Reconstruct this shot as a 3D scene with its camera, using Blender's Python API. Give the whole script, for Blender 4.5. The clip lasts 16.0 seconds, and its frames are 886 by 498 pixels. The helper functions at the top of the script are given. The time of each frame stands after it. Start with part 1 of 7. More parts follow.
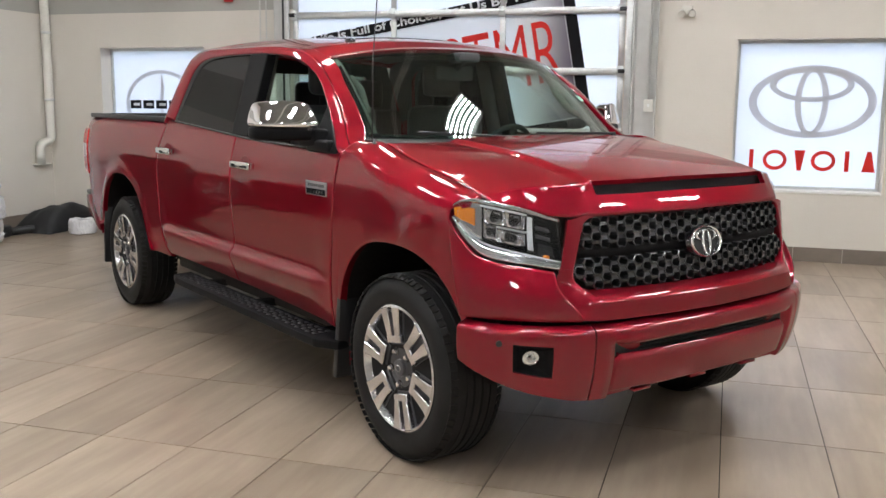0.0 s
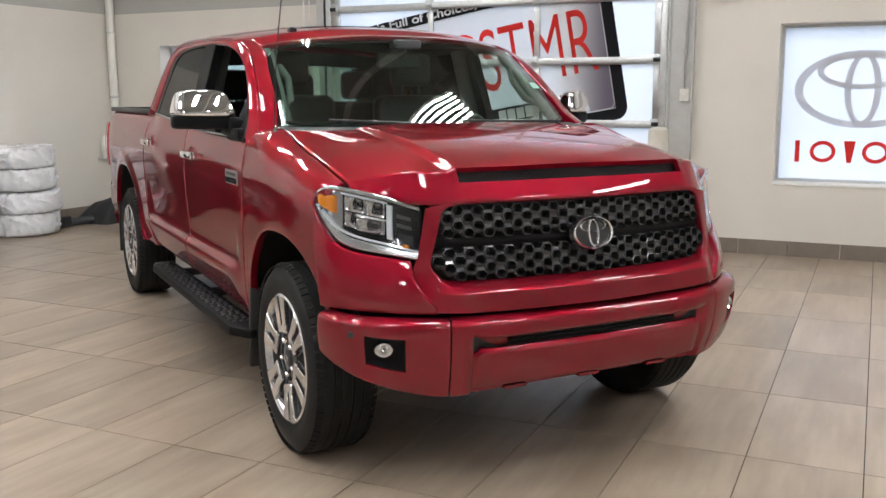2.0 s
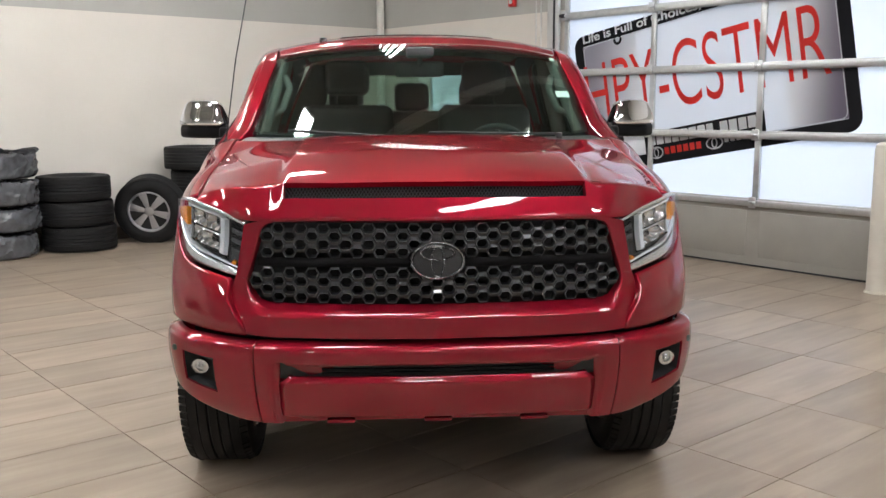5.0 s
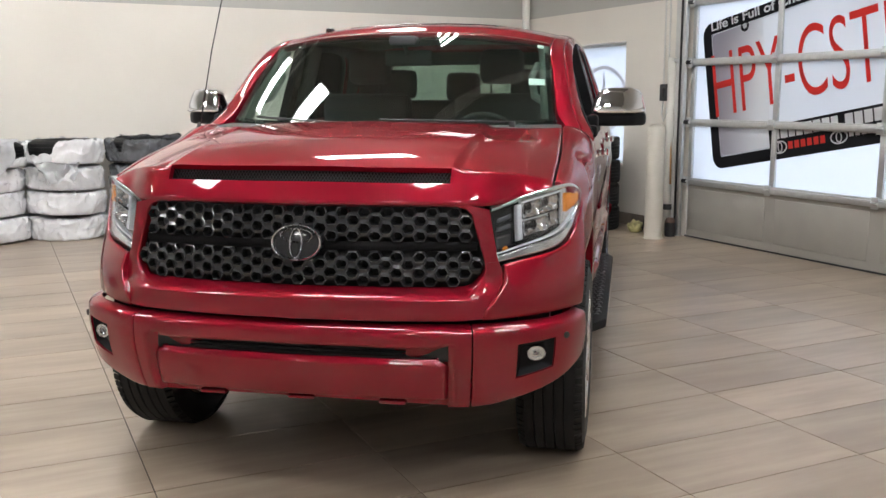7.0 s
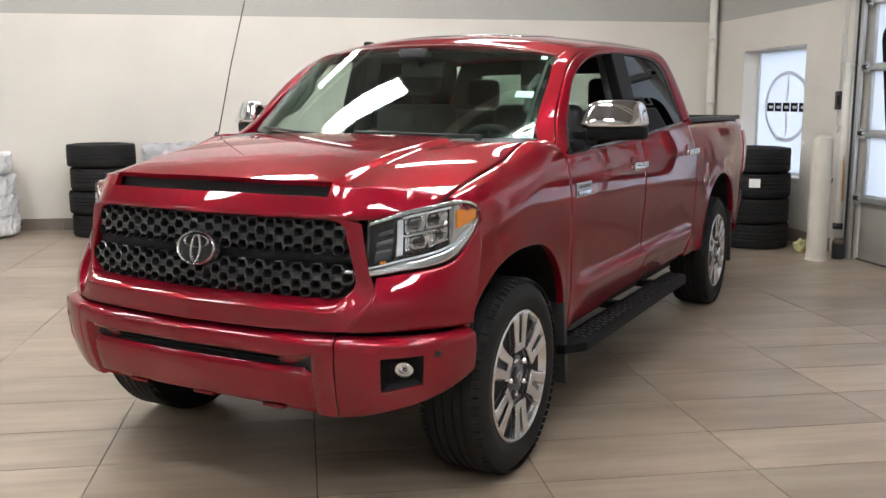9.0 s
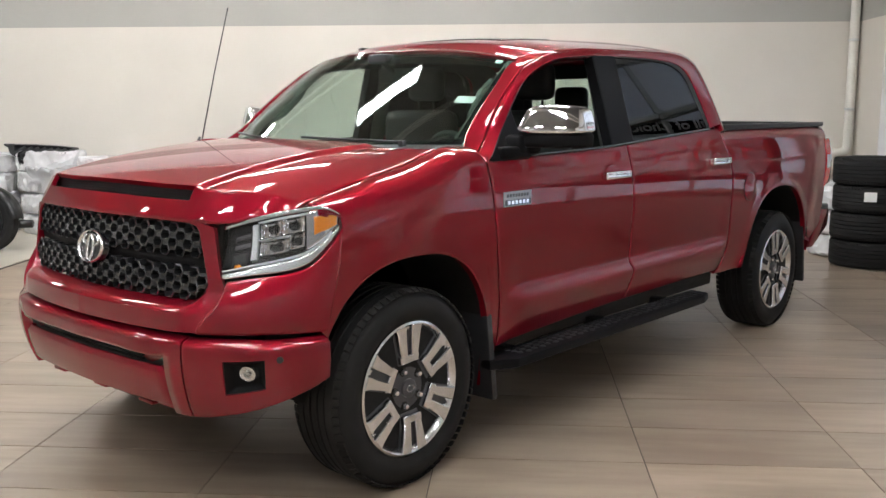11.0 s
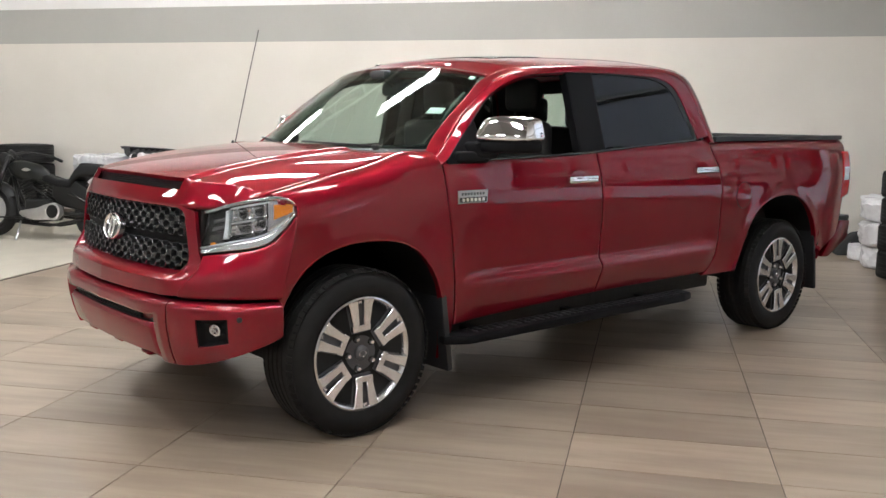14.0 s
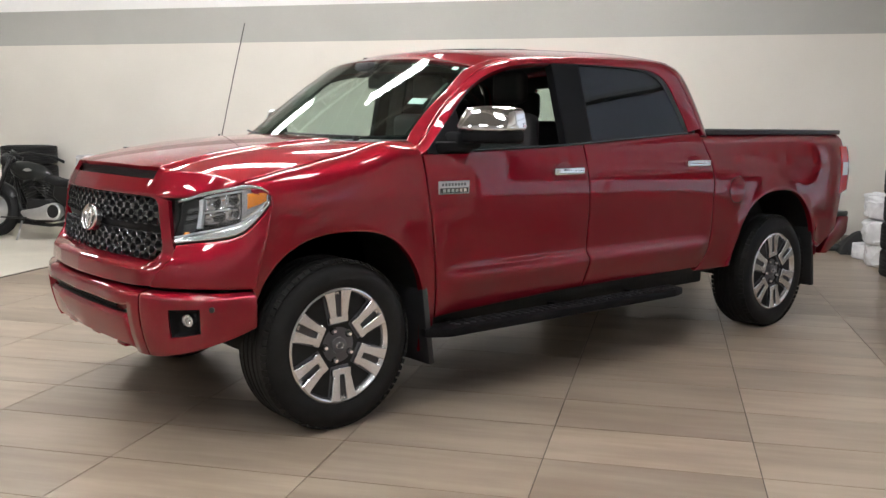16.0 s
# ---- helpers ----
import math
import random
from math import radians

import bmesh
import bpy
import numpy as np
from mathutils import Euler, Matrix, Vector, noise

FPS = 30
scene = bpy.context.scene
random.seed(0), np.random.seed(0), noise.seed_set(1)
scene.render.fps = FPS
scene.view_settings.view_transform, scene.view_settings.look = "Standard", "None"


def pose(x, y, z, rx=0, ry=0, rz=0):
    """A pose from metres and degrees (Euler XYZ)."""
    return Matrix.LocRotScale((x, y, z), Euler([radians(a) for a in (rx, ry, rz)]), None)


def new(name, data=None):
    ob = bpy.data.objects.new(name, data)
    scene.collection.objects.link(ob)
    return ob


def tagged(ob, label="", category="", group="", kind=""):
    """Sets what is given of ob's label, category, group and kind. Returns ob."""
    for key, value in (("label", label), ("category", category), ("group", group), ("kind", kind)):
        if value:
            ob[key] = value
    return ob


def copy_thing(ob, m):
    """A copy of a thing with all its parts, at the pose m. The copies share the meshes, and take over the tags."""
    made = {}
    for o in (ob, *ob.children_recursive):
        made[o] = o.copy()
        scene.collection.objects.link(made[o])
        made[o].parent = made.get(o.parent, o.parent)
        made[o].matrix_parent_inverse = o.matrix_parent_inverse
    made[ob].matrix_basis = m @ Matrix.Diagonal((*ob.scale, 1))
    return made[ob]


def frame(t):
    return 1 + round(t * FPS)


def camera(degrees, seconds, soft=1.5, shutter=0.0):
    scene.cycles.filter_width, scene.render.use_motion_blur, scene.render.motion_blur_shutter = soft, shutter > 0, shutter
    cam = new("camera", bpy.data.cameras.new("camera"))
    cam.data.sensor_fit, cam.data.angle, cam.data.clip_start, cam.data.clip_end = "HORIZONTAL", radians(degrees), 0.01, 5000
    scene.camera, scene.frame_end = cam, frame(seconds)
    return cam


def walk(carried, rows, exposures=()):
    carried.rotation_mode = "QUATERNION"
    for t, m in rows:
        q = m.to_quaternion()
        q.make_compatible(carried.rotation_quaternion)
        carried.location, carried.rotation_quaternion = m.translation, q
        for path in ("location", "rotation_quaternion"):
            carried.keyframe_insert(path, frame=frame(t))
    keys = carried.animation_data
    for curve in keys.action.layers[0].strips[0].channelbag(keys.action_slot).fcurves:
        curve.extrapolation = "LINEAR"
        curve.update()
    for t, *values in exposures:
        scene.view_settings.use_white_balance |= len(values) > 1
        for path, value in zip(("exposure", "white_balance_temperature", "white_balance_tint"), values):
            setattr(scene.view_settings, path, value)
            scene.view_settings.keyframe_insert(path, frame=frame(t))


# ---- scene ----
cam = camera(51.2, 16.0)
METRES = 8.717
START = pose(-3.070, -3.192, 1.53, 0, 0, -36.0)
ROWS = [
    (0.0, 0.0, 0.0, 0.0, 0.08, -9.11, -0.5),
    (0.5, 0.01, 0.0005, -0.001, 0.18, -9.09, -0.2),
    (1.0, 0.0458, -0.0015, -0.0025, 2.31, -9.04, 0.22),
    (1.5, 0.0821, -0.0003, -0.0032, 5.25, -9.1, 0.11),
    (2.0, 0.114, 0.019, -0.0046, 7.99, -9.36, 0.09),
    (2.5, 0.1415, 0.0393, -0.004, 10.97, -9.13, 0.04),
    (3.0, 0.1824, 0.0471, -0.0042, 14.8, -8.91, 0.23),
    (3.5, 0.2165, 0.0616, -0.0075, 18.71, -9.06, 0.17),
    (4.0, 0.2478, 0.0888, -0.0037, 23.28, -9.1, 0.16),
    (6.5, 0.4173, 0.1839, -0.0045, 44.18, -8.8, 0.05),
    (7.0, 0.4339, 0.2225, -0.0065, 47.19, -9.27, 0.05),
    (7.5, 0.453, 0.2577, -0.0057, 51.36, -8.97, 0.02),
    (8.0, 0.4861, 0.2872, -0.0042, 56.01, -8.72, 0.05),
    (10.5, 0.5481, 0.4622, -0.0004, 74.49, -9.11, 0.03),
    (11.0, 0.564, 0.4939, -0.0025, 77.28, -8.62, 0.06),
    (11.5, 0.582, 0.5238, -0.0024, 79.42, -8.78, -0.08),
    (12.0, 0.5845, 0.5522, -0.0019, 82.26, -8.92, -0.16),
    (12.5, 0.592, 0.5685, -0.0026, 84.71, -8.63, -0.4),
    (13.0, 0.6111, 0.5794, -0.0035, 84.65, -8.6, -0.45),
    (13.5, 0.6289, 0.5774, -0.0032, 85.6, -8.41, -0.69),
    (14.0, 0.6519, 0.5747, -0.0025, 85.66, -8.03, -0.56),
    (14.5, 0.663, 0.582, -0.0036, 85.51, -7.76, -0.28),
    (15.0, 0.6589, 0.5916, -0.0089, 85.36, -7.97, -0.39),
    (15.5, 0.6495, 0.5932, -0.0113, 85.74, -7.9, -0.5),
    (16.0, 0.6477, 0.5944, -0.0114, 86.53, -7.68, -0.42),
]
walk(cam, [(t, START @ pose(METRES * x, METRES * y, METRES * z, 90 + pitch, roll, yaw)) for t, x, y, z, yaw, pitch, roll in ROWS])

# ---- world and light ----
world = bpy.data.worlds.new("world")
scene.world = world
world.use_nodes = True
wn = world.node_tree
sky = wn.nodes.new("ShaderNodeTexSky")
sky.sky_type, sky.sun_disc, sky.sun_elevation, sky.sun_rotation = "NISHITA", False, radians(60), radians(20)
wn.links.new(sky.outputs[0], wn.nodes["Background"].inputs[0])
wn.nodes["Background"].inputs[1].default_value = 0.72
TUBE_POWER = 84.0
scene.view_settings.exposure = 0.0


# ---- materials ----
def mat(name, color, rough=0.5, metal=0.0, coat=0.0, vary=0.0, scale=8.0, bump=0.0, bscale=60.0, stretch=(1, 1, 1), spec=0.5, by_piece=0.0):
    m = bpy.data.materials.new(name)
    m.use_nodes = True
    nt = m.node_tree
    b = nt.nodes["Principled BSDF"]
    b.inputs["Base Color"].default_value = (*color, 1)
    b.inputs["Roughness"].default_value = rough
    b.inputs["Metallic"].default_value = metal
    b.inputs["Coat Weight"].default_value = coat
    b.inputs["Coat Roughness"].default_value = 0.03
    b.inputs["Specular IOR Level"].default_value = spec
    if vary or bump or by_piece:
        co = nt.nodes.new("ShaderNodeTexCoord")
        mp = nt.nodes.new("ShaderNodeMapping")
        mp.inputs["Scale"].default_value = stretch
        nt.links.new(co.outputs["Object"], mp.inputs[0])
    if vary or by_piece:
        n1 = nt.nodes.new("ShaderNodeTexNoise")
        n1.inputs["Scale"].default_value, n1.inputs["Detail"].default_value = scale, 6
        nt.links.new(mp.outputs[0], n1.inputs["Vector"])
        hs = nt.nodes.new("ShaderNodeHueSaturation")
        hs.inputs["Color"].default_value = (*color, 1)
        mr = nt.nodes.new("ShaderNodeMapRange")
        mr.inputs["From Min"].default_value, mr.inputs["From Max"].default_value = 0.3, 0.7
        mr.inputs["To Min"].default_value, mr.inputs["To Max"].default_value = 1 - vary, 1 + vary
        nt.links.new(n1.outputs[0], mr.inputs[0])
        src = mr.outputs[0]
        if by_piece:
            oi = nt.nodes.new("ShaderNodeObjectInfo")
            mr2 = nt.nodes.new("ShaderNodeMapRange")
            mr2.inputs["To Min"].default_value, mr2.inputs["To Max"].default_value = 1 - by_piece, 1 + by_piece
            nt.links.new(oi.outputs["Random"], mr2.inputs[0])
            mu = nt.nodes.new("ShaderNodeMath")
            mu.operation = "MULTIPLY"
            nt.links.new(src, mu.inputs[0]), nt.links.new(mr2.outputs[0], mu.inputs[1])
            src = mu.outputs[0]
        nt.links.new(src, hs.inputs["Value"])
        nt.links.new(hs.outputs[0], b.inputs["Base Color"])
    if bump:
        n2 = nt.nodes.new("ShaderNodeTexNoise")
        n2.inputs["Scale"].default_value, n2.inputs["Detail"].default_value = bscale, 4
        nt.links.new(mp.outputs[0], n2.inputs["Vector"])
        bp = nt.nodes.new("ShaderNodeBump")
        bp.inputs["Strength"].default_value, bp.inputs["Distance"].default_value = bump, 0.01
        nt.links.new(n2.outputs[0], bp.inputs["Height"])
        nt.links.new(bp.outputs[0], b.inputs["Normal"])
    return m


def glass_mat(name, tint, rough=0.0, gloss=(0.04, 0.6)):
    """Thin pane: tinted see-through with a mirror layer that grows at grazing angles."""
    m = bpy.data.materials.new(name)
    m.use_nodes = True
    nt = m.node_tree
    nt.nodes.remove(nt.nodes["Principled BSDF"])
    tr = nt.nodes.new("ShaderNodeBsdfTransparent")
    tr.inputs[0].default_value = (*tint, 1)
    gl = nt.nodes.new("ShaderNodeBsdfGlossy")
    gl.inputs["Roughness"].default_value = rough
    lw = nt.nodes.new("ShaderNodeLayerWeight")
    pw = nt.nodes.new("ShaderNodeMath")
    pw.operation = "POWER"
    pw.inputs[1].default_value = 5.0
    lw.inputs[0].default_value = 0.5
    nt.links.new(lw.outputs["Facing"], pw.inputs[0])
    fr = nt.nodes.new("ShaderNodeMapRange")
    fr.inputs["To Min"].default_value, fr.inputs["To Max"].default_value = gloss
    nt.links.new(pw.outputs[0], fr.inputs[0])
    mx = nt.nodes.new("ShaderNodeMixShader")
    nt.links.new(fr.outputs[0], mx.inputs[0])
    nt.links.new(tr.outputs[0], mx.inputs[1]), nt.links.new(gl.outputs[0], mx.inputs[2])
    nt.links.new(mx.outputs[0], nt.nodes["Material Output"].inputs[0])
    return m


def film_mat(name, color, through_share=0.55):
    """Printed vinyl film on a window: reflects room light and lets daylight glow through."""
    m = bpy.data.materials.new(name)
    m.use_nodes = True
    nt = m.node_tree
    nt.nodes.remove(nt.nodes["Principled BSDF"])
    d = nt.nodes.new("ShaderNodeBsdfDiffuse")
    t = nt.nodes.new("ShaderNodeBsdfTranslucent")
    d.inputs[0].default_value = t.inputs[0].default_value = (*color, 1)
    mx = nt.nodes.new("ShaderNodeMixShader")
    mx.inputs[0].default_value = through_share
    nt.links.new(d.outputs[0], mx.inputs[1]), nt.links.new(t.outputs[0], mx.inputs[2])
    nt.links.new(mx.outputs[0], nt.nodes["Material Output"].inputs[0])
    return m


def film_fade(name, dark, pale, x0, x1):
    """Printed film whose ink fades along the door from x0 (dark) to x1 (pale)."""
    m = film_mat(name, dark, 0.45)
    nt = m.node_tree
    co = nt.nodes.new("ShaderNodeTexCoord")
    sx = nt.nodes.new("ShaderNodeSeparateXYZ")
    mr = nt.nodes.new("ShaderNodeMapRange")
    mr.inputs["From Min"].default_value, mr.inputs["From Max"].default_value = x0, x1
    ra = nt.nodes.new("ShaderNodeValToRGB")
    ra.color_ramp.interpolation = "EASE"
    ra.color_ramp.elements[0].color, ra.color_ramp.elements[1].color = (*dark, 1), (*pale, 1)
    nt.links.new(co.outputs["Object"], sx.inputs[0])
    nt.links.new(sx.outputs[0], mr.inputs[0]), nt.links.new(mr.outputs[0], ra.inputs[0])
    for n in nt.nodes:
        if n.bl_idname in ("ShaderNodeBsdfDiffuse", "ShaderNodeBsdfTranslucent"):
            nt.links.new(ra.outputs[0], n.inputs[0])
    return m


def paint_mat(name, color):
    """Red metallic car paint: flake base under a clear coat."""
    m = mat(name, color, 0.4, 0.55, 1.0, spec=0.04)
    nt = m.node_tree
    b = nt.nodes["Principled BSDF"]
    co = nt.nodes.new("ShaderNodeTexCoord")
    n = nt.nodes.new("ShaderNodeTexNoise")
    n.inputs["Scale"].default_value, n.inputs["Detail"].default_value = 900, 2
    nt.links.new(co.outputs["Object"], n.inputs["Vector"])
    mr = nt.nodes.new("ShaderNodeMapRange")
    mr.inputs["To Min"].default_value, mr.inputs["To Max"].default_value = 0.34, 0.48
    nt.links.new(n.outputs[0], mr.inputs[0])
    nt.links.new(mr.outputs[0], b.inputs["Roughness"])
    b.inputs["Specular Tint"].default_value = (0.5, 0.02, 0.04, 1)
    b.inputs["Coat IOR"].default_value = 1.52
    b.inputs["Coat Roughness"].default_value = 0.008
    return m


def glow_mat(name, color, strength):
    m = bpy.data.materials.new(name)
    m.use_nodes = True
    b = m.node_tree.nodes["Principled BSDF"]
    b.inputs["Base Color"].default_value = (0.8, 0.8, 0.8, 1)
    b.inputs["Emission Color"].default_value = (*color, 1)
    b.inputs["Emission Strength"].default_value = strength
    return m


RED = paint_mat("red_paint", (0.218, 0.0045, 0.0155))
BLACK_PLASTIC = mat("black_plastic", (0.018, 0.018, 0.02), 0.45, bump=0.15, bscale=300)
GLOSS_BLACK = mat("gloss_black", (0.012, 0.012, 0.014), 0.12, coat=0.5)
GRILLE_GREY = mat("grille_grey", (0.011, 0.0115, 0.013), 0.3, 0.0, coat=0.4, spec=0.4)
GRILLE_RIM = mat("grille_rim", (0.26, 0.265, 0.28), 0.22, 0.9)
SATIN_BLACK = mat("satin_black", (0.006, 0.006, 0.007), 0.5, spec=0.12)
LAMP_SILVER = mat("lamp_silver", (0.88, 0.89, 0.9), 0.2, 1.0)
UNDER = mat("underbody", (0.012, 0.012, 0.012), 0.8, vary=0.3, bump=0.3)
RUBBER = mat("tyre_rubber", (0.011, 0.011, 0.0115), 0.6, vary=0.25, scale=12, bump=0.12, bscale=180, spec=0.25)
RUBBER_TREAD = mat("tyre_tread", (0.012, 0.0115, 0.011), 0.75, vary=0.3, scale=14, bump=0.3, bscale=90, spec=0.25)
CHROME = mat("chrome", (0.86, 0.86, 0.88), 0.05, 1.0)
MACHINED = mat("machined_alloy", (0.72, 0.72, 0.74), 0.2, 1.0, vary=0.05, scale=30)
WHEEL_DARK = mat("wheel_dark_grey", (0.1, 0.1, 0.108), 0.35, 0.5)
SILVER = mat("silver_paint", (0.5, 0.5, 0.52), 0.3, 0.8)
WINDSHIELD = glass_mat("windshield_glass", (0.76, 0.86, 0.81), gloss=(0.1, 0.85))
PRIVACY = glass_mat("privacy_glass", (0.05, 0.055, 0.055))
LAMP_CLEAR = glass_mat("lamp_cover", (0.93, 0.94, 0.95))
AMBER = mat("amber_lens", (0.95, 0.3, 0.02), 0.15, coat=0.6, spec=0.7)
RED_LENS = mat("red_lens", (0.5, 0.01, 0.01), 0.1, coat=0.8)
WHITE_LENS = mat("white_lens", (0.75, 0.76, 0.78), 0.12, coat=0.5)
LED_GUIDE = mat("light_guide", (0.8, 0.83, 0.86), 0.15, coat=0.4)
LEATHER = mat("black_leather", (0.032, 0.032, 0.034), 0.45, vary=0.15, bump=0.2, bscale=220)
CABIN = mat("cabin_plastic", (0.045, 0.045, 0.047), 0.6, bump=0.15, bscale=250)
CABIN_LIGHT = mat("headliner", (0.2, 0.2, 0.19), 0.9, bump=0.1, bscale=300)
STICKER = mat("sticker_paper", (0.38, 0.6, 0.5), 0.5)
WALL = mat("wall_paint", (0.66, 0.62, 0.555), 0.75, vary=0.03, scale=1.2, bump=0.12, bscale=35)
STRIPE = mat("stripe_paint", (0.40, 0.39, 0.355), 0.75, vary=0.03, scale=1.2, bump=0.12, bscale=35)
WHITE_WALL = mat("white_paint", (0.8, 0.79, 0.76), 0.8, vary=0.02, scale=1.0, bump=0.1, bscale=35)
BASE_TILE = mat("baseboard_tile", (0.2, 0.165, 0.135), 0.35, vary=0.15, scale=5, by_piece=0.08)
GROUT = mat("grout", (0.035, 0.028, 0.024), 0.85, vary=0.15, scale=20)
PALE_FLOOR = mat("pale_floor", (0.6, 0.55, 0.46), 0.3, vary=0.06, scale=3)
DECK = mat("ceiling_deck", (0.3, 0.3, 0.29), 0.6, vary=0.05)
STEEL_PAINT = mat("frame_grey_paint", (0.5, 0.5, 0.48), 0.45, vary=0.05, scale=10)
ALU = mat("aluminium", (0.62, 0.63, 0.62), 0.38, 0.75, vary=0.06, scale=20)
DOOR_PANEL = mat("door_panel_paint", (0.31, 0.292, 0.26), 0.5, vary=0.05, scale=4)
PIPE_WHITE = mat("pipe_paint", (0.68, 0.66, 0.6), 0.5, vary=0.05, scale=6)
BOLLARD_PAINT = mat("bollard_paint", (0.62, 0.58, 0.5), 0.5, vary=0.06, scale=6, bump=0.05)
BAG = mat("plastic_bag", (0.68, 0.68, 0.69), 0.22, vary=0.13, scale=4, bump=0.5, bscale=11, spec=0.7)
FILM_WHITE = film_mat("white_film", (0.88, 0.89, 0.9))
FILM_RED = film_mat("red_film", (0.8, 0.07, 0.06), 0.5)
FILM_BLACK = film_mat("black_film", (0.02, 0.02, 0.022), 0.3)
FILM_GREY = film_mat("grey_film", (0.72, 0.72, 0.74), 0.48)
FILM_PALE = film_mat("pale_grey_film", (0.68, 0.69, 0.71), 0.5)
FILM_FADE_LEFT = film_fade("fading_film", (0.42, 0.40, 0.46), (0.88, 0.89, 0.9), 3.55, 4.25)
FILM_FADE_RIGHT = film_fade("fading_film_far", (0.22, 0.19, 0.24), (0.88, 0.89, 0.9), 6.38, 5.85)
TUBE = glow_mat("tube_light", (0.98, 0.985, 1.0), TUBE_POWER)
TAG_PAPER = mat("paper_tag", (0.8, 0.8, 0.78), 0.6)
RED_PLASTIC = mat("red_plastic", (0.5, 0.02, 0.02), 0.4)


def tile_mat():
    """Stone-look porcelain: long soft streaks, each tile from another part of the slab."""
    m = bpy.data.materials.new("stone_tile")
    m.use_nodes = True
    nt = m.node_tree
    b = nt.nodes["Principled BSDF"]
    co = nt.nodes.new("ShaderNodeTexCoord")
    oi = nt.nodes.new("ShaderNodeObjectInfo")
    sc = nt.nodes.new("ShaderNodeVectorMath")
    sc.operation = "SCALE"
    sc.inputs[0].default_value = (31, 17, 11)
    nt.links.new(oi.outputs["Random"], sc.inputs["Scale"])
    ad = nt.nodes.new("ShaderNodeVectorMath")
    ad.operation = "ADD"
    nt.links.new(co.outputs["Object"], ad.inputs[0]), nt.links.new(sc.outputs[0], ad.inputs[1])

    def noise_at(scale, detail, stretch, turn=6):
        mp = nt.nodes.new("ShaderNodeMapping")
        mp.inputs["Scale"].default_value = stretch
        mp.inputs["Rotation"].default_value = (0, 0, radians(turn))
        nt.links.new(ad.outputs[0], mp.inputs[0])
        n = nt.nodes.new("ShaderNodeTexNoise")
        n.inputs["Scale"].default_value, n.inputs["Detail"].default_value = scale, detail
        nt.links.new(mp.outputs[0], n.inputs["Vector"])
        return n.outputs[0]

    def mixed(x, y, share):
        mx = nt.nodes.new("ShaderNodeMix")
        mx.inputs[0].default_value = share
        nt.links.new(x, mx.inputs[2]), nt.links.new(y, mx.inputs[3])
        return mx.outputs[0]

    streak = noise_at(2.2, 5, (1.9, 0.50, 1), 11)
    band = noise_at(4.6, 5, (4.0, 0.35, 1), -7)
    r = nt.nodes.new("ShaderNodeValToRGB")
    e = r.color_ramp.elements
    e[0].position, e[0].color = 0.28, (0.268, 0.206, 0.151, 1)
    e[1].position, e[1].color = 0.72, (0.430, 0.353, 0.272, 1)
    for at, tone in ((0.42, (0.300, 0.235, 0.174, 1)), (0.50, (0.340, 0.270, 0.203, 1)), (0.58, (0.382, 0.309, 0.235, 1))):
        el = r.color_ramp.elements.new(at)
        el.color = tone
    nt.links.new(mixed(streak, band, 0.32), r.inputs[0])
    hs = nt.nodes.new("ShaderNodeHueSaturation")
    mr = nt.nodes.new("ShaderNodeMapRange")
    mr.inputs["To Min"].default_value, mr.inputs["To Max"].default_value = 0.87, 1.12
    nt.links.new(oi.outputs["Random"], mr.inputs[0])
    nt.links.new(mr.outputs[0], hs.inputs["Value"])
    nt.links.new(r.outputs[0], hs.inputs["Color"])
    nt.links.new(hs.outputs[0], b.inputs["Base Color"])
    b.inputs["Roughness"].default_value = 0.3
    return m


# wall colour darkened to hold down bounced light and pale reflections, not a known paint
LOW_BOUNCE_WALL = mat("dim_wall", (0.33, 0.318, 0.30), 0.6, vary=0.1, scale=1.5)
TILE = tile_mat()


# ---- mesh helpers ----
def part(name, bm, material, parent=None, label=""):
    me = bpy.data.meshes.new(name)
    bm.to_mesh(me)
    bm.free()
    me.materials.append(material)
    ob = new(name, me)
    if parent:
        ob.parent = parent
    return tagged(ob, label)


def thing(name, m, label, category, group="", kind=""):
    ob = new(name)
    ob.matrix_world = m
    return tagged(ob, label, category, group, kind)


def smooth(bm, angle=35):
    for f in bm.faces:
        f.smooth = True
    for e in bm.edges:
        if len(e.link_faces) == 2 and e.calc_face_angle(0) > radians(angle):
            e.smooth = False
    return bm


def box(x0, x1, y0, y1, z0, z1, bevel=0.0, seg=2):
    bm = bmesh.new()
    bmesh.ops.create_cube(bm, size=1, matrix=Matrix.Translation(((x0 + x1) / 2, (y0 + y1) / 2, (z0 + z1) / 2)) @ Matrix.Diagonal((x1 - x0, y1 - y0, z1 - z0, 1)))
    if bevel:
        bmesh.ops.bevel(bm, geom=bm.edges[:], offset=bevel, segments=seg, affect="EDGES", profile=0.5)
        smooth(bm)
    return bm


def join(*bms):
    out = bmesh.new()
    for b in bms:
        me = bpy.data.meshes.new("tmp")
        b.to_mesh(me)
        b.free()
        out.from_mesh(me)
        bpy.data.meshes.remove(me)
    return out


def moved(bm, m):
    bm.transform(m)
    if m.determinant() < 0:
        bmesh.ops.reverse_faces(bm, faces=bm.faces[:])
    return bm


def mirrored(bm):
    return moved(bm, Matrix.Diagonal((-1, 1, 1, 1)))


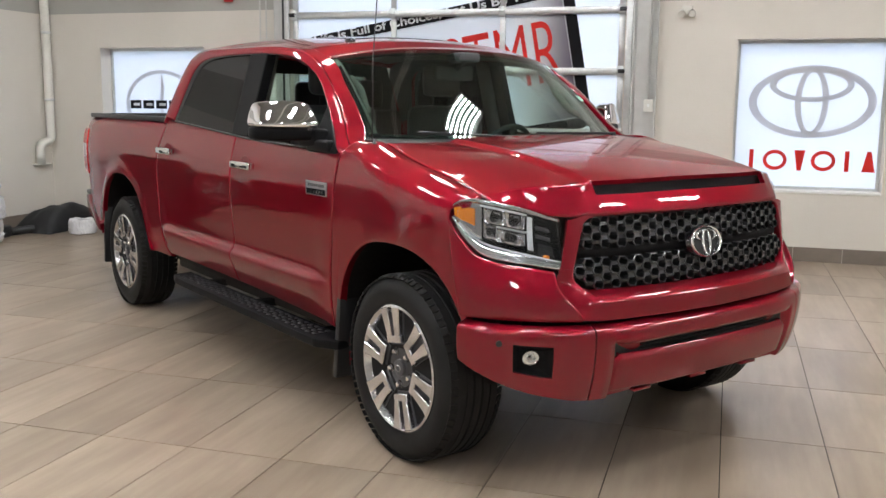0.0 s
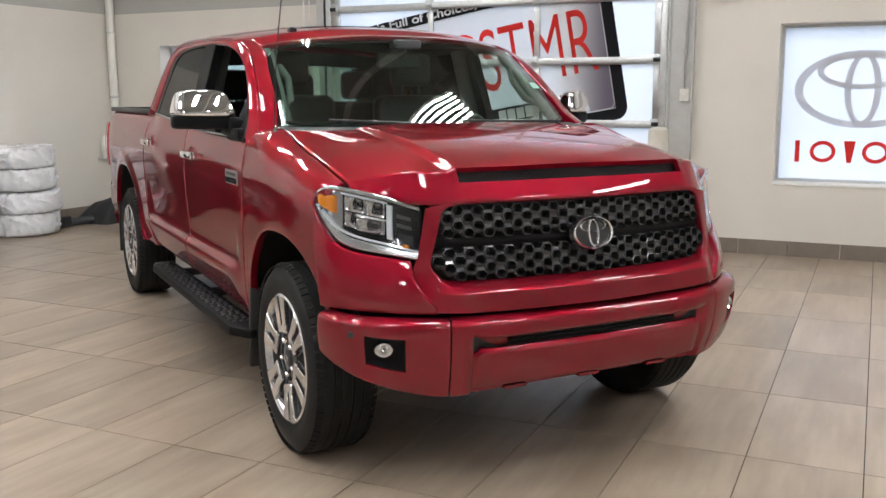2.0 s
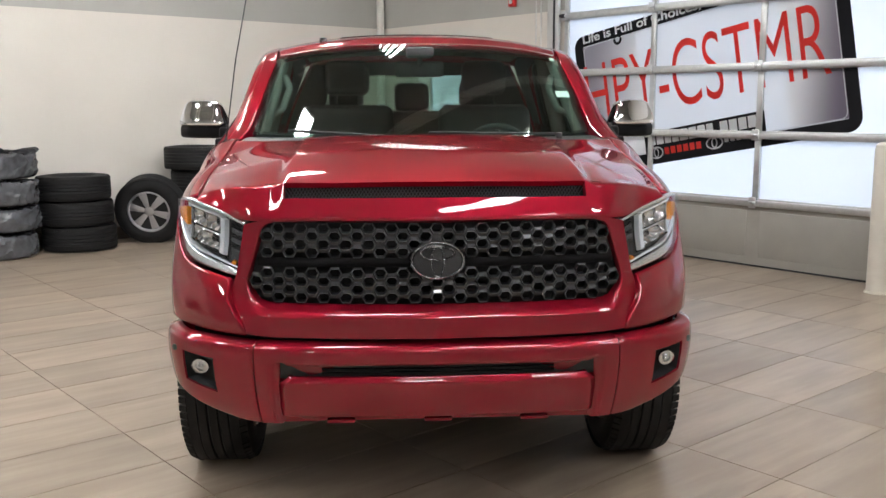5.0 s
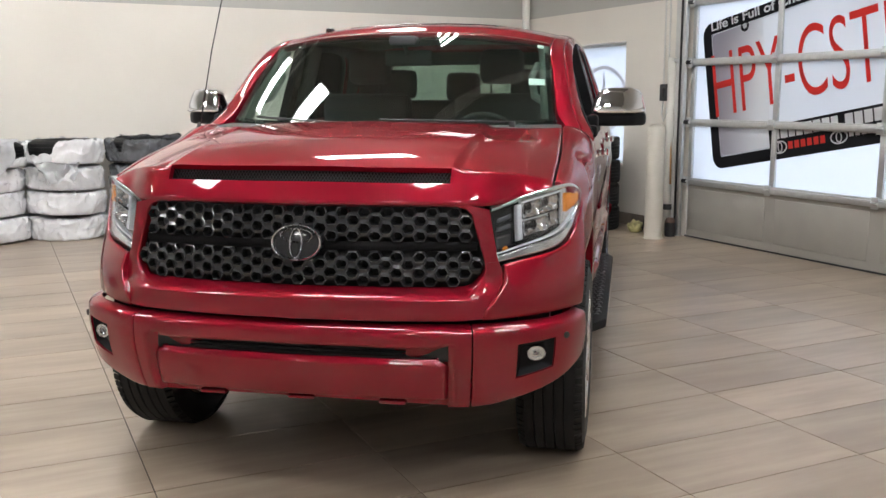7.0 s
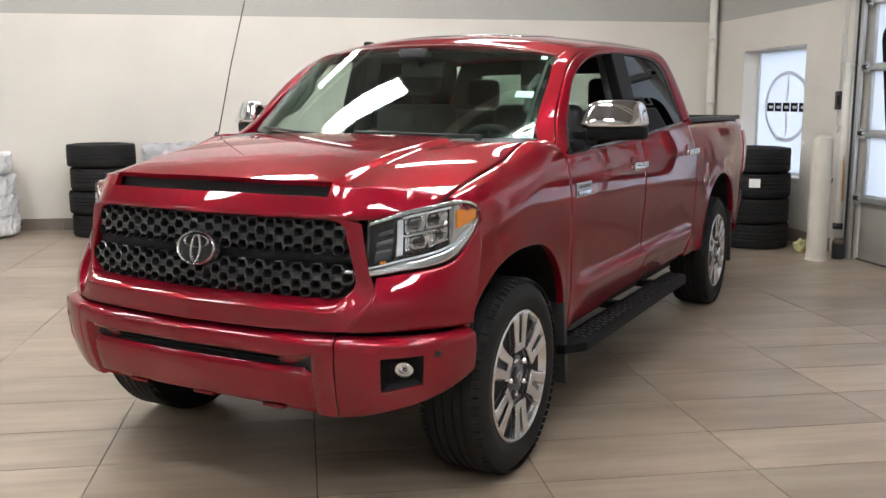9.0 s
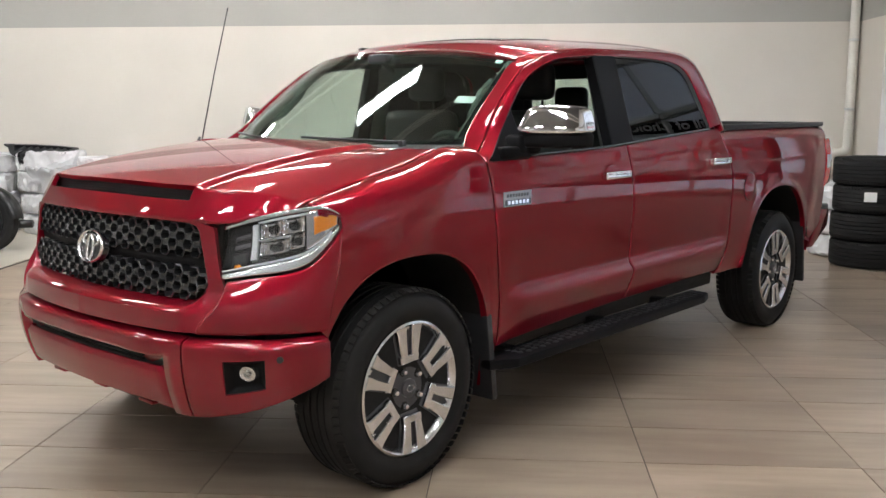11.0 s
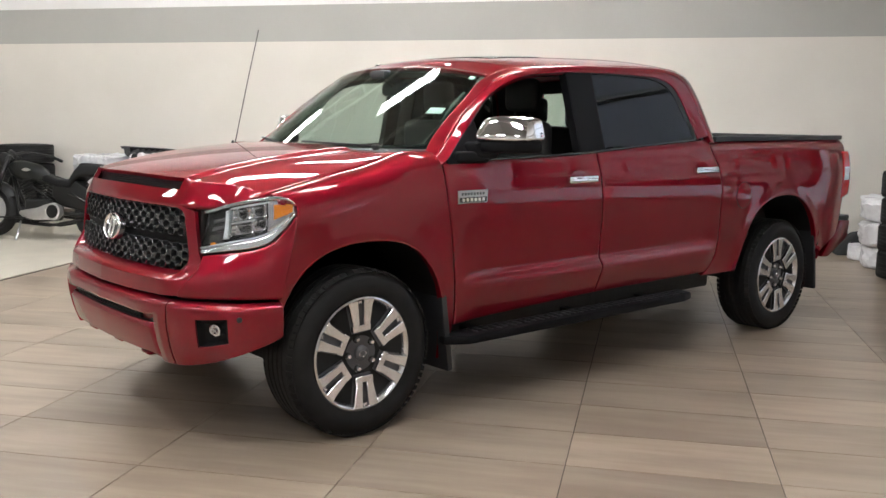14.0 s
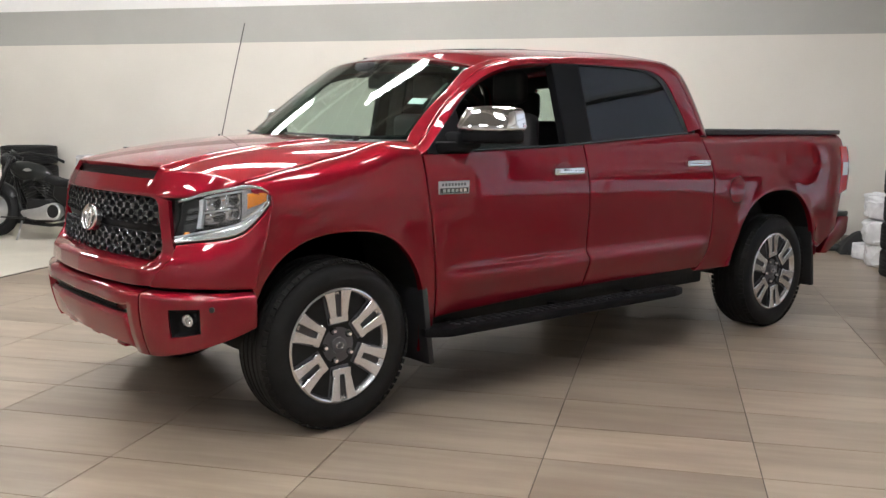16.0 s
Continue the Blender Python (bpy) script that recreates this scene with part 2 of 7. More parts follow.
def lathe(profile, n=48, axis="z", close=False):
    """Turn a list of (radius, height) round an axis."""
    bm = bmesh.new()
    rings = []
    for r, h in profile:
        ring = []
        for i in range(n):
            a = 2 * math.pi * i / n
            p = (r * math.cos(a), r * math.sin(a), h)
            if axis == "x":
                p = (h, r * math.cos(a), r * math.sin(a))
            if axis == "y":
                p = (r * math.sin(a), h, r * math.cos(a))
            ring.append(bm.verts.new(p))
        rings.append(ring)
    pairs = list(zip(rings, rings[1:])) + ([(rings[-1], rings[0])] if close else [])
    for a, b in pairs:
        for i in range(n):
            bm.faces.new((a[i], a[(i + 1) % n], b[(i + 1) % n], b[i]))
    if not close:
        for ring, flip in ((rings[0], True), (rings[-1], False)):
            if (ring[0].co - ring[n // 2].co).length > 1e-4:
                bm.faces.new(ring[::-1] if flip else ring)
    bmesh.ops.recalc_face_normals(bm, faces=bm.faces[:])
    return smooth(bm)


def rod(points, radius, n=10, cap=True):
    """A tube along a line of points."""
    bm = bmesh.new()
    pts = [Vector(p) for p in points]
    rings = []
    side = None
    for i, p in enumerate(pts):
        d = (pts[min(i + 1, len(pts) - 1)] - pts[max(i - 1, 0)]).normalized()
        if side is None:
            side = d.orthogonal().normalized()
        side = (side - d * side.dot(d)).normalized()
        up = d.cross(side)
        r = radius[i] if isinstance(radius, (list, tuple)) else radius
        rings.append([bm.verts.new(p + r * (math.cos(2 * math.pi * k / n) * side + math.sin(2 * math.pi * k / n) * up)) for k in range(n)])
    for a, b in zip(rings, rings[1:]):
        for k in range(n):
            bm.faces.new((a[k], a[(k + 1) % n], b[(k + 1) % n], b[k]))
    if cap:
        bm.faces.new(rings[0][::-1]), bm.faces.new(rings[-1])
    return smooth(bm, 50)


def prism(poly, z0, z1, bevel=0.0, seg=2):
    """An upright slab with a polygon outline (x, y) between two heights."""
    bm = bmesh.new()
    lo = [bm.verts.new((x, y, z0)) for x, y in poly]
    hi = [bm.verts.new((x, y, z1)) for x, y in poly]
    n = len(poly)
    bm.faces.new(lo[::-1]), bm.faces.new(hi)
    for i in range(n):
        bm.faces.new((lo[i], lo[(i + 1) % n], hi[(i + 1) % n], hi[i]))
    bmesh.ops.recalc_face_normals(bm, faces=bm.faces[:])
    if bevel:
        bmesh.ops.bevel(bm, geom=bm.edges[:], offset=bevel, segments=seg, affect="EDGES", profile=0.5)
        smooth(bm)
    return bm


def curve(table):
    """A smooth function through rows of (t, value, ...), eased like a spline with no overshoot."""
    t = np.array([r[0] for r in table], float)
    v = np.array([r[1:] for r in table], float)
    d = np.diff(v, axis=0) / np.diff(t)[:, None]
    m = np.zeros_like(v)
    m[0], m[-1] = d[0], d[-1]
    for i in range(1, len(t) - 1):
        same = d[i - 1] * d[i] > 0
        m[i] = np.where(same, 2 * d[i - 1] * d[i] / np.where(same, d[i - 1] + d[i], 1), 0)

    def f(x):
        x = min(max(x, t[0]), t[-1])
        i = min(int(np.searchsorted(t, x, side="right")) - 1, len(t) - 2)
        h = t[i + 1] - t[i]
        s = (x - t[i]) / h
        r = (1 + 2 * s) * (1 - s) ** 2 * v[i] + s * (1 - s) ** 2 * h * m[i] + s * s * (3 - 2 * s) * v[i + 1] + s * s * (s - 1) * h * m[i + 1]
        return float(r[0]) if r.size == 1 else r
    return f


def spline(table):
    """A smooth function through rows of (t, value, ...) with unbroken curvature."""
    t = np.array([r[0] for r in table], float)
    v = np.array([r[1:] for r in table], float)
    n, h = len(t), np.diff(t)
    A, B = np.eye(n), np.zeros_like(v)
    for i in range(1, n - 1):
        A[i, i - 1 : i + 2] = h[i - 1], 2 * (h[i - 1] + h[i]), h[i]
        B[i] = 6 * ((v[i + 1] - v[i]) / h[i] - (v[i] - v[i - 1]) / h[i - 1])
    A[0, 1], A[-1, -2] = -1, -1
    k = np.linalg.solve(A, B)

    def f(x):
        x = min(max(x, t[0]), t[-1])
        i = min(max(int(np.searchsorted(t, x, side="right")) - 1, 0), n - 2)
        a, b, w = (t[i + 1] - x) / h[i], (x - t[i]) / h[i], h[i] ** 2 / 6
        r = a * v[i] + b * v[i + 1] + ((a ** 3 - a) * k[i] + (b ** 3 - b) * k[i + 1]) * w
        return float(r[0]) if r.size == 1 else r
    return f


def ease(x):
    x = min(max(x, 0.0), 1.0)
    return x * x * (3 - 2 * x)


def lerp(a, b, t):
    return a + (b - a) * t


def shell(fn, us, vs, out, th=0.02, roll=0.004, skip=None, wrap=False):
    """A sheet-metal panel: the surface fn(u, v) with thickness and edges that roll in. out: a rough outward direction. skip(u, v): holes."""
    us, vs = list(us), list(vs)
    P = np.array([[fn(u, v) for v in vs] for u in us], float)

    def rimmed(P, axis):
        P = np.moveaxis(P, axis, 0)
        a, b = P[0], P[1]
        k = np.minimum(0.4, 0.006 / np.maximum(np.linalg.norm(b - a, axis=-1, keepdims=True), 1e-6))
        first, first2 = a + (b - a) * k, a + (b - a) * np.minimum(k * 2.4, 0.7)
        a, b = P[-1], P[-2]
        k = np.minimum(0.4, 0.006 / np.maximum(np.linalg.norm(b - a, axis=-1, keepdims=True), 1e-6))
        last, last2 = a + (b - a) * k, a + (b - a) * np.minimum(k * 2.4, 0.7)
        P = np.concatenate([P[:1], first[None], first2[None], P[1:-1], last2[None], last[None], P[-1:]], 0)
        return np.moveaxis(P, 0, axis)

    padded = lambda w: [w[0], w[0] * 0.99 + w[1] * 0.01, w[0] * 0.98 + w[1] * 0.02] + w[1:-1] + [w[-1] * 0.98 + w[-2] * 0.02, w[-1] * 0.99 + w[-2] * 0.01, w[-1]]
    um, vm = padded(us), padded(vs)
    if roll:
        if not wrap:
            P = rimmed(P, 0)
        else:
            um = us
        P = rimmed(P, 1)
    else:
        um, vm = us, vs
    N = np.cross(np.gradient(P, axis=0), np.gradient(P, axis=1))
    N /= np.maximum(np.linalg.norm(N, axis=-1, keepdims=True), 1e-9)
    o = np.array(out, float)
    if (N * o).sum(-1).mean() < 0:
        N = -N
    n, m = P.shape[:2]
    if roll:
        edge = np.zeros((n, m, 1))
        edge[:, [0, -1]] = 1
        if not wrap:
            edge[[0, -1]] = 1
        P = P - N * roll * edge
    Q = P - N * th
    keep = np.ones((n - 1, m - 1), bool)
    if skip:
        for i in range(n - 1):
            for j in range(m - 1):
                keep[i, j] = not skip((um[i] + um[i + 1]) / 2, (vm[j] + vm[j + 1]) / 2)
    bm = bmesh.new()
    A = [[bm.verts.new(P[i, j]) for j in range(m)] for i in range(n)]
    B = [[bm.verts.new(Q[i, j]) for j in range(m)] for i in range(n)]

    def quad(*c):
        if len({tuple(round(x, 6) for x in k.co) for k in c}) == 4:
            return bm.faces.new(c)
        return None

    for i in range(n - 1):
        for j in range(m - 1):
            if not keep[i, j]:
                continue
            f = quad(A[i][j], A[i + 1][j], A[i + 1][j + 1], A[i][j + 1])
            quad(B[i][j], B[i][j + 1], B[i + 1][j + 1], B[i + 1][j])
            for (di, dj), (c, d) in (((-1, 0), ((i, j), (i, j + 1))), ((1, 0), ((i + 1, j), (i + 1, j + 1))), ((0, -1), ((i, j), (i + 1, j))), ((0, 1), ((i, j + 1), (i + 1, j + 1)))):
                ni, nj = i + di, j + dj
                if 0 <= ni < n - 1 and 0 <= nj < m - 1 and keep[ni, nj]:
                    continue
                if wrap and not 0 <= ni < n - 1:
                    continue
                quad(*(bm.verts.new(A[c[0]][c[1]].co), bm.verts.new(A[d[0]][d[1]].co), bm.verts.new(B[d[0]][d[1]].co), bm.verts.new(B[c[0]][c[1]].co)))
    for f in bm.faces:
        f.smooth = True
    loose = [v for v in bm.verts if not v.link_faces]
    bmesh.ops.delete(bm, geom=loose, context="VERTS")
    if wrap:
        bmesh.ops.remove_doubles(bm, verts=bm.verts[:], dist=1e-5)
        smooth(bm, 60)
    bm.normal_update()
    return bm


def span(a, b, n):
    return [a + (b - a) * i / (n - 1) for i in range(n)]


def text_mesh(body, size, bold=0.0, depth=0.002, shear=0.0, width=None):
    """Flat lettering as a mesh, centred on the origin in the xy plane."""
    c = bpy.data.curves.new("lettering", "FONT")
    c.body, c.size, c.offset, c.extrude, c.shear = body, size, bold, depth, shear
    c.align_x, c.align_y = "CENTER", "CENTER"
    ob = new("lettering", c)
    bpy.context.view_layer.update()
    me = bpy.data.meshes.new_from_object(ob.evaluated_get(bpy.context.evaluated_depsgraph_get()))
    bm = bmesh.new()
    bm.from_mesh(me)
    bpy.data.objects.remove(ob)
    bpy.data.meshes.remove(me)
    if width:
        xs = [v.co.x for v in bm.verts]
        k = width / (max(xs) - min(xs))
        mid = (max(xs) + min(xs)) / 2
        for v in bm.verts:
            v.co.x = (v.co.x - mid) * k
    return bm


def oval_ring(rx, ry, w, depth, n=48, squash=0.75):
    """A flat elliptical ring in the xy plane."""
    bm = bmesh.new()
    rows = []
    for i in range(n):
        a = 2 * math.pi * i / n
        c, s = math.cos(a), math.sin(a)
        o, k = (rx * c, ry * s), ((rx - w) * c, (ry - w * squash) * s)
        mid = ((o[0] + k[0]) / 2, (o[1] + k[1]) / 2)
        rows.append([bm.verts.new((*o, 0)), bm.verts.new((*o, depth * 0.5)), bm.verts.new((*mid, depth)), bm.verts.new((*k, depth * 0.5)), bm.verts.new((*k, 0))])
    for i in range(n):
        a, b = rows[i], rows[(i + 1) % n]
        for j in range(4):
            bm.faces.new((a[j], b[j], b[j + 1], a[j + 1]))
        bm.faces.new((a[4], b[4], b[0], a[0]))
    bmesh.ops.recalc_face_normals(bm, faces=bm.faces[:])
    return smooth(bm, 50)


def round_poly(w, h, r, n=6):
    pts = []
    for cx, cy, a0 in ((w / 2 - r, h / 2 - r, 0), (-w / 2 + r, h / 2 - r, 90), (-w / 2 + r, -h / 2 + r, 180), (w / 2 - r, -h / 2 + r, 270)):
        for i in range(n + 1):
            a = radians(a0 + 90 * i / n)
            pts.append((cx + r * math.cos(a), cy + r * math.sin(a)))
    return pts


UPRIGHT = Matrix.Rotation(radians(90), 4, "X")


def pieces(bm, gap):
    """Split lettering into its letters or words: islands whose spans along x come closer than gap stay together."""
    left = set(bm.faces)
    spans = []
    while left:
        todo, island = [left.pop()], []
        while todo:
            f = todo.pop()
            island.append(f)
            for e in f.edges:
                for g in e.link_faces:
                    if g in left:
                        left.discard(g)
                        todo.append(g)
        xs = [v.co.x for f in island for v in f.verts]
        spans.append([min(xs), max(xs), island])
    spans.sort(key=lambda q: q[0])
    groups = []
    for a, b, isl in spans:
        if groups and a < groups[-1][1] + gap:
            groups[-1][1] = max(groups[-1][1], b)
            groups[-1][2] += isl
        else:
            groups.append([a, b, list(isl)])
    out = []
    for _, _, faces in groups:
        nb = bmesh.new()
        seen = {}
        for f in faces:
            for v in f.verts:
                if v not in seen:
                    seen[v] = nb.verts.new(v.co)
            nb.faces.new([seen[v] for v in f.verts])
        out.append(nb)
    bm.free()
    return out


# ---- the room ----
# room axes: x along the door wall from the corner, y out through the door wall (the room lies at negative y)
ROOM = pose(-0.149, 8.916, 0, 0, 0, -53.04)
LONG_X = -0.125
RW, RD, RH = 14.5, 15.5, 5.6
DOOR = (3.20, 6.86, 3.66)
WIN_A = (0.65, 2.06, 0.69, 2.12)
WIN_B = (7.95, 9.33, 0.69, 2.145)


def structure(name, bm, material, label="", category=""):
    ob = part(name, bm, material)
    ob.matrix_world = ROOM
    return tagged(ob, label, category, kind="structure")


def slab_with_holes(x0, x1, z0, z1, y0, y1, holes):
    """A wall along x between two heights, with right-angled openings (xa, xb, za, zb) through it."""
    xs = sorted({x0, x1, *[h[0] for h in holes], *[h[1] for h in holes]})
    zs = sorted({z0, z1, *[min(max(h[2], z0), z1) for h in holes], *[min(max(h[3], z0), z1) for h in holes]})
    keep = {}
    for i in range(len(xs) - 1):
        for j in range(len(zs) - 1):
            cx, cz = (xs[i] + xs[i + 1]) / 2, (zs[j] + zs[j + 1]) / 2
            keep[i, j] = not any(h[0] < cx < h[1] and h[2] < cz < h[3] for h in holes)
    bm = bmesh.new()
    for (i, j), k in keep.items():
        if not k:
            continue
        a, b, c, d = xs[i], xs[i + 1], zs[j], zs[j + 1]
        q = lambda *p: bm.faces.new([bm.verts.new(v) for v in p])
        q((a, y0, c), (b, y0, c), (b, y0, d), (a, y0, d))
        q((a, y1, c), (a, y1, d), (b, y1, d), (b, y1, c))
        if not keep.get((i - 1, j)):
            q((a, y0, c), (a, y0, d), (a, y1, d), (a, y1, c))
        if not keep.get((i + 1, j)):
            q((b, y0, c), (b, y1, c), (b, y1, d), (b, y0, d))
        if not keep.get((i, j - 1)):
            q((a, y0, c), (a, y1, c), (b, y1, c), (b, y0, c))
        if not keep.get((i, j + 1)):
            q((a, y0, d), (b, y0, d), (b, y1, d), (a, y1, d))
    bmesh.ops.remove_doubles(bm, verts=bm.verts[:], dist=1e-5)
    bmesh.ops.recalc_face_normals(bm, faces=bm.faces[:])
    return bm


HOLES = [(DOOR[0], DOOR[1], -1, DOOR[2]), (WIN_A[0], WIN_A[1], WIN_A[2], WIN_A[3]), (WIN_B[0], WIN_B[1], WIN_B[2], WIN_B[3])]
S0, S1 = 2.52, 3.0
for tag, z0, z1, m, what in (("lower", 0, S0, WALL, "beige painted wall"), ("stripe", S0, S1, STRIPE, "grey painted band along the wall"), ("upper", S1, RH, WHITE_WALL, "white upper wall")):
    structure("wall_door_" + tag, slab_with_holes(LONG_X - 0.25, RW + 0.25, z0, z1, 0, 0.25, HOLES), m, what + " with door and window openings", "wall")
    structure("wall_long_" + tag, box(LONG_X - 0.25, LONG_X, -RD - 0.25, 0, z0, z1), m, what + " behind the tyre stacks", "wall")
    # far and back walls are unseen additions, kept dark to limit bounce
    structure("wall_far_" + tag, box(RW, RW + 0.25, -RD - 0.25, 0, z0, z1), LOW_BOUNCE_WALL, "unseen wall added to close the room, darkened to cut bounced light", "wall")
    structure("wall_back_" + tag, box(LONG_X, RW, -RD - 0.25, -RD, z0, z1), LOW_BOUNCE_WALL, "unseen wall added to close the room, darkened to cut bounced light", "wall")
structure("floor_slab", box(LONG_X - 0.2, RW + 0.3, -RD - 0.3, 0.3, -0.2, -0.005), GROUT, "dark grout bed under the floor tiles", "floor")
structure("ceiling", box(LONG_X - 0.25, RW + 0.25, -RD - 0.25, 0.25, RH, RH + 0.2), DECK, "grey painted metal deck ceiling", "ceiling")


def ceiling_ribs():
    bms = []
    for i in range(24):
        y = -0.4 - i * 0.64
        bms.append(box(0.02, RW - 0.02, y - 0.08, y + 0.08, RH - 0.05, RH - 0.002))
    return join(*bms)


structure("ceiling_rib", ceiling_ribs(), DECK, "ribs of the metal roof deck", "ceiling")


def truss(x):
    bms = [box(x - 0.05, x + 0.05, -RD + 0.02, -0.02, RH - 0.16, RH - 0.06), box(x - 0.05, x + 0.05, -RD + 0.02, -0.02, RH - 0.75, RH - 0.67)]
    for i in range(18):
        y = -0.3 - i * 0.85
        bms.append(rod([(x, y, RH - 0.7), (x, y - 0.42, RH - 0.12), (x, y - 0.85, RH - 0.7)], 0.018, 6))
    return join(*bms)


for k, x in enumerate((2.4, 6.4, 10.4)):
    structure("roof_truss_%d" % (k + 1), truss(x), WHITE_WALL, "open web steel roof truss painted white", "truss")


def high_bay(x, y, turn):
    t = thing("ceiling_light", ROOM @ pose(x, y, RH - 1.0, 0, 0, turn), "hanging six-tube fluorescent ceiling light with white reflector", "ceiling light", "ceiling lights")
    tray = bmesh.new()
    v = [tray.verts.new(p) for p in ((-0.24, -0.62, 0), (0.24, -0.62, 0), (0.24, 0.62, 0), (-0.24, 0.62, 0), (-0.17, -0.6, 0.09), (0.17, -0.6, 0.09), (0.17, 0.6, 0.09), (-0.17, 0.6, 0.09))]
    for f in ((4, 5, 6, 7), (0, 4, 7, 3), (1, 2, 6, 5), (0, 1, 5, 4), (3, 7, 6, 2)):
        tray.faces.new([v[i] for i in f])
    bmesh.ops.solidify(tray, geom=tray.faces[:], thickness=0.008)
    part("reflector", tray, WHITE_WALL, t)
    for i in range(6):
        part("tube", rod([(-0.18 + 0.072 * i, -0.58, 0.035), (-0.18 + 0.072 * i, 0.58, 0.035)], 0.013, 8), TUBE, t)
    for yy in (-0.5, 0.5):
        part("hanger", rod([(0, yy, 0.09), (0, yy, 0.99)], 0.006, 6), STEEL_PAINT, t)
    return t


LIGHT_ROWS = (
    (-3.6, (2.5, 5.2, 7.5, 10.1, 12.7)),
    (-6.3, (2.5, 4.9, 7.5, 10.1, 12.7)),
    (-9.35, (2.5, 4.9, 7.5, 12.7)),
    (-13.2, (2.5, 7.5, 12.7)),
)
first_light = None
for y, xs in LIGHT_ROWS:
    for x in xs:
        if first_light is None:
            first_light = high_bay(x, y, 0)
        else:
            copy_thing(first_light, ROOM @ pose(x, y, RH - 1.0))


# ---- overhead door with printed film ----
def overhead_door():
    a, b, top = DOOR
    t = thing("overhead_door", ROOM @ pose(0, 0.02, 0), "sectional glazed overhead garage door with printed film behind its panes", "garage door", kind="structure")
    rails = [0.60, 1.22, 1.84, 2.45, 3.06]
    part("bottom_panel", join(box(a + 0.02, b - 0.02, -0.02, 0.03, 0.015, 0.60), *[box(a + 0.06 + i * 1.2, a + 1.12 + i * 1.2, -0.026, -0.018, 0.09, 0.52, 0.004) for i in range(3)]), DOOR_PANEL, t, "solid grey lower door section")
    part("rubber_seal", box(a, b, -0.03, 0.03, 0.0, 0.016), BLACK_PLASTIC, t)
    for k, z in enumerate(rails):
        part("rail", join(box(a, b, -0.025, 0.025, z - 0.04, z - 0.003, 0.004), box(a, b, -0.025, 0.025, z + 0.003, z + 0.035, 0.004), box(a, b, -0.06, -0.025, z - 0.03, z + 0.02, 0.003)), ALU, t)
        z1 = rails[k + 1] if k + 1 < len(rails) else top
        for x in (a + 0.03, 4.395, 5.60, b - 0.03):
            part("stile", box(x - 0.03, x + 0.03, -0.022, 0.022, z + 0.035, z1 - 0.04, 0.003), ALU, t)
            part("hinge", join(box(x - 0.035, x + 0.035, -0.074, -0.062, z - 0.05, z + 0.05, 0.004), rod([(x - 0.03, -0.078, z), (x + 0.03, -0.078, z)], 0.012, 8)), ALU, t)
    for x, s in ((a - 0.05, 1), (b + 0.05, -1)):
        part("track", box(x - 0.03, x + 0.03, -0.1, -0.062, 0.0, top - 0.1, 0.004), ALU, t)
        for z in rails:
            part("roller", rod([(x, -0.07, z), (x + 0.1 * s, -0.07, z)], 0.022, 10), BLACK_PLASTIC, t)
    return t


overhead_door()


def film_sheet(x0, x1, z0, z1, y, name, label):
    ob = part(name, box(x0, x1, y, y + 0.004, z0, z1), FILM_WHITE)
    ob.matrix_world = ROOM
    return tagged(ob, label, "banner")


def art(ob_parent, name, bm, m, material, label=""):
    return part(name, moved(bm, m), material, ob_parent, label)


def plate_ring(w, h, r, t):
    """A rounded frame in the xy plane."""
    bm = bmesh.new()
    o, k = round_poly(w, h, r), round_poly(w - 2 * t, h - 2 * t, max(r - t, 0.01))
    lo = [[bm.verts.new((*p, z)) for p in q] for q in (o, k) for z in (0, 0.002)]
    n = len(o)
    for i in range(n):
        j = (i + 1) % n
        for a, b in ((0, 1), (1, 3), (3, 2), (2, 0)):
            bm.faces.new((lo[a][i], lo[a][j], lo[b][j], lo[b][i]))
    bmesh.ops.recalc_face_normals(bm, faces=bm.faces[:])
    return bm


def wall_art(x, z, y, tilt=0.0):
    """The pose of flat artwork: local x along the door wall, local y up, local z into the room."""
    return Matrix.Translation((x, y, z)) @ Matrix.Rotation(radians(90), 4, "X") @ Matrix.Rotation(radians(tilt), 4, "Z")


door_film = film_sheet(DOOR[0] + 0.03, DOOR[1] - 0.03, 0.62, DOOR[2] - 0.02, 0.022, "door_banner", "white printed window film with red lettering in a tilted black frame")
ART = wall_art(4.945, 1.74, 0.0205, 10.2)
lift = lambda dx, dy, k: ART @ Matrix.Translation((dx, dy, 0.0012 * k))
art(door_film, "printed_field", prism(round_poly(2.9, 1.36, 0.08), 0, 0.001), lift(0, 0, 0), FILM_WHITE)
art(door_film, "printed_shade", prism([(-1.42, -0.62), (-0.70, -0.62), (-0.70, 0.62), (-1.42, 0.62)], 0, 0.001), lift(0, 0, 1), FILM_FADE_LEFT)
art(door_film, "printed_shade", prism([(0.86, -0.62), (1.42, -0.62), (1.42, 0.62), (0.86, 0.62)], 0, 0.001), lift(0, 0, 1), FILM_FADE_RIGHT)
art(door_film, "printed_frame", plate_ring(3.04, 1.48, 0.13, 0.115), lift(0, 0, 2), FILM_BLACK)
art(door_film, "printed_edge", plate_ring(2.80, 1.24, 0.06, 0.008), lift(0, 0, 3), FILM_PALE)
art(door_film, "printed_band", prism([(-0.73, -0.735), (0.63, -0.735), (0.63, -0.415), (-0.73, -0.415)], 0, 0.001), lift(0, 0, 4), FILM_BLACK)
art(door_film, "printed_ring", moved(oval_ring(0.055, 0.055, 0.028, 0.001, 28, 1.0), Matrix.Identity(4)), lift(-0.93, 0.60, 4), FILM_BLACK)
for w in pieces(text_mesh("Life is Full of Choices, Let Us Be Your", 0.125, 0.003, 0.0004, width=2.62), 0.0):
    art(door_film, "letter", w, lift(-0.08, 0.695, 6), FILM_WHITE)
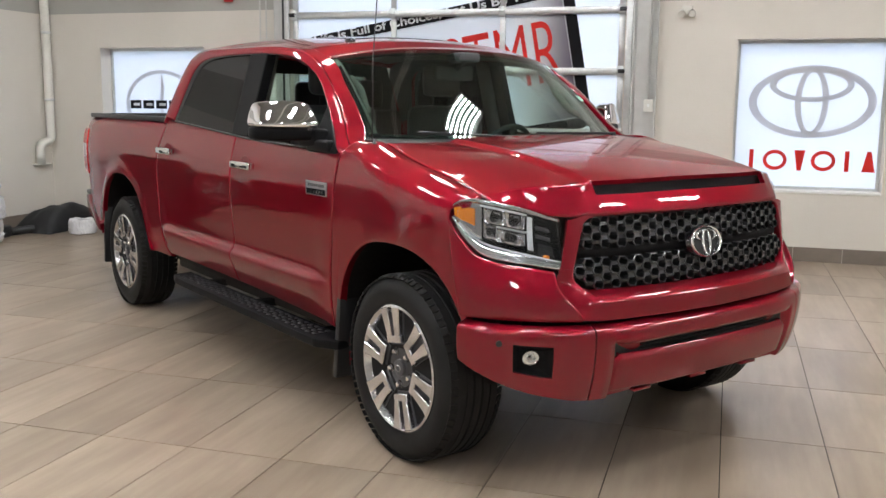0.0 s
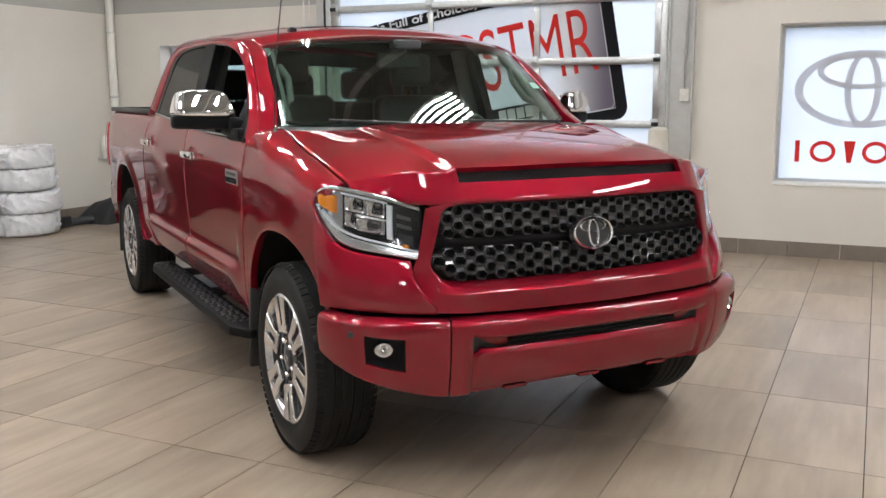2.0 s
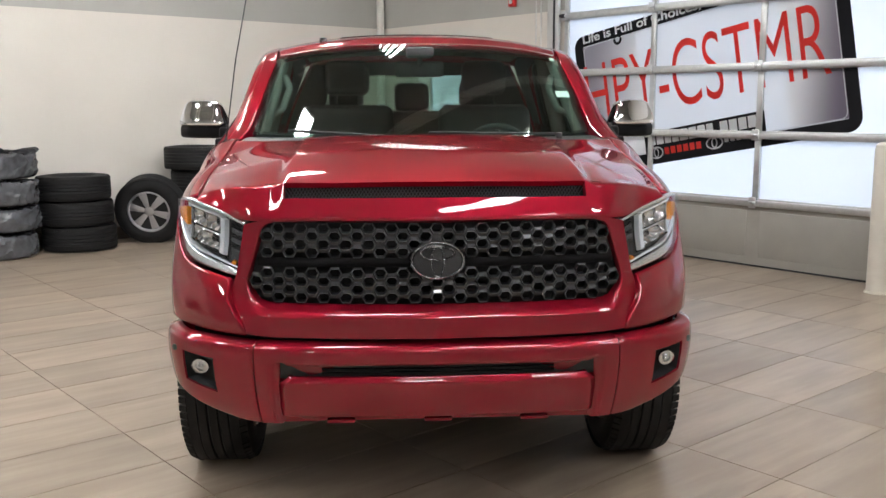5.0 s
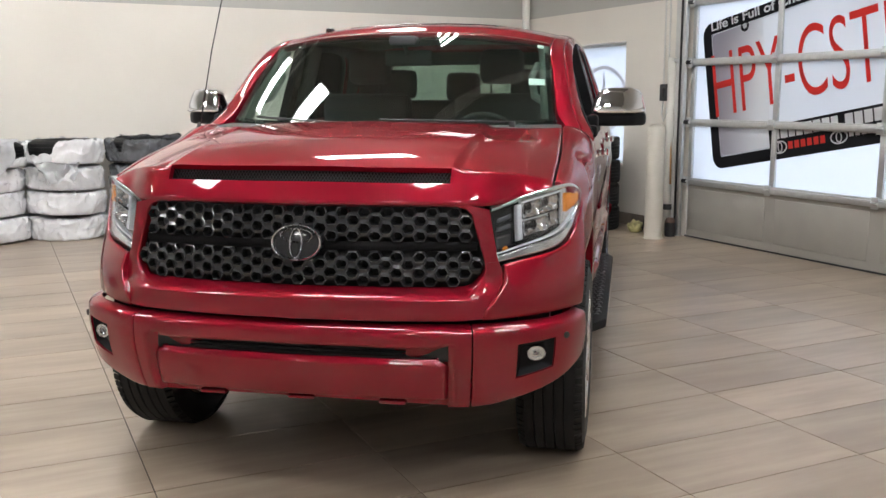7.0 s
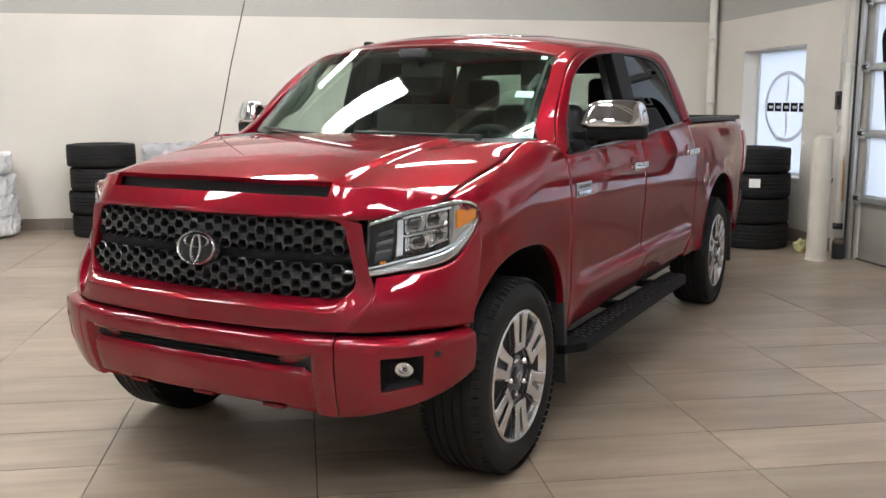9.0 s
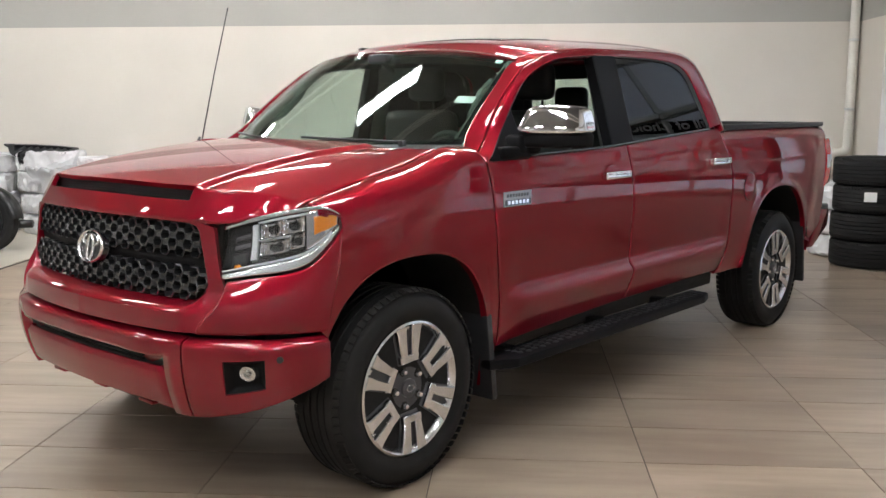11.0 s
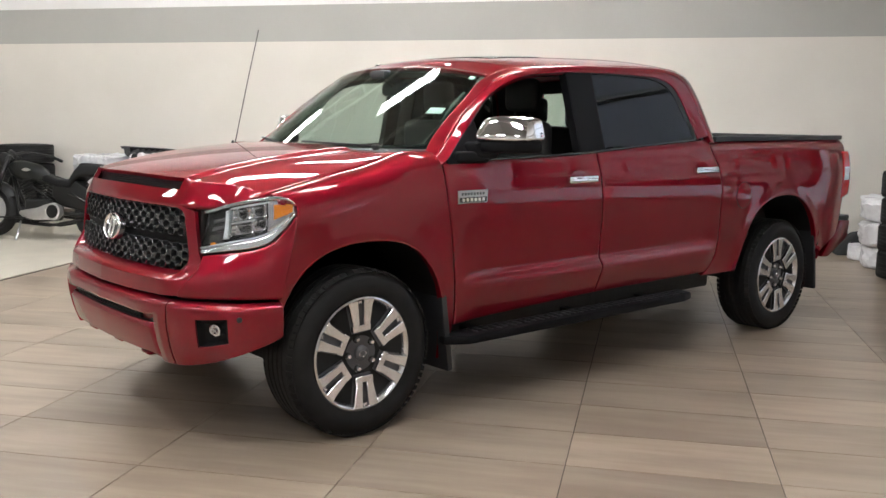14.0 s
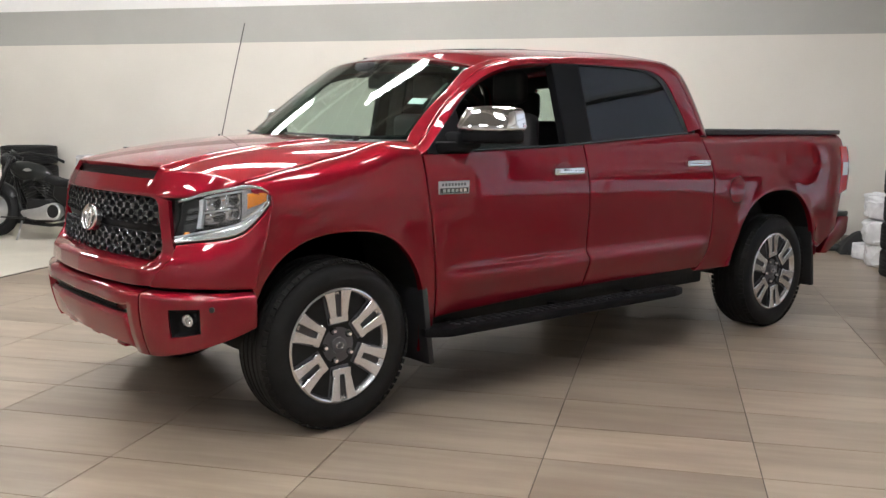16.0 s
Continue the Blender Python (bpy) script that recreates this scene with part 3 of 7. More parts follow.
for w in pieces(text_mesh("HPY-CSTMR", 0.94, -0.008, 0.0004, width=2.72), 0.0):
    art(door_film, "letter", w, lift(-0.06, 0.06, 6), FILM_RED)
x = -0.68
for w in (0.09, 0.1, 0.09, 0.09, 0.11, 0.1, 0.1, 0.09, 0.06, 0.1, 0.1, 0.1, 0.1):
    if w > 0.06:
        art(door_film, "print_bar", box(x + 0.008, x + w - 0.008, -0.055, 0.055, 0, 0.0008), lift(0, -0.495, 6), FILM_WHITE)
    x += w
for i in range(6):
    art(door_film, "print_bar", box(-0.50 + i * 0.075, -0.445 + i * 0.075, -0.035, 0.035, 0, 0.0008), lift(0, -0.625, 6), FILM_RED)
for cx, rx in ((-0.60, 0.085), (0.08, 0.095)):
    art(door_film, "print_oval", oval_ring(rx, 0.062, 0.014, 0.0008, 36, 1.0), lift(cx, -0.63, 6), FILM_PALE)
    art(door_film, "print_oval", oval_ring(rx * 0.35, 0.05, 0.012, 0.0008, 28, 1.0), lift(cx, -0.63, 7), FILM_PALE)
for i in range(5):
    art(door_film, "print_bar", box(0.19 + i * 0.065, 0.235 + i * 0.065, -0.022, 0.022, 0, 0.0008), lift(0, -0.62, 6), FILM_GREY)


# ---- the two film-covered windows ----
def sign_window(tag, w, label):
    a, b, z0, z1 = w
    ob = structure("window_" + tag, join(box(a, a + 0.03, 0.19, 0.24, z0, z1), box(b - 0.03, b, 0.19, 0.24, z0, z1), box(a + 0.03, b - 0.03, 0.19, 0.24, z1 - 0.03, z1), box(a + 0.03, b - 0.03, 0.19, 0.24, z0, z0 + 0.03)), ALU, "aluminium frame of a film-covered window in the wall", "window")
    part("window_sill", box(a - 0.0, b + 0.0, -0.012, 0.19, z0 - 0.02, z0 + 0.004, 0.003), WHITE_WALL, ob)
    f = part("window_sign", box(a + 0.03, b - 0.03, 0.205, 0.209, z0 + 0.03, z1 - 0.03), FILM_WHITE)
    f.matrix_world = ROOM
    return tagged(f, label, "sign")


sign_a = sign_window("1", WIN_A, "white backlit window sign with a grey circular emblem")
sign_b = sign_window("2", WIN_B, "white backlit window sign with grey ovals and red blocks")


def sign_piece(sign, name, bm, x, z, k, material):
    part(name, moved(bm, wall_art(x, z, 0.205 - 0.0012 * k)), material, sign)


for k, (rx, ry, w, dx, dz) in enumerate(((0.585, 0.352, 0.075, 0, 0), (0.385, 0.165, 0.06, -0.01, 0.165), (0.155, 0.33, 0.058, 0, -0.0))):
    sign_piece(sign_b, "printed_oval", oval_ring(rx, ry, w, 0.001, 64, 0.78), 8.67 + dx, 1.55 + dz, k, FILM_GREY)
# red letter-sized blocks under the ovals
lx = [(8.045, 8.235, "bar"), (8.25, 8.475, "ring"), (8.485, 8.70, "wedge"), (8.70, 8.925, "ring"), (8.94, 9.115, "bar"), (9.115, 9.335, "block")]
for x0, x1, shape in lx:
    cx, w = (x0 + x1) / 2, x1 - x0
    if shape == "ring":
        sign_piece(sign_b, "printed_block", oval_ring(w / 2, 0.1, 0.034, 0.001, 36, 1.0), cx, 0.977, 1, FILM_RED)
    elif shape == "bar":
        sign_piece(sign_b, "printed_block", prism([(-0.02, -0.1), (0.02, -0.1), (0.02, 0.1), (-0.02, 0.1)], 0, 0.001), cx, 0.977, 1, FILM_RED)
    elif shape == "wedge":
        sign_piece(sign_b, "printed_block", prism([(-0.018, -0.1), (0.018, -0.1), (0.05, 0.1), (-0.05, 0.1)], 0, 0.001), cx, 0.977, 1, FILM_RED)
    else:
        sign_piece(sign_b, "printed_block", prism([(-0.06, -0.1), (0.06, -0.1), (0.018, 0.1), (-0.018, 0.1)], 0, 0.001), cx, 0.977, 1, FILM_RED)
sign_piece(sign_a, "printed_oval", oval_ring(0.50, 0.405, 0.05, 0.001, 64, 0.85), 1.335, 1.46, 0, FILM_GREY)
sign_piece(sign_a, "printed_oval", prism([(0, -0.36), (0.035, -0.2), (0.0, 0.0), (0.04, 0.2), (0, 0.36), (-0.012, 0.2), (-0.035, 0.0), (-0.012, -0.2)], 0, 0.001), 1.345, 1.46, 1, FILM_GREY)
for i in range(5):
    sign_piece(sign_a, "print_bar", box(-0.075, 0.075, -0.05, 0.05, 0, 0.001), 0.975 + i * 0.18, 1.455, 3, FILM_BLACK)
    sign_piece(sign_a, "print_bar", box(-0.03, 0.055, -0.016, 0.016, 0, 0.001), 0.975 + i * 0.18, 1.455, 5, FILM_WHITE)
# paved yard outside
structure("ground", box(-20, 35, 0.32, 40, -0.2, -0.05), mat("yard_concrete", (0.4, 0.4, 0.39), 0.9, vary=0.1, scale=2), "pale concrete yard outside the door", "ground")


# ---- pickup truck: nose at -y, driver's side at +x, front axle at the origin ----
truck = thing("pickup_truck", Matrix.Identity(4), "glossy red crew-cab pickup truck with black grille and chrome mirrors", "truck")

side_profile = curve([(0.36, 0.90), (0.44, 0.935), (0.50, 0.958), (0.58, 0.988), (0.635, 1.008), (0.656, 1.012), (0.672, 1.009), (0.702, 0.986), (0.73, 0.979), (0.85, 0.986), (0.98, 0.998), (1.09, 1.003), (1.18, 0.998), (1.26, 0.984), (1.33, 0.966), (1.40, 0.945)])
plain_profile = spline([(0.36, 0.93), (0.50, 0.965), (0.66, 0.985), (0.85, 0.992), (0.98, 0.999), (1.09, 1.003), (1.18, 0.998), (1.26, 0.984), (1.33, 0.966), (1.42, 0.94)])


def arch_front(y):
    k = abs((y - 0.034) / 0.490)
    return 0.28 + 0.655 * max(1 - k ** 2.6, 0) ** (1 / 2.6) if k < 1 else 0.28


def arch_rear(y):
    k = abs((y - 3.70) / 0.535)
    return 0.36 + 0.624 * max(1 - k ** 2.4, 0) ** (1 / 2.4) if k < 1 else 0.36


def flare(y, z, cy, rz, ry):
    """Bulge of the wheel opening's lip."""
    d = math.hypot((y - cy) / ry, (z - 0.36) / rz)
    return (0.003 if cy < 1 else 0.012) * math.exp(-((d - 1.03) / 0.095) ** 2) if z > 0.3 else 0


def body_x(y, z):
    """Half width of the truck's flank."""
    creased = ease((y - 0.62) / 0.12) * (1 - ease((y - 2.78) / 0.10))
    x = lerp(plain_profile(z), side_profile(z), creased)
    x += flare(y, z, 0.03, 0.59, 0.50) + flare(y, z, 3.70, 0.63, 0.55)
    if y < -0.05:
        x -= 0.33 * (-0.05 - y) ** 2
    if y > 4.2:
        x -= 0.12 * (y - 4.2) ** 2
    return x


belt = spline([(0.42, 1.285), (0.75, 1.297), (1.52, 1.318), (1.73, 1.33), (2.55, 1.378), (2.90, 1.395)])
hood_edge = spline([(-0.52, 1.15), (-0.49, 1.158), (-0.25, 1.218), (-0.036, 1.262), (0.152, 1.302), (0.30, 1.345), (0.50, 1.365)])
hood_side = spline([(-0.52, 0.868), (-0.3, 0.868), (0.0, 0.862), (0.30, 0.845), (0.5, 0.845)])


def flank(name, yl, yr, zlo, zhi, nu, vs, parent, label, x_of=body_x, th=0.03, skip=None, mat_=None):
    """A flank panel on both sides between edge lines yl(z), yr(z) and heights zlo(y), zhi(y)."""
    y0, y1 = min(yl(z) for z in (0.5, 0.9, 1.2)), max(yr(z) for z in (0.5, 0.9, 1.2))

    def fn(u, v):
        y = lerp(y0, y1, u)
        for _ in range(2):
            z = lerp(zlo(y), zhi(y), v)
            y = lerp(yl(z), yr(z), u)
        z = lerp(zlo(y), zhi(y), v)
        return (x_of(y, z), y, z)
    made = []
    for s in (1, -1):
        bm = shell(fn, span(0, 1, nu), vs, (1, 0, 0), th, skip=skip)
        made.append(part(name, bm if s > 0 else mirrored(bm), mat_ or RED, parent, label))
    return made


gap_f = curve([(0.30, 0.592), (0.45, 0.588), (0.847, 0.556), (1.10, 0.508), (1.31, 0.488), (1.45, 0.48)])
gap_m = curve([(0.30, 1.69), (0.50, 1.692), (0.86, 1.704), (1.30, 1.664), (1.45, 1.65)])
gap_r = curve([(0.40, 2.74), (0.47, 2.775), (0.55, 2.84), (0.632, 2.89), (0.80, 2.915), (1.04, 2.908), (1.20, 2.87), (1.34, 2.81), (1.45, 2.80)])
fender_front = curve([(0.40, -0.425), (0.94, -0.425), (1.0, -0.352), (1.115, -0.338), (1.15, -0.40), (1.2, -0.44)])


def fender_top(y):
    return lerp(hood_edge(y) - 0.004, 1.348, ease((y - 0.25) / 0.2))


def fender_x(y, z):
    x = body_x(y, z)
    top = fender_top(y)
    edge = hood_side(y) + 0.006
    drop = min(max((top - z) / lerp(0.17, 0.085, ease((y + 0.05) / 0.5)), 0.0), 1.0)
    round_in = (1 - (1 - drop) ** 2.3) ** (1 / 2.1)
    return lerp(edge, x, round_in)


flank("front_fender", lambda z: fender_front(z), lambda z: gap_f(z) - 0.004, lambda y: arch_front(y), fender_top, 60, [1 - (1 - i / 46) ** 1.9 for i in range(47)], truck, "", fender_x)
door_lo = curve([(0.5, 0.452), (0.586, 0.455), (1.06, 0.477), (1.70, 0.50), (2.27, 0.505), (2.95, 0.51)])
DOOR_VS = [0, 0.05, 0.1, 0.15] + span(0.18, 0.36, 19) + span(0.40, 1, 19)
doors_f = flank("front_door", lambda z: gap_f(z) + 0.004, lambda z: gap_m(z) - 0.004, door_lo, belt, 26, DOOR_VS, truck, "front door with its window lowered", th=0.05)
doors_r = flank("rear_door", lambda z: gap_m(z) + 0.004, lambda z: gap_r(z) - 0.004, door_lo, belt, 26, DOOR_VS, truck, "rear door with dark privacy glass", th=0.05)
tail_y = curve([(0.40, 4.50), (0.60, 4.56), (0.90, 4.63), (1.10, 4.65), (1.28, 4.655), (1.42, 4.645)])


def bed_lo(y):
    a = arch_rear(y)
    if y < 3.2:
        return max(a, 0.47) if y > 3.16 else 0.485
    if y > 4.2:
        return max(a, lerp(0.46, 0.66, min((y - 4.2) / 0.4, 1)))
    return a


bed_top = curve([(2.80, 1.372), (3.2, 1.378), (4.4, 1.39), (4.65, 1.385)])


def bed_x(y, z):
    x = body_x(y, z)
    return x - 0.05 * ease((z - 1.31) / 0.09) ** 2


flank("bed_side", lambda z: gap_r(z) + 0.006, tail_y, bed_lo, bed_top, 64, span(0, 1, 32), truck, "", bed_x)

# hood
front_line = curve([(0, -0.774, 1.109), (0.3, -0.756, 1.109), (0.5, -0.728, 1.108), (0.58, -0.711, 1.106), (0.65, -0.672, 1.102), (0.70, -0.628, 1.104), (0.76, -0.565, 1.122), (0.82, -0.522, 1.142), (0.868, -0.48, 1.16)])
hood_mid = spline([(-0.72, 1.224), (-0.64, 1.249), (-0.4, 1.303), (-0.1, 1.346), (0.1, 1.364), (0.25, 1.373), (0.5, 1.38)])


def hood_z(x, y):
    ax = abs(x) / hood_side(y)
    e, c = hood_edge(y), hood_mid(y)
    if ax < 0.60:
        return c - 0.012 * (ax / 0.60) ** 2
    step = 0.016 * ease((ax - 0.60) / 0.06)
    k = (ax - 0.60) / 0.40
    return e + (c - 0.012 - step - e) * (1 - min(k, 1.0) ** 1.7)


def hood_pt(u, v):
    ax = abs(u)
    yf, zf = front_line(ax * 0.868)
    rear = 0.20 + 0.10 * ax * ax
    if v < 0.12:
        k = v / 0.12
        y = yf + (0.0 + 0.085 * k) * (1 - 0.4 * ax)
    else:
        y = lerp(yf + 0.085 * (1 - 0.4 * ax), rear, (v - 0.12) / 0.88)
    hs = hood_side(y)
    x = math.copysign(min(ax * lerp(0.868, hs, ease((y + 0.5) / 0.4)), hs) if ax < 1 else hs, u)
    top = hood_z(x, y)
    if v < 0.12:
        z = lerp(zf, hood_z(x, yf + 0.085 * (1 - 0.4 * ax)), (v / 0.12) ** 0.86)
    else:
        z = top
    return (x, y, z)


HU = sorted({*span(-1, 1, 73), *[s * k for s in (1, -1) for k in (0.59, 0.60, 0.607, 0.615, 0.62, 0.625, 0.635, 0.645, 0.655, 0.665)]})
HV = [0, 0.02, 0.04, 0.060, 0.064, 0.085, 0.113, 0.12] + span(0.14, 1, 42)
hood = part("hood", shell(hood_pt, HU, HV, (0, -0.3, 1), 0.02, skip=lambda u, v: abs(u) < 0.61 and 0.062 < v < 0.1165), RED, truck)
part("hood_scoop", shell(lambda u, v: (u * 0.60, -0.662 + 0.09 * (u * 0.60) ** 2 + 0.012 * v, lerp(1.150, 1.243, v) - 0.02 * abs(u) ** 3), span(-1, 1, 20), span(0, 1, 3), (0, -1, 0.3), 0.01, 0), UNDER, hood, "black mesh insert of the hood scoop")

# diamond lattice in the scoop
lattice = bmesh.new()
for k in range(-46, 47):
    for sg in (1, -1):
        x0 = k * 0.0122
        if abs(x0) > 0.535 or abs(x0 + sg * 0.035) > 0.54:
            continue
        ends = []
        for x, z in ((x0, 1.180), (x0 + sg * 0.035, 1.236)):
            ends.append(Vector((x, -0.676 + 0.09 * x * x + 0.012 * (z - 1.15) / 0.093, z - 0.02 * abs(x / 0.545) ** 3)))
        d = (ends[1] - ends[0]).cross(Vector((0, 1, 0))).normalized() * 0.0016
        lattice.faces.new([lattice.verts.new(p) for p in (ends[0] - d, ends[0] + d, ends[1] + d, ends[1] - d)])
bmesh.ops.solidify(lattice, geom=lattice.faces[:], thickness=0.003)
part("scoop_lattice", lattice, WHEEL_DARK, hood)


# windshield, roof and cab frame
def ws_low(x):
    k = (abs(x) / 0.8) ** 3.2
    return (0.28 + 0.25 * k, 1.35 + 0.022 * k)


def ws_top(x):
    k = (x / 0.725) ** 2.6
    return (0.885 + 0.115 * k, 1.803 - 0.058 * k)


def ws_pt(u, v):
    a, b = ws_low(abs(u) * 0.80), ws_top(abs(u) * 0.725)
    x = math.copysign(lerp(abs(u) * 0.80, abs(u) * 0.725, v), u) if u else 0.0
    bow = 0.012 * math.sin(math.pi * v)
    return (x, lerp(a[0], b[0], v) - bow * 0.6, lerp(a[1], b[1], v) + bow * 0.8)


windshield = part("windshield", shell(ws_pt, span(-1, 1, 57), span(0, 1, 27), (0, -1, 1), 0.006, 0), WINDSHIELD, truck, "slightly green clear windshield")
part("windshield_band", shell(lambda u, v: tuple(np.array(ws_pt(u, lerp(0.955, 1.0, v))) + np.array((0, 0.012, -0.012))), span(-1, 1, 25), span(0, 1, 3), (0, -1, 1), 0.004, 0), GLOSS_BLACK, windshield)
part("windshield_band", shell(lambda u, v: tuple(np.array(ws_pt(u, lerp(-0.02, 0.05, v))) + np.array((0, 0.012, -0.012))), span(-1, 1, 25), span(0, 1, 3), (0, -1, 1), 0.004, 0), GLOSS_BLACK, windshield)
for s in (1, -1):
    part("windshield_band", shell(lambda u, v: tuple(np.array(ws_pt(s * lerp(0.965, 1.0, u), v)) + np.array((0, 0.012, -0.012))), span(0, 1, 3), span(0, 1, 12), (0, -1, 1), 0.004, 0), GLOSS_BLACK, windshield)
part("cowl", shell(lambda u, v: (u * 0.83, lerp(0.17 + 0.10 * u * u, ws_low(abs(u) * 0.8)[0] + 0.03, v), lerp(1.335, 1.352, v)), span(-1, 1, 21), span(0, 1, 4), (0, 0, 1), 0.02, 0), BLACK_PLASTIC, truck)

roof_mid = spline([(0.85, 1.80), (1.0, 1.838), (1.2, 1.868), (1.6, 1.897), (2.1, 1.915), (2.5, 1.918), (2.72, 1.905), (2.83, 1.882), (2.90, 1.835)])


def roof_pt(u, v):
    ax = abs(u)
    yf = ws_top(ax * 0.725)[0]
    y = lerp(yf, 2.888 - 0.13 * ax ** 4, v)
    x = u * lerp(0.725, 0.765, ease(v / 0.25))
    z = roof_mid(y) - 0.068 * ax ** 2.6 - 0.01 * ax ** 2
    z -= 0.03 * ease((v - 0.93) / 0.07) * ax ** 3
    if v < 0.1:
        z = lerp(ws_top(ax * 0.725)[1], z, ease(v / 0.1))
    return (x, y, z)


part("roof", shell(roof_pt, span(-1, 1, 49), [0, 0.015, 0.03, 0.045, 0.06, 0.08, 0.1, 0.125] + span(0.15, 1, 32), (0, 0, 1), 0.03), RED, truck)
part("sunroof", shell(lambda u, v: tuple(np.array(roof_pt(u * 0.55, lerp(0.2, 0.42, v))) + np.array((0, 0, 0.004))), span(-1, 1, 12), span(0, 1, 6), (0, 0, 1), 0.006, 0.002), GLOSS_BLACK, truck)

glass_x = lambda z: 0.957 - (z - 1.33) * 0.30
# window line and outer line of the cab frame, from the cowl over the roof rail to the rear corner: (t, y, z) and (t, x, y, z)
frame_in = curve([(0, 0.478, 1.283), (0.03, 0.545, 1.318), (0.06, 0.645, 1.388), (0.13, 0.79, 1.53), (0.20, 0.93, 1.645), (0.27, 1.08, 1.715), (0.34, 1.26, 1.757), (0.44, 1.60, 1.78), (0.56, 2.0, 1.785), (0.66, 2.32, 1.776), (0.71, 2.45, 1.756), (0.76, 2.545, 1.70), (0.83, 2.605, 1.58), (0.92, 2.655, 1.45), (1.0, 2.68, 1.36)])
frame_out = curve([(0, 0.853, 0.478, 1.343), (0.03, 0.832, 0.508, 1.368), (0.06, 0.808, 0.552, 1.405), (0.13, 0.785, 0.66, 1.50), (0.20, 0.76, 0.81, 1.61), (0.27, 0.735, 0.97, 1.725), (0.34, 0.745, 1.2, 1.795), (0.44, 0.765, 1.6, 1.826), (0.56, 0.768, 2.05, 1.835), (0.66, 0.768, 2.42, 1.842), (0.71, 0.768, 2.64, 1.828), (0.76, 0.785, 2.77, 1.778), (0.83, 0.84, 2.832, 1.64), (0.92, 0.90, 2.868, 1.48), (1.0, 0.945, 2.886, 1.36)])


def frame_pt(u, v):
    yi, zi = frame_in(u)
    xo, yo, zo = frame_out(u)
    xi = glass_x(zi) + 0.012 - 0.030 * ease((1.30 - yi) / 0.55) * ease((zi - 1.30) / 0.14)
    b = math.sin(math.pi * v) * lerp(0.013, 0.026, ease((u - 0.6) / 0.3)) * (0.75 + 0.25 * ease(u / 0.1))
    x = lerp(xi, xo, v)
    return (x + b, lerp(yi, yo, v), lerp(zi, zo, v) + b * 0.6)


for s in (1, -1):
    bm = shell(lambda u, v: frame_pt(u, lerp(0.50, 1, v)), span(0, 1, 90), span(0, 1, 7), (1, 0, 0.5), 0.04, 0.003)
    part("cab_frame", bm if s > 0 else mirrored(bm), RED, truck)
    bm = shell(lambda u, v: frame_pt(u, lerp(0, 0.475, v)), span(0, 0.97, 90), span(0, 1, 6), (1, 0, 0.5), 0.03, 0.003)
    part("door_frame", bm if s > 0 else mirrored(bm), RED, truck)
    bm = shell(lambda u, v: tuple(np.array(frame_pt(lerp(0.05, 1, u), lerp(0.05, 0.95, v))) - np.array((0.046, 0, 0.024))), span(0, 1, 48), span(0, 1, 5), (1, 0, 0.5), 0.004, 0)
    part("frame_lining", bm if s > 0 else mirrored(bm), CABIN, truck)
    bm = shell(lambda u, v: tuple(np.array(frame_pt(u, 0)) + np.array((-0.006 - 0.002 * v, *(-(np.array(frame_pt(u, 1)) - np.array(frame_pt(u, 0)))[1:] * 0.16 * v)))), span(0, 1, 64), span(0, 1, 3), (1, 0, 0), 0.02, 0)
    part("window_seal", bm if s > 0 else mirrored(bm), BLACK_PLASTIC, truck)
    # black pillar between the doors
    bm = shell(lambda u, v: (glass_x(lerp(belt(1.62), 1.782, v)) + 0.008, lerp(1.525, 1.75, u), lerp(belt(1.62) - 0.01, 1.785, v)), span(0, 1, 6), span(0, 1, 6), (1, 0, 0), 0.05, 0.003)
    part("pillar_cover", bm if s > 0 else mirrored(bm), SATIN_BLACK, truck)
    # sail panel ahead of the front window
    bm = shell(lambda u, v: (glass_x(1.29 + 0.3 * v * u) + 0.012 - 0.024 * v * u, 0.52 + 0.27 * u, 1.285 + v * min(0.02 + 0.21 * u, 0.24)), span(0, 1, 6), span(0, 1, 4), (1, 0, 0), 0.03, 0.002)
    part("sail_panel", bm if s > 0 else mirrored(bm), SATIN_BLACK, truck)
    # rear side glass
    bm = shell(lambda u, v: (glass_x(lerp(1.33, 1.79, v)) - 0.006, lerp(1.72, lerp(2.69, 2.44, ease((v - 0.1) / 0.9) ** 1.2), u), lerp(belt(lerp(1.72, 2.69, u)) - 0.02, 1.79, v)), span(0, 1, 8), span(0, 1, 8), (1, 0, 0), 0.005, 0)
    part("rear_side_window", bm if s > 0 else mirrored(bm), PRIVACY, truck, "dark tinted rear side window")
    # belt moulding
    bm = rod([(body_x(y, belt(y)) + 0.004, y, belt(y) + 0.004) for y in span(0.72, 2.70, 24)], 0.008, 6)
    part("belt_moulding", bm if s > 0 else mirrored(bm), GLOSS_BLACK, truck)

# back of the cab with its window
bm = shell(lambda u, v: (u * lerp(0.93, 0.70, v ** 1.3), lerp(2.885, 2.845, v ** 1.5) - 0.10 * v * u ** 4, lerp(1.25, 1.82 - 0.03 * abs(u) ** 3, v)), span(-1, 1, 25), span(0, 1, 13), (0, 1, 0), 0.04, skip=lambda u, v: abs(u) < 0.72 and 0.27 < v < 0.86)
part("cab_back", bm, RED, truck)
bm = shell(lambda u, v: (u * lerp(0.90, 0.68, v ** 1.3), lerp(2.885, 2.845, v ** 1.5) - 0.10 * v * u ** 4 - 0.045, lerp(1.25, 1.80 - 0.03 * abs(u) ** 3, v)), span(-1, 1, 25), span(0, 1, 13), (0, -1, 0), 0.004, 0, skip=lambda u, v: abs(u) < 0.72 and 0.27 < v < 0.86)
part("back_lining", bm, CABIN, truck)
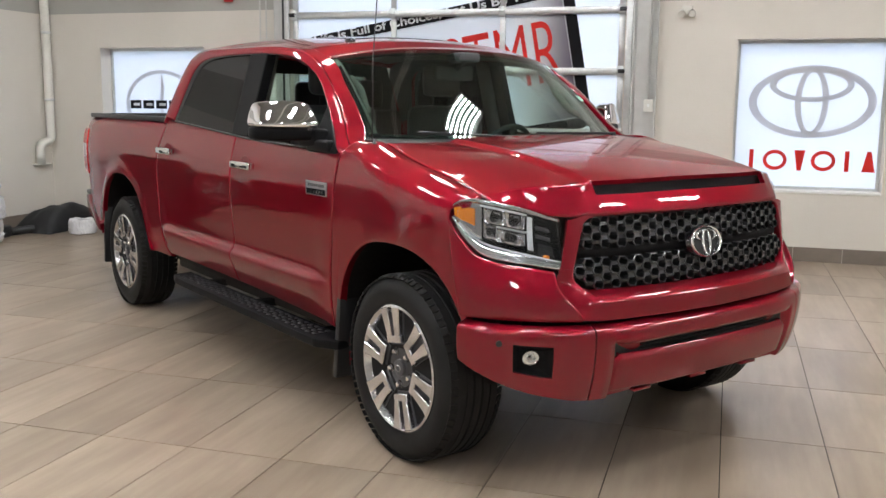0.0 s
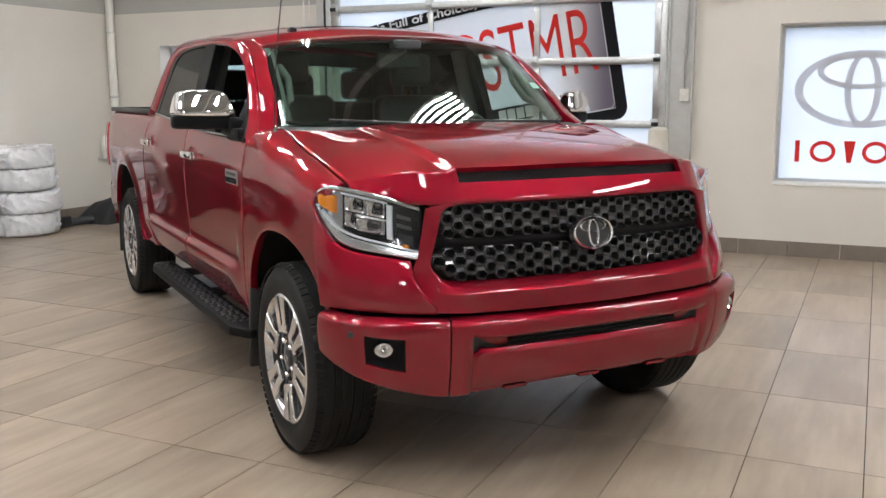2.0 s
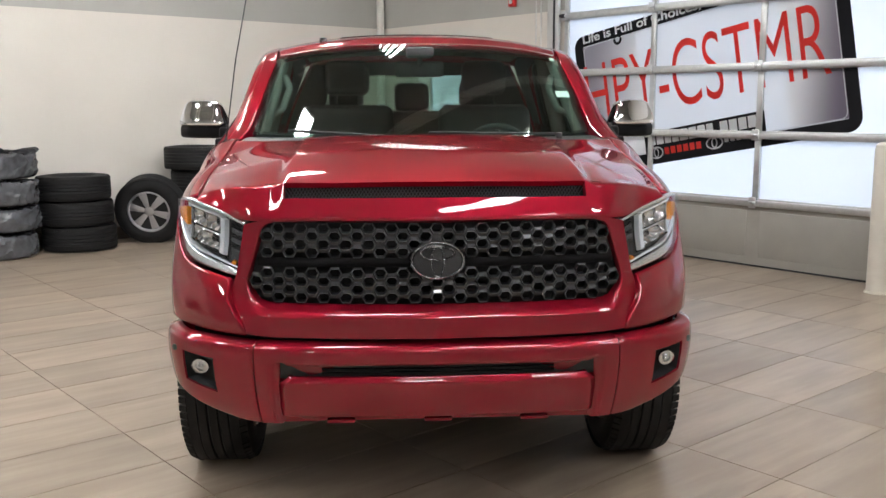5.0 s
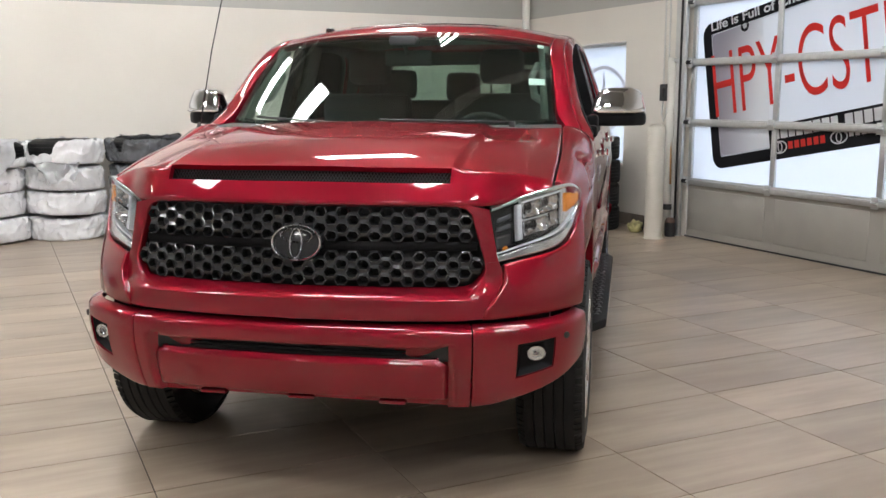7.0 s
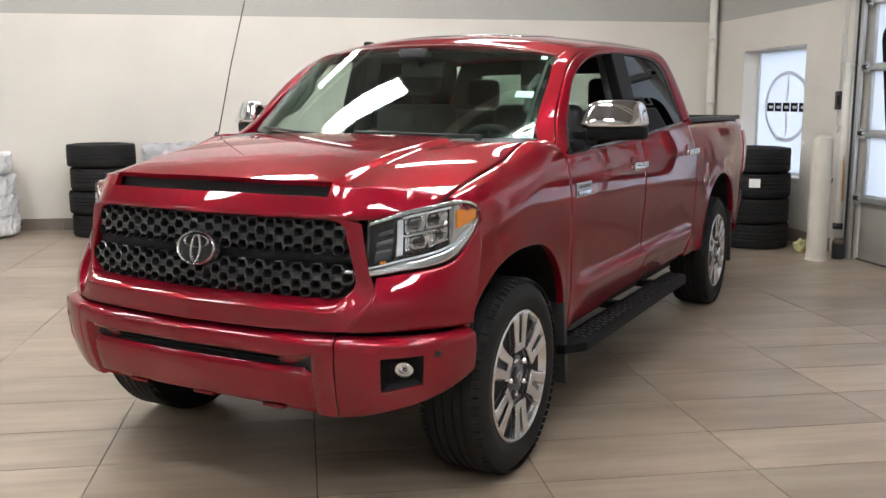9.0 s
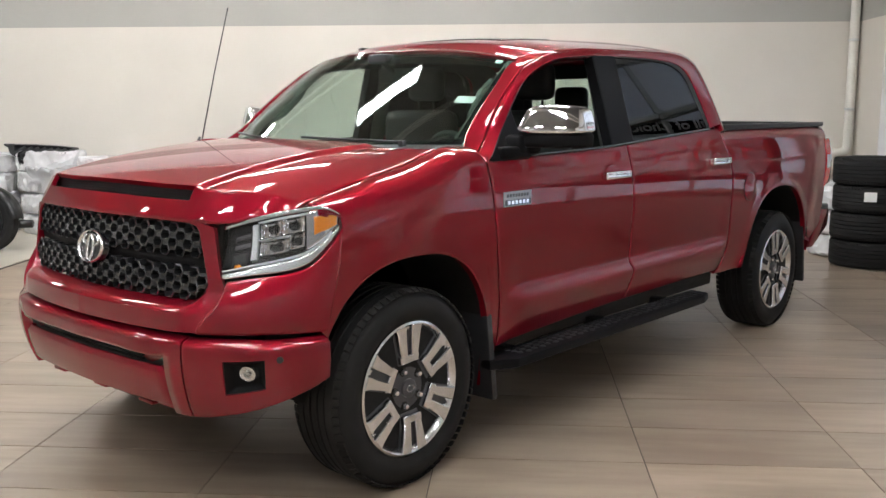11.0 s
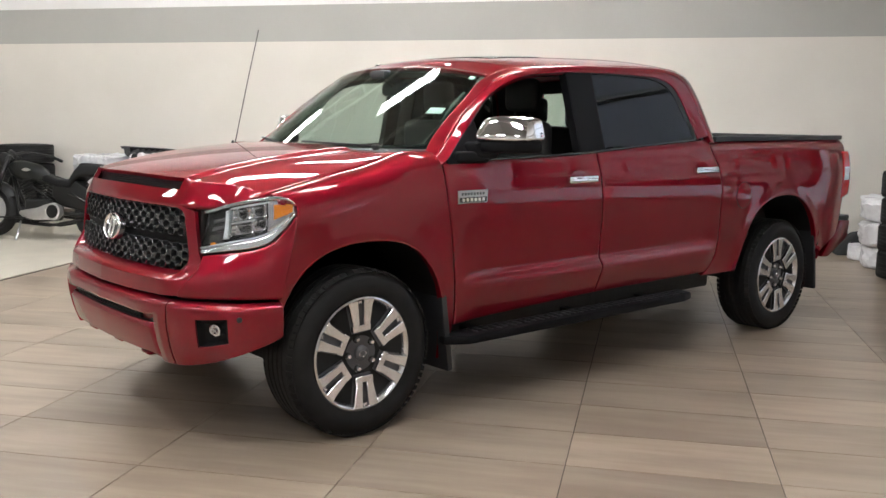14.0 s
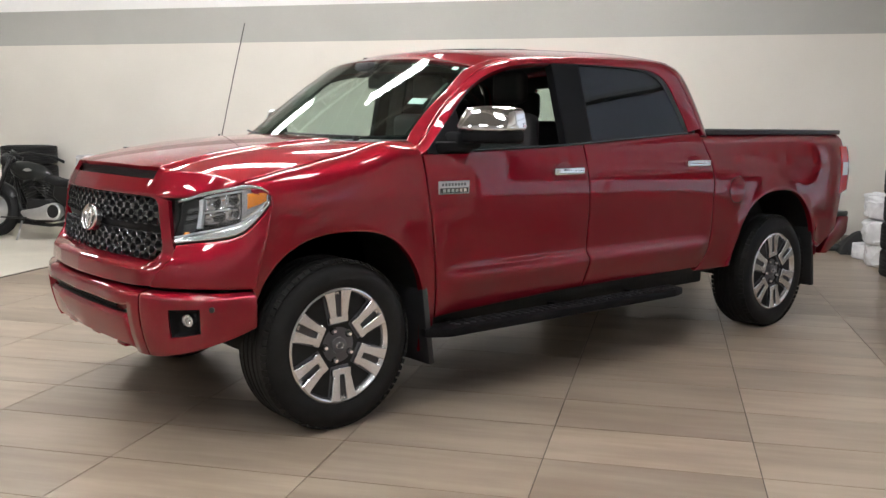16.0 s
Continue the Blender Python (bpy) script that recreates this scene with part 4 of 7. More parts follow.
part("rear_window", shell(lambda u, v: (u * 0.64, lerp(2.868, 2.835, v), lerp(1.40, 1.76, v)), span(-1, 1, 5), span(0, 1, 4), (0, 1, 0), 0.005, 0), WINDSHIELD, truck, "clear rear window")

# lower body, wheel wells and chassis, all dark
part("chassis", join(box(-0.80, 0.80, 0.55, 3.1, 0.36, 0.52, 0.02), box(-0.55, 0.55, -0.30, 4.5, 0.36, 0.50, 0.02), box(-0.9, 0.9, 0.60, 2.86, 0.46, 0.56), box(-0.52, 0.52, -0.6, 0.5, 0.5, 1.08), box(-0.94, 0.94, 2.92, 3.12, 0.5, 1.3), box(-0.93, 0.93, 4.3, 4.56, 0.60, 1.3), box(-0.60, 0.60, 3.1, 4.4, 0.5, 1.05), rod([(-0.8, 0, 0.39), (0.8, 0, 0.39)], 0.06), rod([(-0.8, 3.7, 0.39), (0.8, 3.7, 0.39)], 0.07), rod([(-0.35, 2.6, 0.36), (-0.35, 3.9, 0.42)], 0.09)), UNDER, truck, "dark underbody")


def liner(cy, ry, fn):
    bm = bmesh.new()
    ys = span(cy - ry + 0.002, cy + ry - 0.002, 25)
    lo = [bm.verts.new((0.55, y, fn(y) + 0.012)) for y in ys]
    hi = [bm.verts.new((body_x(y, fn(y)) - 0.03, y, fn(y) + 0.012)) for y in ys]
    for i in range(len(ys) - 1):
        bm.faces.new((lo[i], lo[i + 1], hi[i + 1], hi[i]))
    back = [bm.verts.new((0.55, y, fn(y) + 0.012)) for y in ys]
    base = [bm.verts.new((0.55, y, 0.47)) for y in ys]
    for i in range(len(ys) - 1):
        bm.faces.new((back[i], back[i + 1], base[i + 1], base[i]))
    bmesh.ops.solidify(bm, geom=bm.faces[:], thickness=0.006)
    return smooth(bm)


for s in (1, -1):
    for cy, ry, fn in ((0.03, 0.485, arch_front), (3.70, 0.535, arch_rear)):
        bm = liner(cy, ry, fn)
        part("wheel_well_liner", bm if s > 0 else mirrored(bm), UNDER, truck)
    for y, z0, z1, w in ((0.50, 0.22, 0.62, 0.25), (4.20, 0.235, 0.72, 0.24)):
        bm = box(0.985 - w, 0.985, y - 0.015, y + 0.02, z0, z1, 0.008)
        bm.transform(Matrix.Translation((0, y, z1)) @ Matrix.Rotation(radians(7), 4, "X") @ Matrix.Translation((0, -y, -z1)))
        part("mud_flap", bm if s > 0 else mirrored(bm), BLACK_PLASTIC, truck)

# front mask round the grille
mask_plan = curve([(0, -0.775), (0.3, -0.757), (0.5, -0.729), (0.62, -0.706), (0.66, -0.692), (0.70, -0.668), (0.74, -0.64)])


def face_lean(z):
    """How far the grille face leans: nearly upright, with the chin drawn forward under it."""
    return 0.13 * (z - 0.93) - 0.014 if z > 0.86 else 0.42 * (z - 0.86) - 0.0231


def mask_y(x, z):
    chin = 0.030 * ease((0.828 - z) / 0.043) if z > 0.785 else 0.030 * max((z - 0.70) / 0.085, 0.0)
    return mask_plan(abs(x)) + face_lean(z) - chin * (1 - ease((abs(x) - 0.58) / 0.12))


OPEN = [(0.0, 1.103), (0.25, 1.103), (0.45, 1.102), (0.555, 1.10), (0.585, 1.09), (0.60, 1.07), (0.628, 0.98), (0.650, 0.905), (0.651, 0.885), (0.640, 0.862), (0.612, 0.832), (0.585, 0.823), (0.5, 0.82), (0.25, 0.819), (0.0, 0.819)]
OUTER = [(0.0, 1.117), (0.25, 1.117), (0.45, 1.115), (0.57, 1.11), (0.625, 1.101), (0.668, 1.090), (0.686, 0.99), (0.700, 0.915), (0.712, 0.885), (0.722, 0.845), (0.718, 0.80), (0.665, 0.722), (0.55, 0.717), (0.25, 0.716), (0.0, 0.716)]
N_RING = len(OPEN)


def mask_pt(u, v):
    i = min(int(abs(u)), N_RING - 2)
    k = abs(u) - i
    o = lerp(np.array(OPEN[i]), np.array(OPEN[i + 1]), k)
    p = lerp(np.array(OUTER[i]), np.array(OUTER[i + 1]), k)
    x, z = lerp(o, p, v)
    x = math.copysign(x, u)
    y = mask_y(x, z) + 0.035 * (1 - ease(v / 0.16))
    return (x, y, z)


mask_us = [i + j / 3 for i in range(N_RING - 1) for j in range(3)] + [N_RING - 1]
MV = [0, 0.05, 0.10, 0.16, 0.24, 0.31, 0.33, 0.35, 0.39, 0.45, 0.55, 0.65, 0.75, 0.85, 0.93, 1.0]
left_half = shell(mask_pt, mask_us, MV, (0, -1, 0), 0.025, 0)
mask = part("front_mask", left_half, RED, truck)
part("front_mask", mirrored(shell(mask_pt, mask_us, MV, (0, -1, 0), 0.025, 0)), RED, truck)


# grille with honeycomb
def grille_y(x, z):
    return mask_plan(abs(x)) + 0.13 * (z - 0.93) + 0.011


def inside_open(x, z, pad):
    ax = abs(x)
    if z > 1.10 - pad or z < 0.822 + pad:
        return False
    lim = 0.60 + (1.09 - z) / 0.185 * 0.05 if z > 0.905 else (0.651 if z > 0.88 else 0.651 - (0.88 - z) * 1.1)
    return ax < lim - pad


def honeycomb(bank):
    """One bank of the grille: staggered columns of flat-topped six-sided holes in a plate, and the raised rims round them."""
    bm, rim = bmesh.new(), bmesh.new()
    P, DZ = 0.0785, 0.0275
    cell = [(0.0262, 0), (0.01305, DZ), (-0.01305, DZ), (-0.0262, 0), (-0.01305, -DZ), (0.01305, -DZ)]
    hexa = [(0.0216, 0), (0.0123, 0.0155), (-0.0123, 0.0155), (-0.0216, 0), (-0.0123, -0.0155), (0.0123, -0.0155)]
    z0 = 1.0785 if bank == 0 else 0.9245
    lo, hi = (0.976, 1.100) if bank == 0 else (0.822, 0.946)
    for r in range(4):
        z = z0 - r * DZ
        for k in range(-9, 10):
            x = (k + (0.5 if (r + bank) % 2 else 0.0)) * P
            if not inside_open(x, z, 0.008):
                continue
            profile = ((cell, 1.0, 0.004), (hexa, 1.09, 0.001), (hexa, 1.06, -0.003), (hexa, 1.0, -0.003), (hexa, 0.93, 0.038))
            for k0, out in ((0, bm), (1, rim), (2, rim), (3, bm)):
                pair = []
                for shape, sc, dy in profile[k0 : k0 + 2]:
                    ring = []
                    for px, pz in shape:
                        qx, qz = min(max(x + px * sc, -0.652), 0.652), min(max(z + pz * sc, lo), hi)
                        ring.append(out.verts.new((qx, grille_y(qx, qz) - 0.016 + dy, qz)))
                    pair.append(ring)
                a, b = pair
                for i in range(6):
                    out.faces.new((a[i], a[(i + 1) % 6], b[(i + 1) % 6], b[i]))
    for m in (bm, rim):
        bmesh.ops.remove_doubles(m, verts=m.verts[:], dist=1e-5)
        bmesh.ops.dissolve_degenerate(m, dist=1e-5, edges=m.edges[:])
    return bm, rim


grille = part("grille", shell(lambda u, v: (u * lerp(0.66, 0.62, v), grille_y(u * 0.66, lerp(0.815, 1.108, v)) + 0.032, lerp(0.815, 1.108, v)), span(-1, 1, 21), span(0, 1, 6), (0, -1, 0), 0.02, 0), UNDER, truck, "black grille")
for bank in (0, 1):
    plate_bm, rim_bm = honeycomb(bank)
    part("honeycomb", plate_bm, GRILLE_GREY, grille, "glossy black honeycomb lattice")
    part("honeycomb_rim", rim_bm, GRILLE_RIM, grille, "satin grey raised rims of the honeycomb")
part("grille_bar", shell(lambda u, v: (u * 0.625, grille_y(u * 0.625, 0.957) + 0.006 - 0.004 * math.sin(math.pi * v), lerp(0.945, 0.976, v)), span(-1, 1, 21), span(0, 1, 5), (0, -1, 0), 0.02, 0), SATIN_BLACK, grille)
FACE = lambda x, y, z, tilt=0: Matrix.Translation((x, y, z)) @ Matrix.Rotation(radians(90 - tilt), 4, "X")
badge_m = FACE(0, -0.792, 0.972, 12)
emblem = part("grille_badge", moved(lathe([(0.0001, 0.004), (0.06, 0.004), (0.088, 0.0), (0.096, -0.02)], 48), badge_m @ Matrix.Diagonal((1, 0.70, 1, 1))), GLOSS_BLACK, truck, "oval badge with chrome rings on dark ground")
for rx, ry, w, cx, cy in ((0.094, 0.066, 0.010, 0, 0), (0.062, 0.026, 0.008, 0, 0.025), (0.026, 0.053, 0.008, 0, -0.003)):
    part("chrome_ring", moved(oval_ring(rx, ry, w, 0.012), badge_m @ Matrix.Translation((cx, cy, 0.002))), LAMP_SILVER, emblem)

# headlamps and the corner panels under them
lamp_plan = spline([(0, 0.668, -0.655), (0.12, 0.70, -0.632), (0.3, 0.755, -0.592), (0.5, 0.83, -0.535), (0.7, 0.90, -0.468), (0.86, 0.948, -0.405), (1.0, 0.972, -0.345)])
low_plan = spline([(0, 0.664, -0.775), (0.12, 0.715, -0.745), (0.3, 0.79, -0.69), (0.5, 0.87, -0.61), (0.7, 0.935, -0.525), (0.86, 0.967, -0.467), (1.0, 0.985, -0.425)])
lamp_top = spline([(0, 1.09), (0.15, 1.103), (0.4, 1.133), (0.7, 1.160), (0.9, 1.157), (1.0, 1.128)])
lamp_bot = curve([(0, 0.902), (0.12, 0.905), (0.35, 0.918), (0.6, 0.934), (0.74, 0.954), (0.88, 1.012), (1.0, 1.085)])


def corner_xy(s, z):
    a, b = lamp_plan(s), low_plan(s)
    k = ease((z - 0.715) / 0.36) * 0.85 + 0.15 * (z - 0.715) / 0.36
    return lerp(b, a, min(max(k, -0.1), 1.1))


def lamp_pt(u, v, off=0.0):
    z = lerp(lamp_bot(u), lamp_top(u), v)
    x, y = corner_xy(u, z)
    nx = lerp(0.35, 0.95, u)
    return (x + off * nx, y - off * math.sqrt(max(1 - nx * nx, 0.05)), z)


for s in (1, -1):
    keep = (lambda b: b) if s > 0 else mirrored
    lamp = part("headlamp", keep(shell(lambda u, v: lamp_pt(u, v, -0.05), span(0, 1, 20), span(0, 1, 7), (0.5, -1, 0), 0.02, 0)), GLOSS_BLACK, truck, "headlamp with chrome trim and amber side lens")
    part("lens_cover", keep(shell(lambda u, v: lamp_pt(u, lerp(0.01, 0.99, v), -0.002), span(0.005, 0.995, 24), span(0, 1, 10), (0.5, -1, 0), 0.003, 0)), LAMP_CLEAR, lamp)
    trim = lambda u0, u1, v0, v1, off, n=14: shell(lambda u, v: lamp_pt(u, lerp(v0(u), v1(u), v), off - 0.0), span(u0, u1, n), span(0, 1, 4), (0.5, -1, 0), 0.02, 0.003)
    part("chrome_trim", keep(trim(0.015, 0.995, lambda u: 0.008, lambda u: 0.10 + 0.11 * u, -0.012, 30)), LAMP_SILVER, lamp, "bright silver lower trim")
    part("light_guide", keep(trim(0.06, 0.93, lambda u: 0.125 + 0.10 * u, lambda u: 0.150 + 0.125 * u, -0.016, 24)), LED_GUIDE, lamp)
    part("chrome_trim", keep(trim(0.03, 0.985, lambda u: 0.925, lambda u: 0.992, -0.012, 24)), LAMP_SILVER, lamp, "bright silver upper trim")
    part("light_guide", keep(trim(0.36, 0.74, lambda u: 0.865, lambda u: 0.895, -0.016, 12)), LED_GUIDE, lamp)
    part("chrome_trim", keep(trim(0.73, 0.99, lambda u: 0.26, lambda u: 0.905, -0.022, 12)), CHROME, lamp)
    part("amber_lens", keep(trim(0.785, 0.965, lambda u: lerp(0.47, 0.42, ease((u - 0.8) / 0.15)), lambda u: 0.80, -0.010, 8)), AMBER, lamp)
    part("light_guide", keep(trim(0.315, 0.362, lambda u: 0.27, lambda u: 0.86, -0.014, 5)), LED_GUIDE, lamp, "pale upright running light bar")
    part("light_guide", keep(trim(0.362, 0.60, lambda u: 0.555, lambda u: 0.59, -0.018, 8)), LED_GUIDE, lamp)
    for u0, u1, v0, v1 in ((0.385, 0.535, 0.60, 0.855), (0.545, 0.715, 0.60, 0.855), (0.385, 0.60, 0.31, 0.54), (0.61, 0.715, 0.33, 0.585)):
        def bowl(u, v):
            k = (1 - (2 * u - 1) ** 2) * (1 - (2 * v - 1) ** 2)
            facet = 0.004 * (math.floor(u * 5) % 2) + 0.003 * (math.floor(v * 4) % 2)
            return lamp_pt(lerp(u0, u1, u), lerp(v0, v1, v), -0.020 - 0.034 * k - facet)
        part("reflector_bowl", keep(shell(bowl, span(0, 1, 16), span(0, 1, 13), (0.4, -1, 0), 0.004, 0)), CHROME, lamp)
    for v0 in (0.585, 0.30):
        part("shroud", keep(trim(0.375, 0.725, lambda u: v0, lambda u: v0 + 0.018, -0.012, 8)), GLOSS_BLACK, lamp)
    part("inner_bezel", keep(trim(0.03, 0.30, lambda u: 0.17, lambda u: 0.92, -0.042, 6)), SATIN_BLACK, lamp)
    for v0 in (0.66, 0.50):
        part("marker_reflector", keep(trim(0.13, 0.28, lambda u: v0, lambda u: v0 + 0.07, -0.034, 4)), WHEEL_DARK, lamp)
    part("marker_reflector", keep(trim(0.12, 0.27, lambda u: 0.20, lambda u: 0.40, -0.038, 6)), BLACK_PLASTIC, lamp)
    p = lamp_pt(0.2, 0.18, -0.03)
    part("marker_bulb", keep(moved(lathe([(0.010, -0.01), (0.009, 0.008), (0.001, 0.013)], 12), Matrix.Translation(p) @ Matrix.Rotation(radians(90), 4, "X"))), AMBER, lamp)

    def corner_pt(s_, v):
        u = lerp(lerp(-0.004, 0.166, ease(v / 0.75)), 1.0, s_)
        z = lerp(0.716, lamp_bot(u) - 0.006, v)
        x, y = corner_xy(u, z)
        b = 0.012 * math.sin(math.pi * v)
        return (x + b * u, y - b * (1 - u), z)
    part("corner_panel", keep(shell(corner_pt, span(0, 1, 25), span(0, 1, 12), (0.5, -1, 0), 0.025)), RED, truck)

# front bumper
bump_plan = spline([(0, 0.0, -0.878), (0.2, 0.3, -0.868), (0.38, 0.557, -0.84), (0.42, 0.632, -0.818), (0.52, 0.75, -0.765), (0.64, 0.86, -0.695), (0.76, 0.94, -0.615), (0.88, 0.985, -0.52), (1.0, 1.002, -0.435)])
bump_in = curve([(0.36, 0.075), (0.40, 0.055), (0.46, 0.03), (0.55, 0.008), (0.63, 0.0), (0.675, 0.003), (0.690, 0.012), (0.703, 0.055)])
bump_low = curve([(0, 0.408), (0.36, 0.405), (0.42, 0.40), (0.55, 0.42), (0.7, 0.46), (0.85, 0.505), (1.0, 0.55)])
bump_high = curve([(0, 0.703), (0.5, 0.703), (1.0, 0.704)])


def bump_pt(u, z, recess=0.0):
    au = abs(u)
    x, y = bump_plan(au)
    nx = lerp(0.02, 0.98, ease(au / 1.0) ** 1.3)
    d = bump_in(z) + recess
    return (math.copysign(x - d * nx, u) if u else 0.0, y + d * math.sqrt(1 - nx * nx), z)


def bump_center(u, v):
    z = lerp(bump_low(abs(u)), 0.703, v)
    hole = abs(u) < 0.379 and z < 0.627
    return bump_pt(u, z, 0.045 if hole else 0.0)


CU = sorted({*span(-0.419, 0.419, 41), -0.3792, -0.3788, 0.3792, 0.3788})
CV = sorted({0.0, 0.1, 0.3, 0.5, 0.6, 0.7, 0.736, 0.739, 0.742, 0.745, 0.78, 0.82, 0.86, 0.90, 0.94, 0.97, 1.0})
bumper = part("front_bumper", shell(bump_center, CU, CV, (0, -1, 0), 0.02, 0), RED, truck, "red front bumper with a black lower slot")


def plate_pt(u, v):
    z = lerp(0.432, 0.585, v)
    x = u * lerp(0.555, 0.515 + 0.03 * (1 - v), ease((v - 0.75) / 0.25))
    out = 0.018 * min(ease((1 - abs(u)) / 0.05), ease((1 - v) / 0.16) * 0.9 + 0.1, 1.0)
    y = curve_y(abs(x)) + bump_in(z) + 0.02 - out
    return (x, y, z)


curve_y = curve([(0, -0.878), (0.3, -0.868), (0.557, -0.84), (0.632, -0.818)])
part("bumper_plate", shell(plate_pt, [-1, -0.985, -0.965, -0.95] + span(-0.9, 0.9, 19) + [0.95, 0.965, 0.985, 1], [0, 0.06, 0.3, 0.6, 0.82, 0.88, 0.94, 1], (0, -1, 0), 0.03, 0.003), RED, bumper)
slot = part("bumper_slot", shell(lambda u, v: (u * 0.552, curve_y(abs(u) * 0.552) + 0.042, lerp(0.57, 0.63, v)), span(-1, 1, 15), span(0, 1, 3), (0, -1, 0), 0.01, 0), BLACK_PLASTIC, bumper)
for z in (0.59, 0.603, 0.616):
    part("slat", shell(lambda u, v: (u * 0.40, curve_y(abs(u) * 0.40) + 0.028, z + 0.005 * v), span(-1, 1, 13), span(0, 1, 2), (0, -1, 0), 0.012, 0), SATIN_BLACK, slot)
part("splash_shield", join(box(-0.58, 0.58, -0.74, -0.45, 0.45, 0.66), box(-0.87, 0.87, -0.54, -0.46, 0.55, 0.70), box(-0.76, 0.76, -0.64, -0.54, 0.50, 0.69)), UNDER, truck)
part("valance", join(*[box(x - 0.05, x + 0.05, -0.795, -0.74, 0.400, 0.415, 0.006) for x in (-0.34, 0.0, 0.34)], box(-0.60, 0.60, -0.76, -0.55, 0.40, 0.44)), RED, bumper)
for s in (1, -1):
    keep = (lambda b: b) if s > 0 else mirrored
    F_U, F_V = (0.553, 0.700), (0.293, 0.742)

    def corner_b(u, v):
        return bump_pt(u, lerp(bump_low(u), bump_high(u), v))
    cu = sorted({*span(0.4222, 1.0, 30), F_U[0], F_U[1]})
    cv = sorted({*span(0, 1, 25), F_V[0], F_V[1]})
    corner = part("bumper_corner", keep(shell(corner_b, cu, cv, (0.6, -1, 0), 0.02, 0.002, skip=lambda u, v: F_U[0] < u < F_U[1] and F_V[0] < v < F_V[1])), RED, truck)

    def bezel_pt(u, v):
        edge = min(u, 1 - u, v, 1 - v)
        uu = lerp(F_U[0] - 0.003, F_U[1] + 0.003, u)
        return bump_pt(uu, lerp(bump_low(uu), bump_high(uu), lerp(F_V[0] - 0.01, F_V[1] + 0.01, v)), 0.006 + 0.028 * ease(edge / 0.2))
    bez = part("fog_lamp_bezel", keep(shell(bezel_pt, span(0, 1, 21), span(0, 1, 21), (0.6, -1, 0), 0.02, 0)), SATIN_BLACK, corner)
    p = Vector(bump_pt(0.636, 0.585, 0.030))
    d = Vector((0.30, -0.95, 0))
    fm = Matrix.Translation(p) @ d.to_track_quat("Z", "Y").to_matrix().to_4x4() @ Matrix.Diagonal((1.0, 0.8, 1, 1))
    bowl_bm = lathe([(0.001, -0.006), (0.010, 0.0), (0.012, 0.005), (0.020, 0.004), (0.022, 0.010), (0.031, 0.010), (0.034, 0.014), (0.036, -0.01)], 14)
    for f in bowl_bm.faces:
        f.smooth = False
    part("fog_reflector", keep(moved(bowl_bm, fm)), CHROME, bez, "bright faceted reflector")
    part("fog_lens", keep(moved(lathe([(0.033, 0.012), (0.026, 0.020), (0.013, 0.025), (0.001, 0.026)], 24), fm)), LAMP_CLEAR, bez)
    p = Vector(bump_pt(0.757, 0.640, -0.001))
    part("parking_sensor", keep(moved(lathe([(0.012, -0.004), (0.012, 0.003), (0.001, 0.004)], 16), Matrix.Translation(p) @ Vector((0.6, -0.8, 0)).to_track_quat("Z", "Y").to_matrix().to_4x4())), BLACK_PLASTIC, corner)


# wheels
def tyre_bm(r=0.405, w=0.275, rim=0.268):
    h = w / 2
    prof = [(rim, -h + 0.035), (rim + 0.012, -h + 0.012), (rim + 0.04, -h + 0.002), (rim + 0.07, -h), (r - 0.035, -h + 0.012), (r - 0.012, -h + 0.03)]
    tread = []
    for k in range(5):
        a = -h + 0.036 + k * (w - 0.072) / 5
        b = a + (w - 0.072) / 5
        tread += [(r - 0.009, a), (r - 0.001, a + 0.005), (r, b - 0.006), (r - 0.009, b - 0.001)] if k not in (0, 4) else [(r - (0.004 if k == 0 else 0), a), (r - (0.004 if k == 4 else 0), b - 0.002)]
    prof += tread
    prof += [(q, -z) for q, z in prof[5::-1]]
    return lathe(prof, 72, "x", False)


def tread_blocks(sgn, r=0.405, w=0.275):
    """Shoulder blocks of the tread on one side."""
    bm = bmesh.new()
    for i in range(72):
        a = 2 * math.pi * i / 72
        b = box(-0.016, 0.016, -0.0125, 0.0125, -0.006, 0.0005)
        b.transform(Matrix.Rotation(a, 4, "X") @ Matrix.Translation((sgn * (w / 2 - 0.024), 0, r - 0.006)) @ Matrix.Rotation(radians(24 * sgn), 4, "Y"))
        me = bpy.data.meshes.new("t")
        b.to_mesh(me)
        b.free()
        bm.from_mesh(me)
        bpy.data.meshes.remove(me)
    return bm


def spoke():
    """One forked spoke, pointing along +z, face towards +x."""
    bms = []
    for sg in (1, -1):
        pts = [(sg * 0.011, 0.132), (sg * 0.046, 0.128), (sg * 0.066, 0.235), (sg * 0.078, 0.260), (sg * 0.018, 0.266), (sg * 0.0165, 0.235)]
        bms.append(prism([(a, b) for a, b in (pts if sg > 0 else pts[::-1])], -0.012, 0.012, 0.004, 1))
    bms.append(prism([(-0.050, 0.108), (0.050, 0.108), (0.053, 0.142), (-0.053, 0.142)], -0.012, 0.0115, 0.004, 1))
    bm = join(*bms)
    return moved(bm, Matrix(((0, 0, 1, 0), (1, 0, 0, 0), (0, 1, 0, 0), (0, 0, 0, 1))))


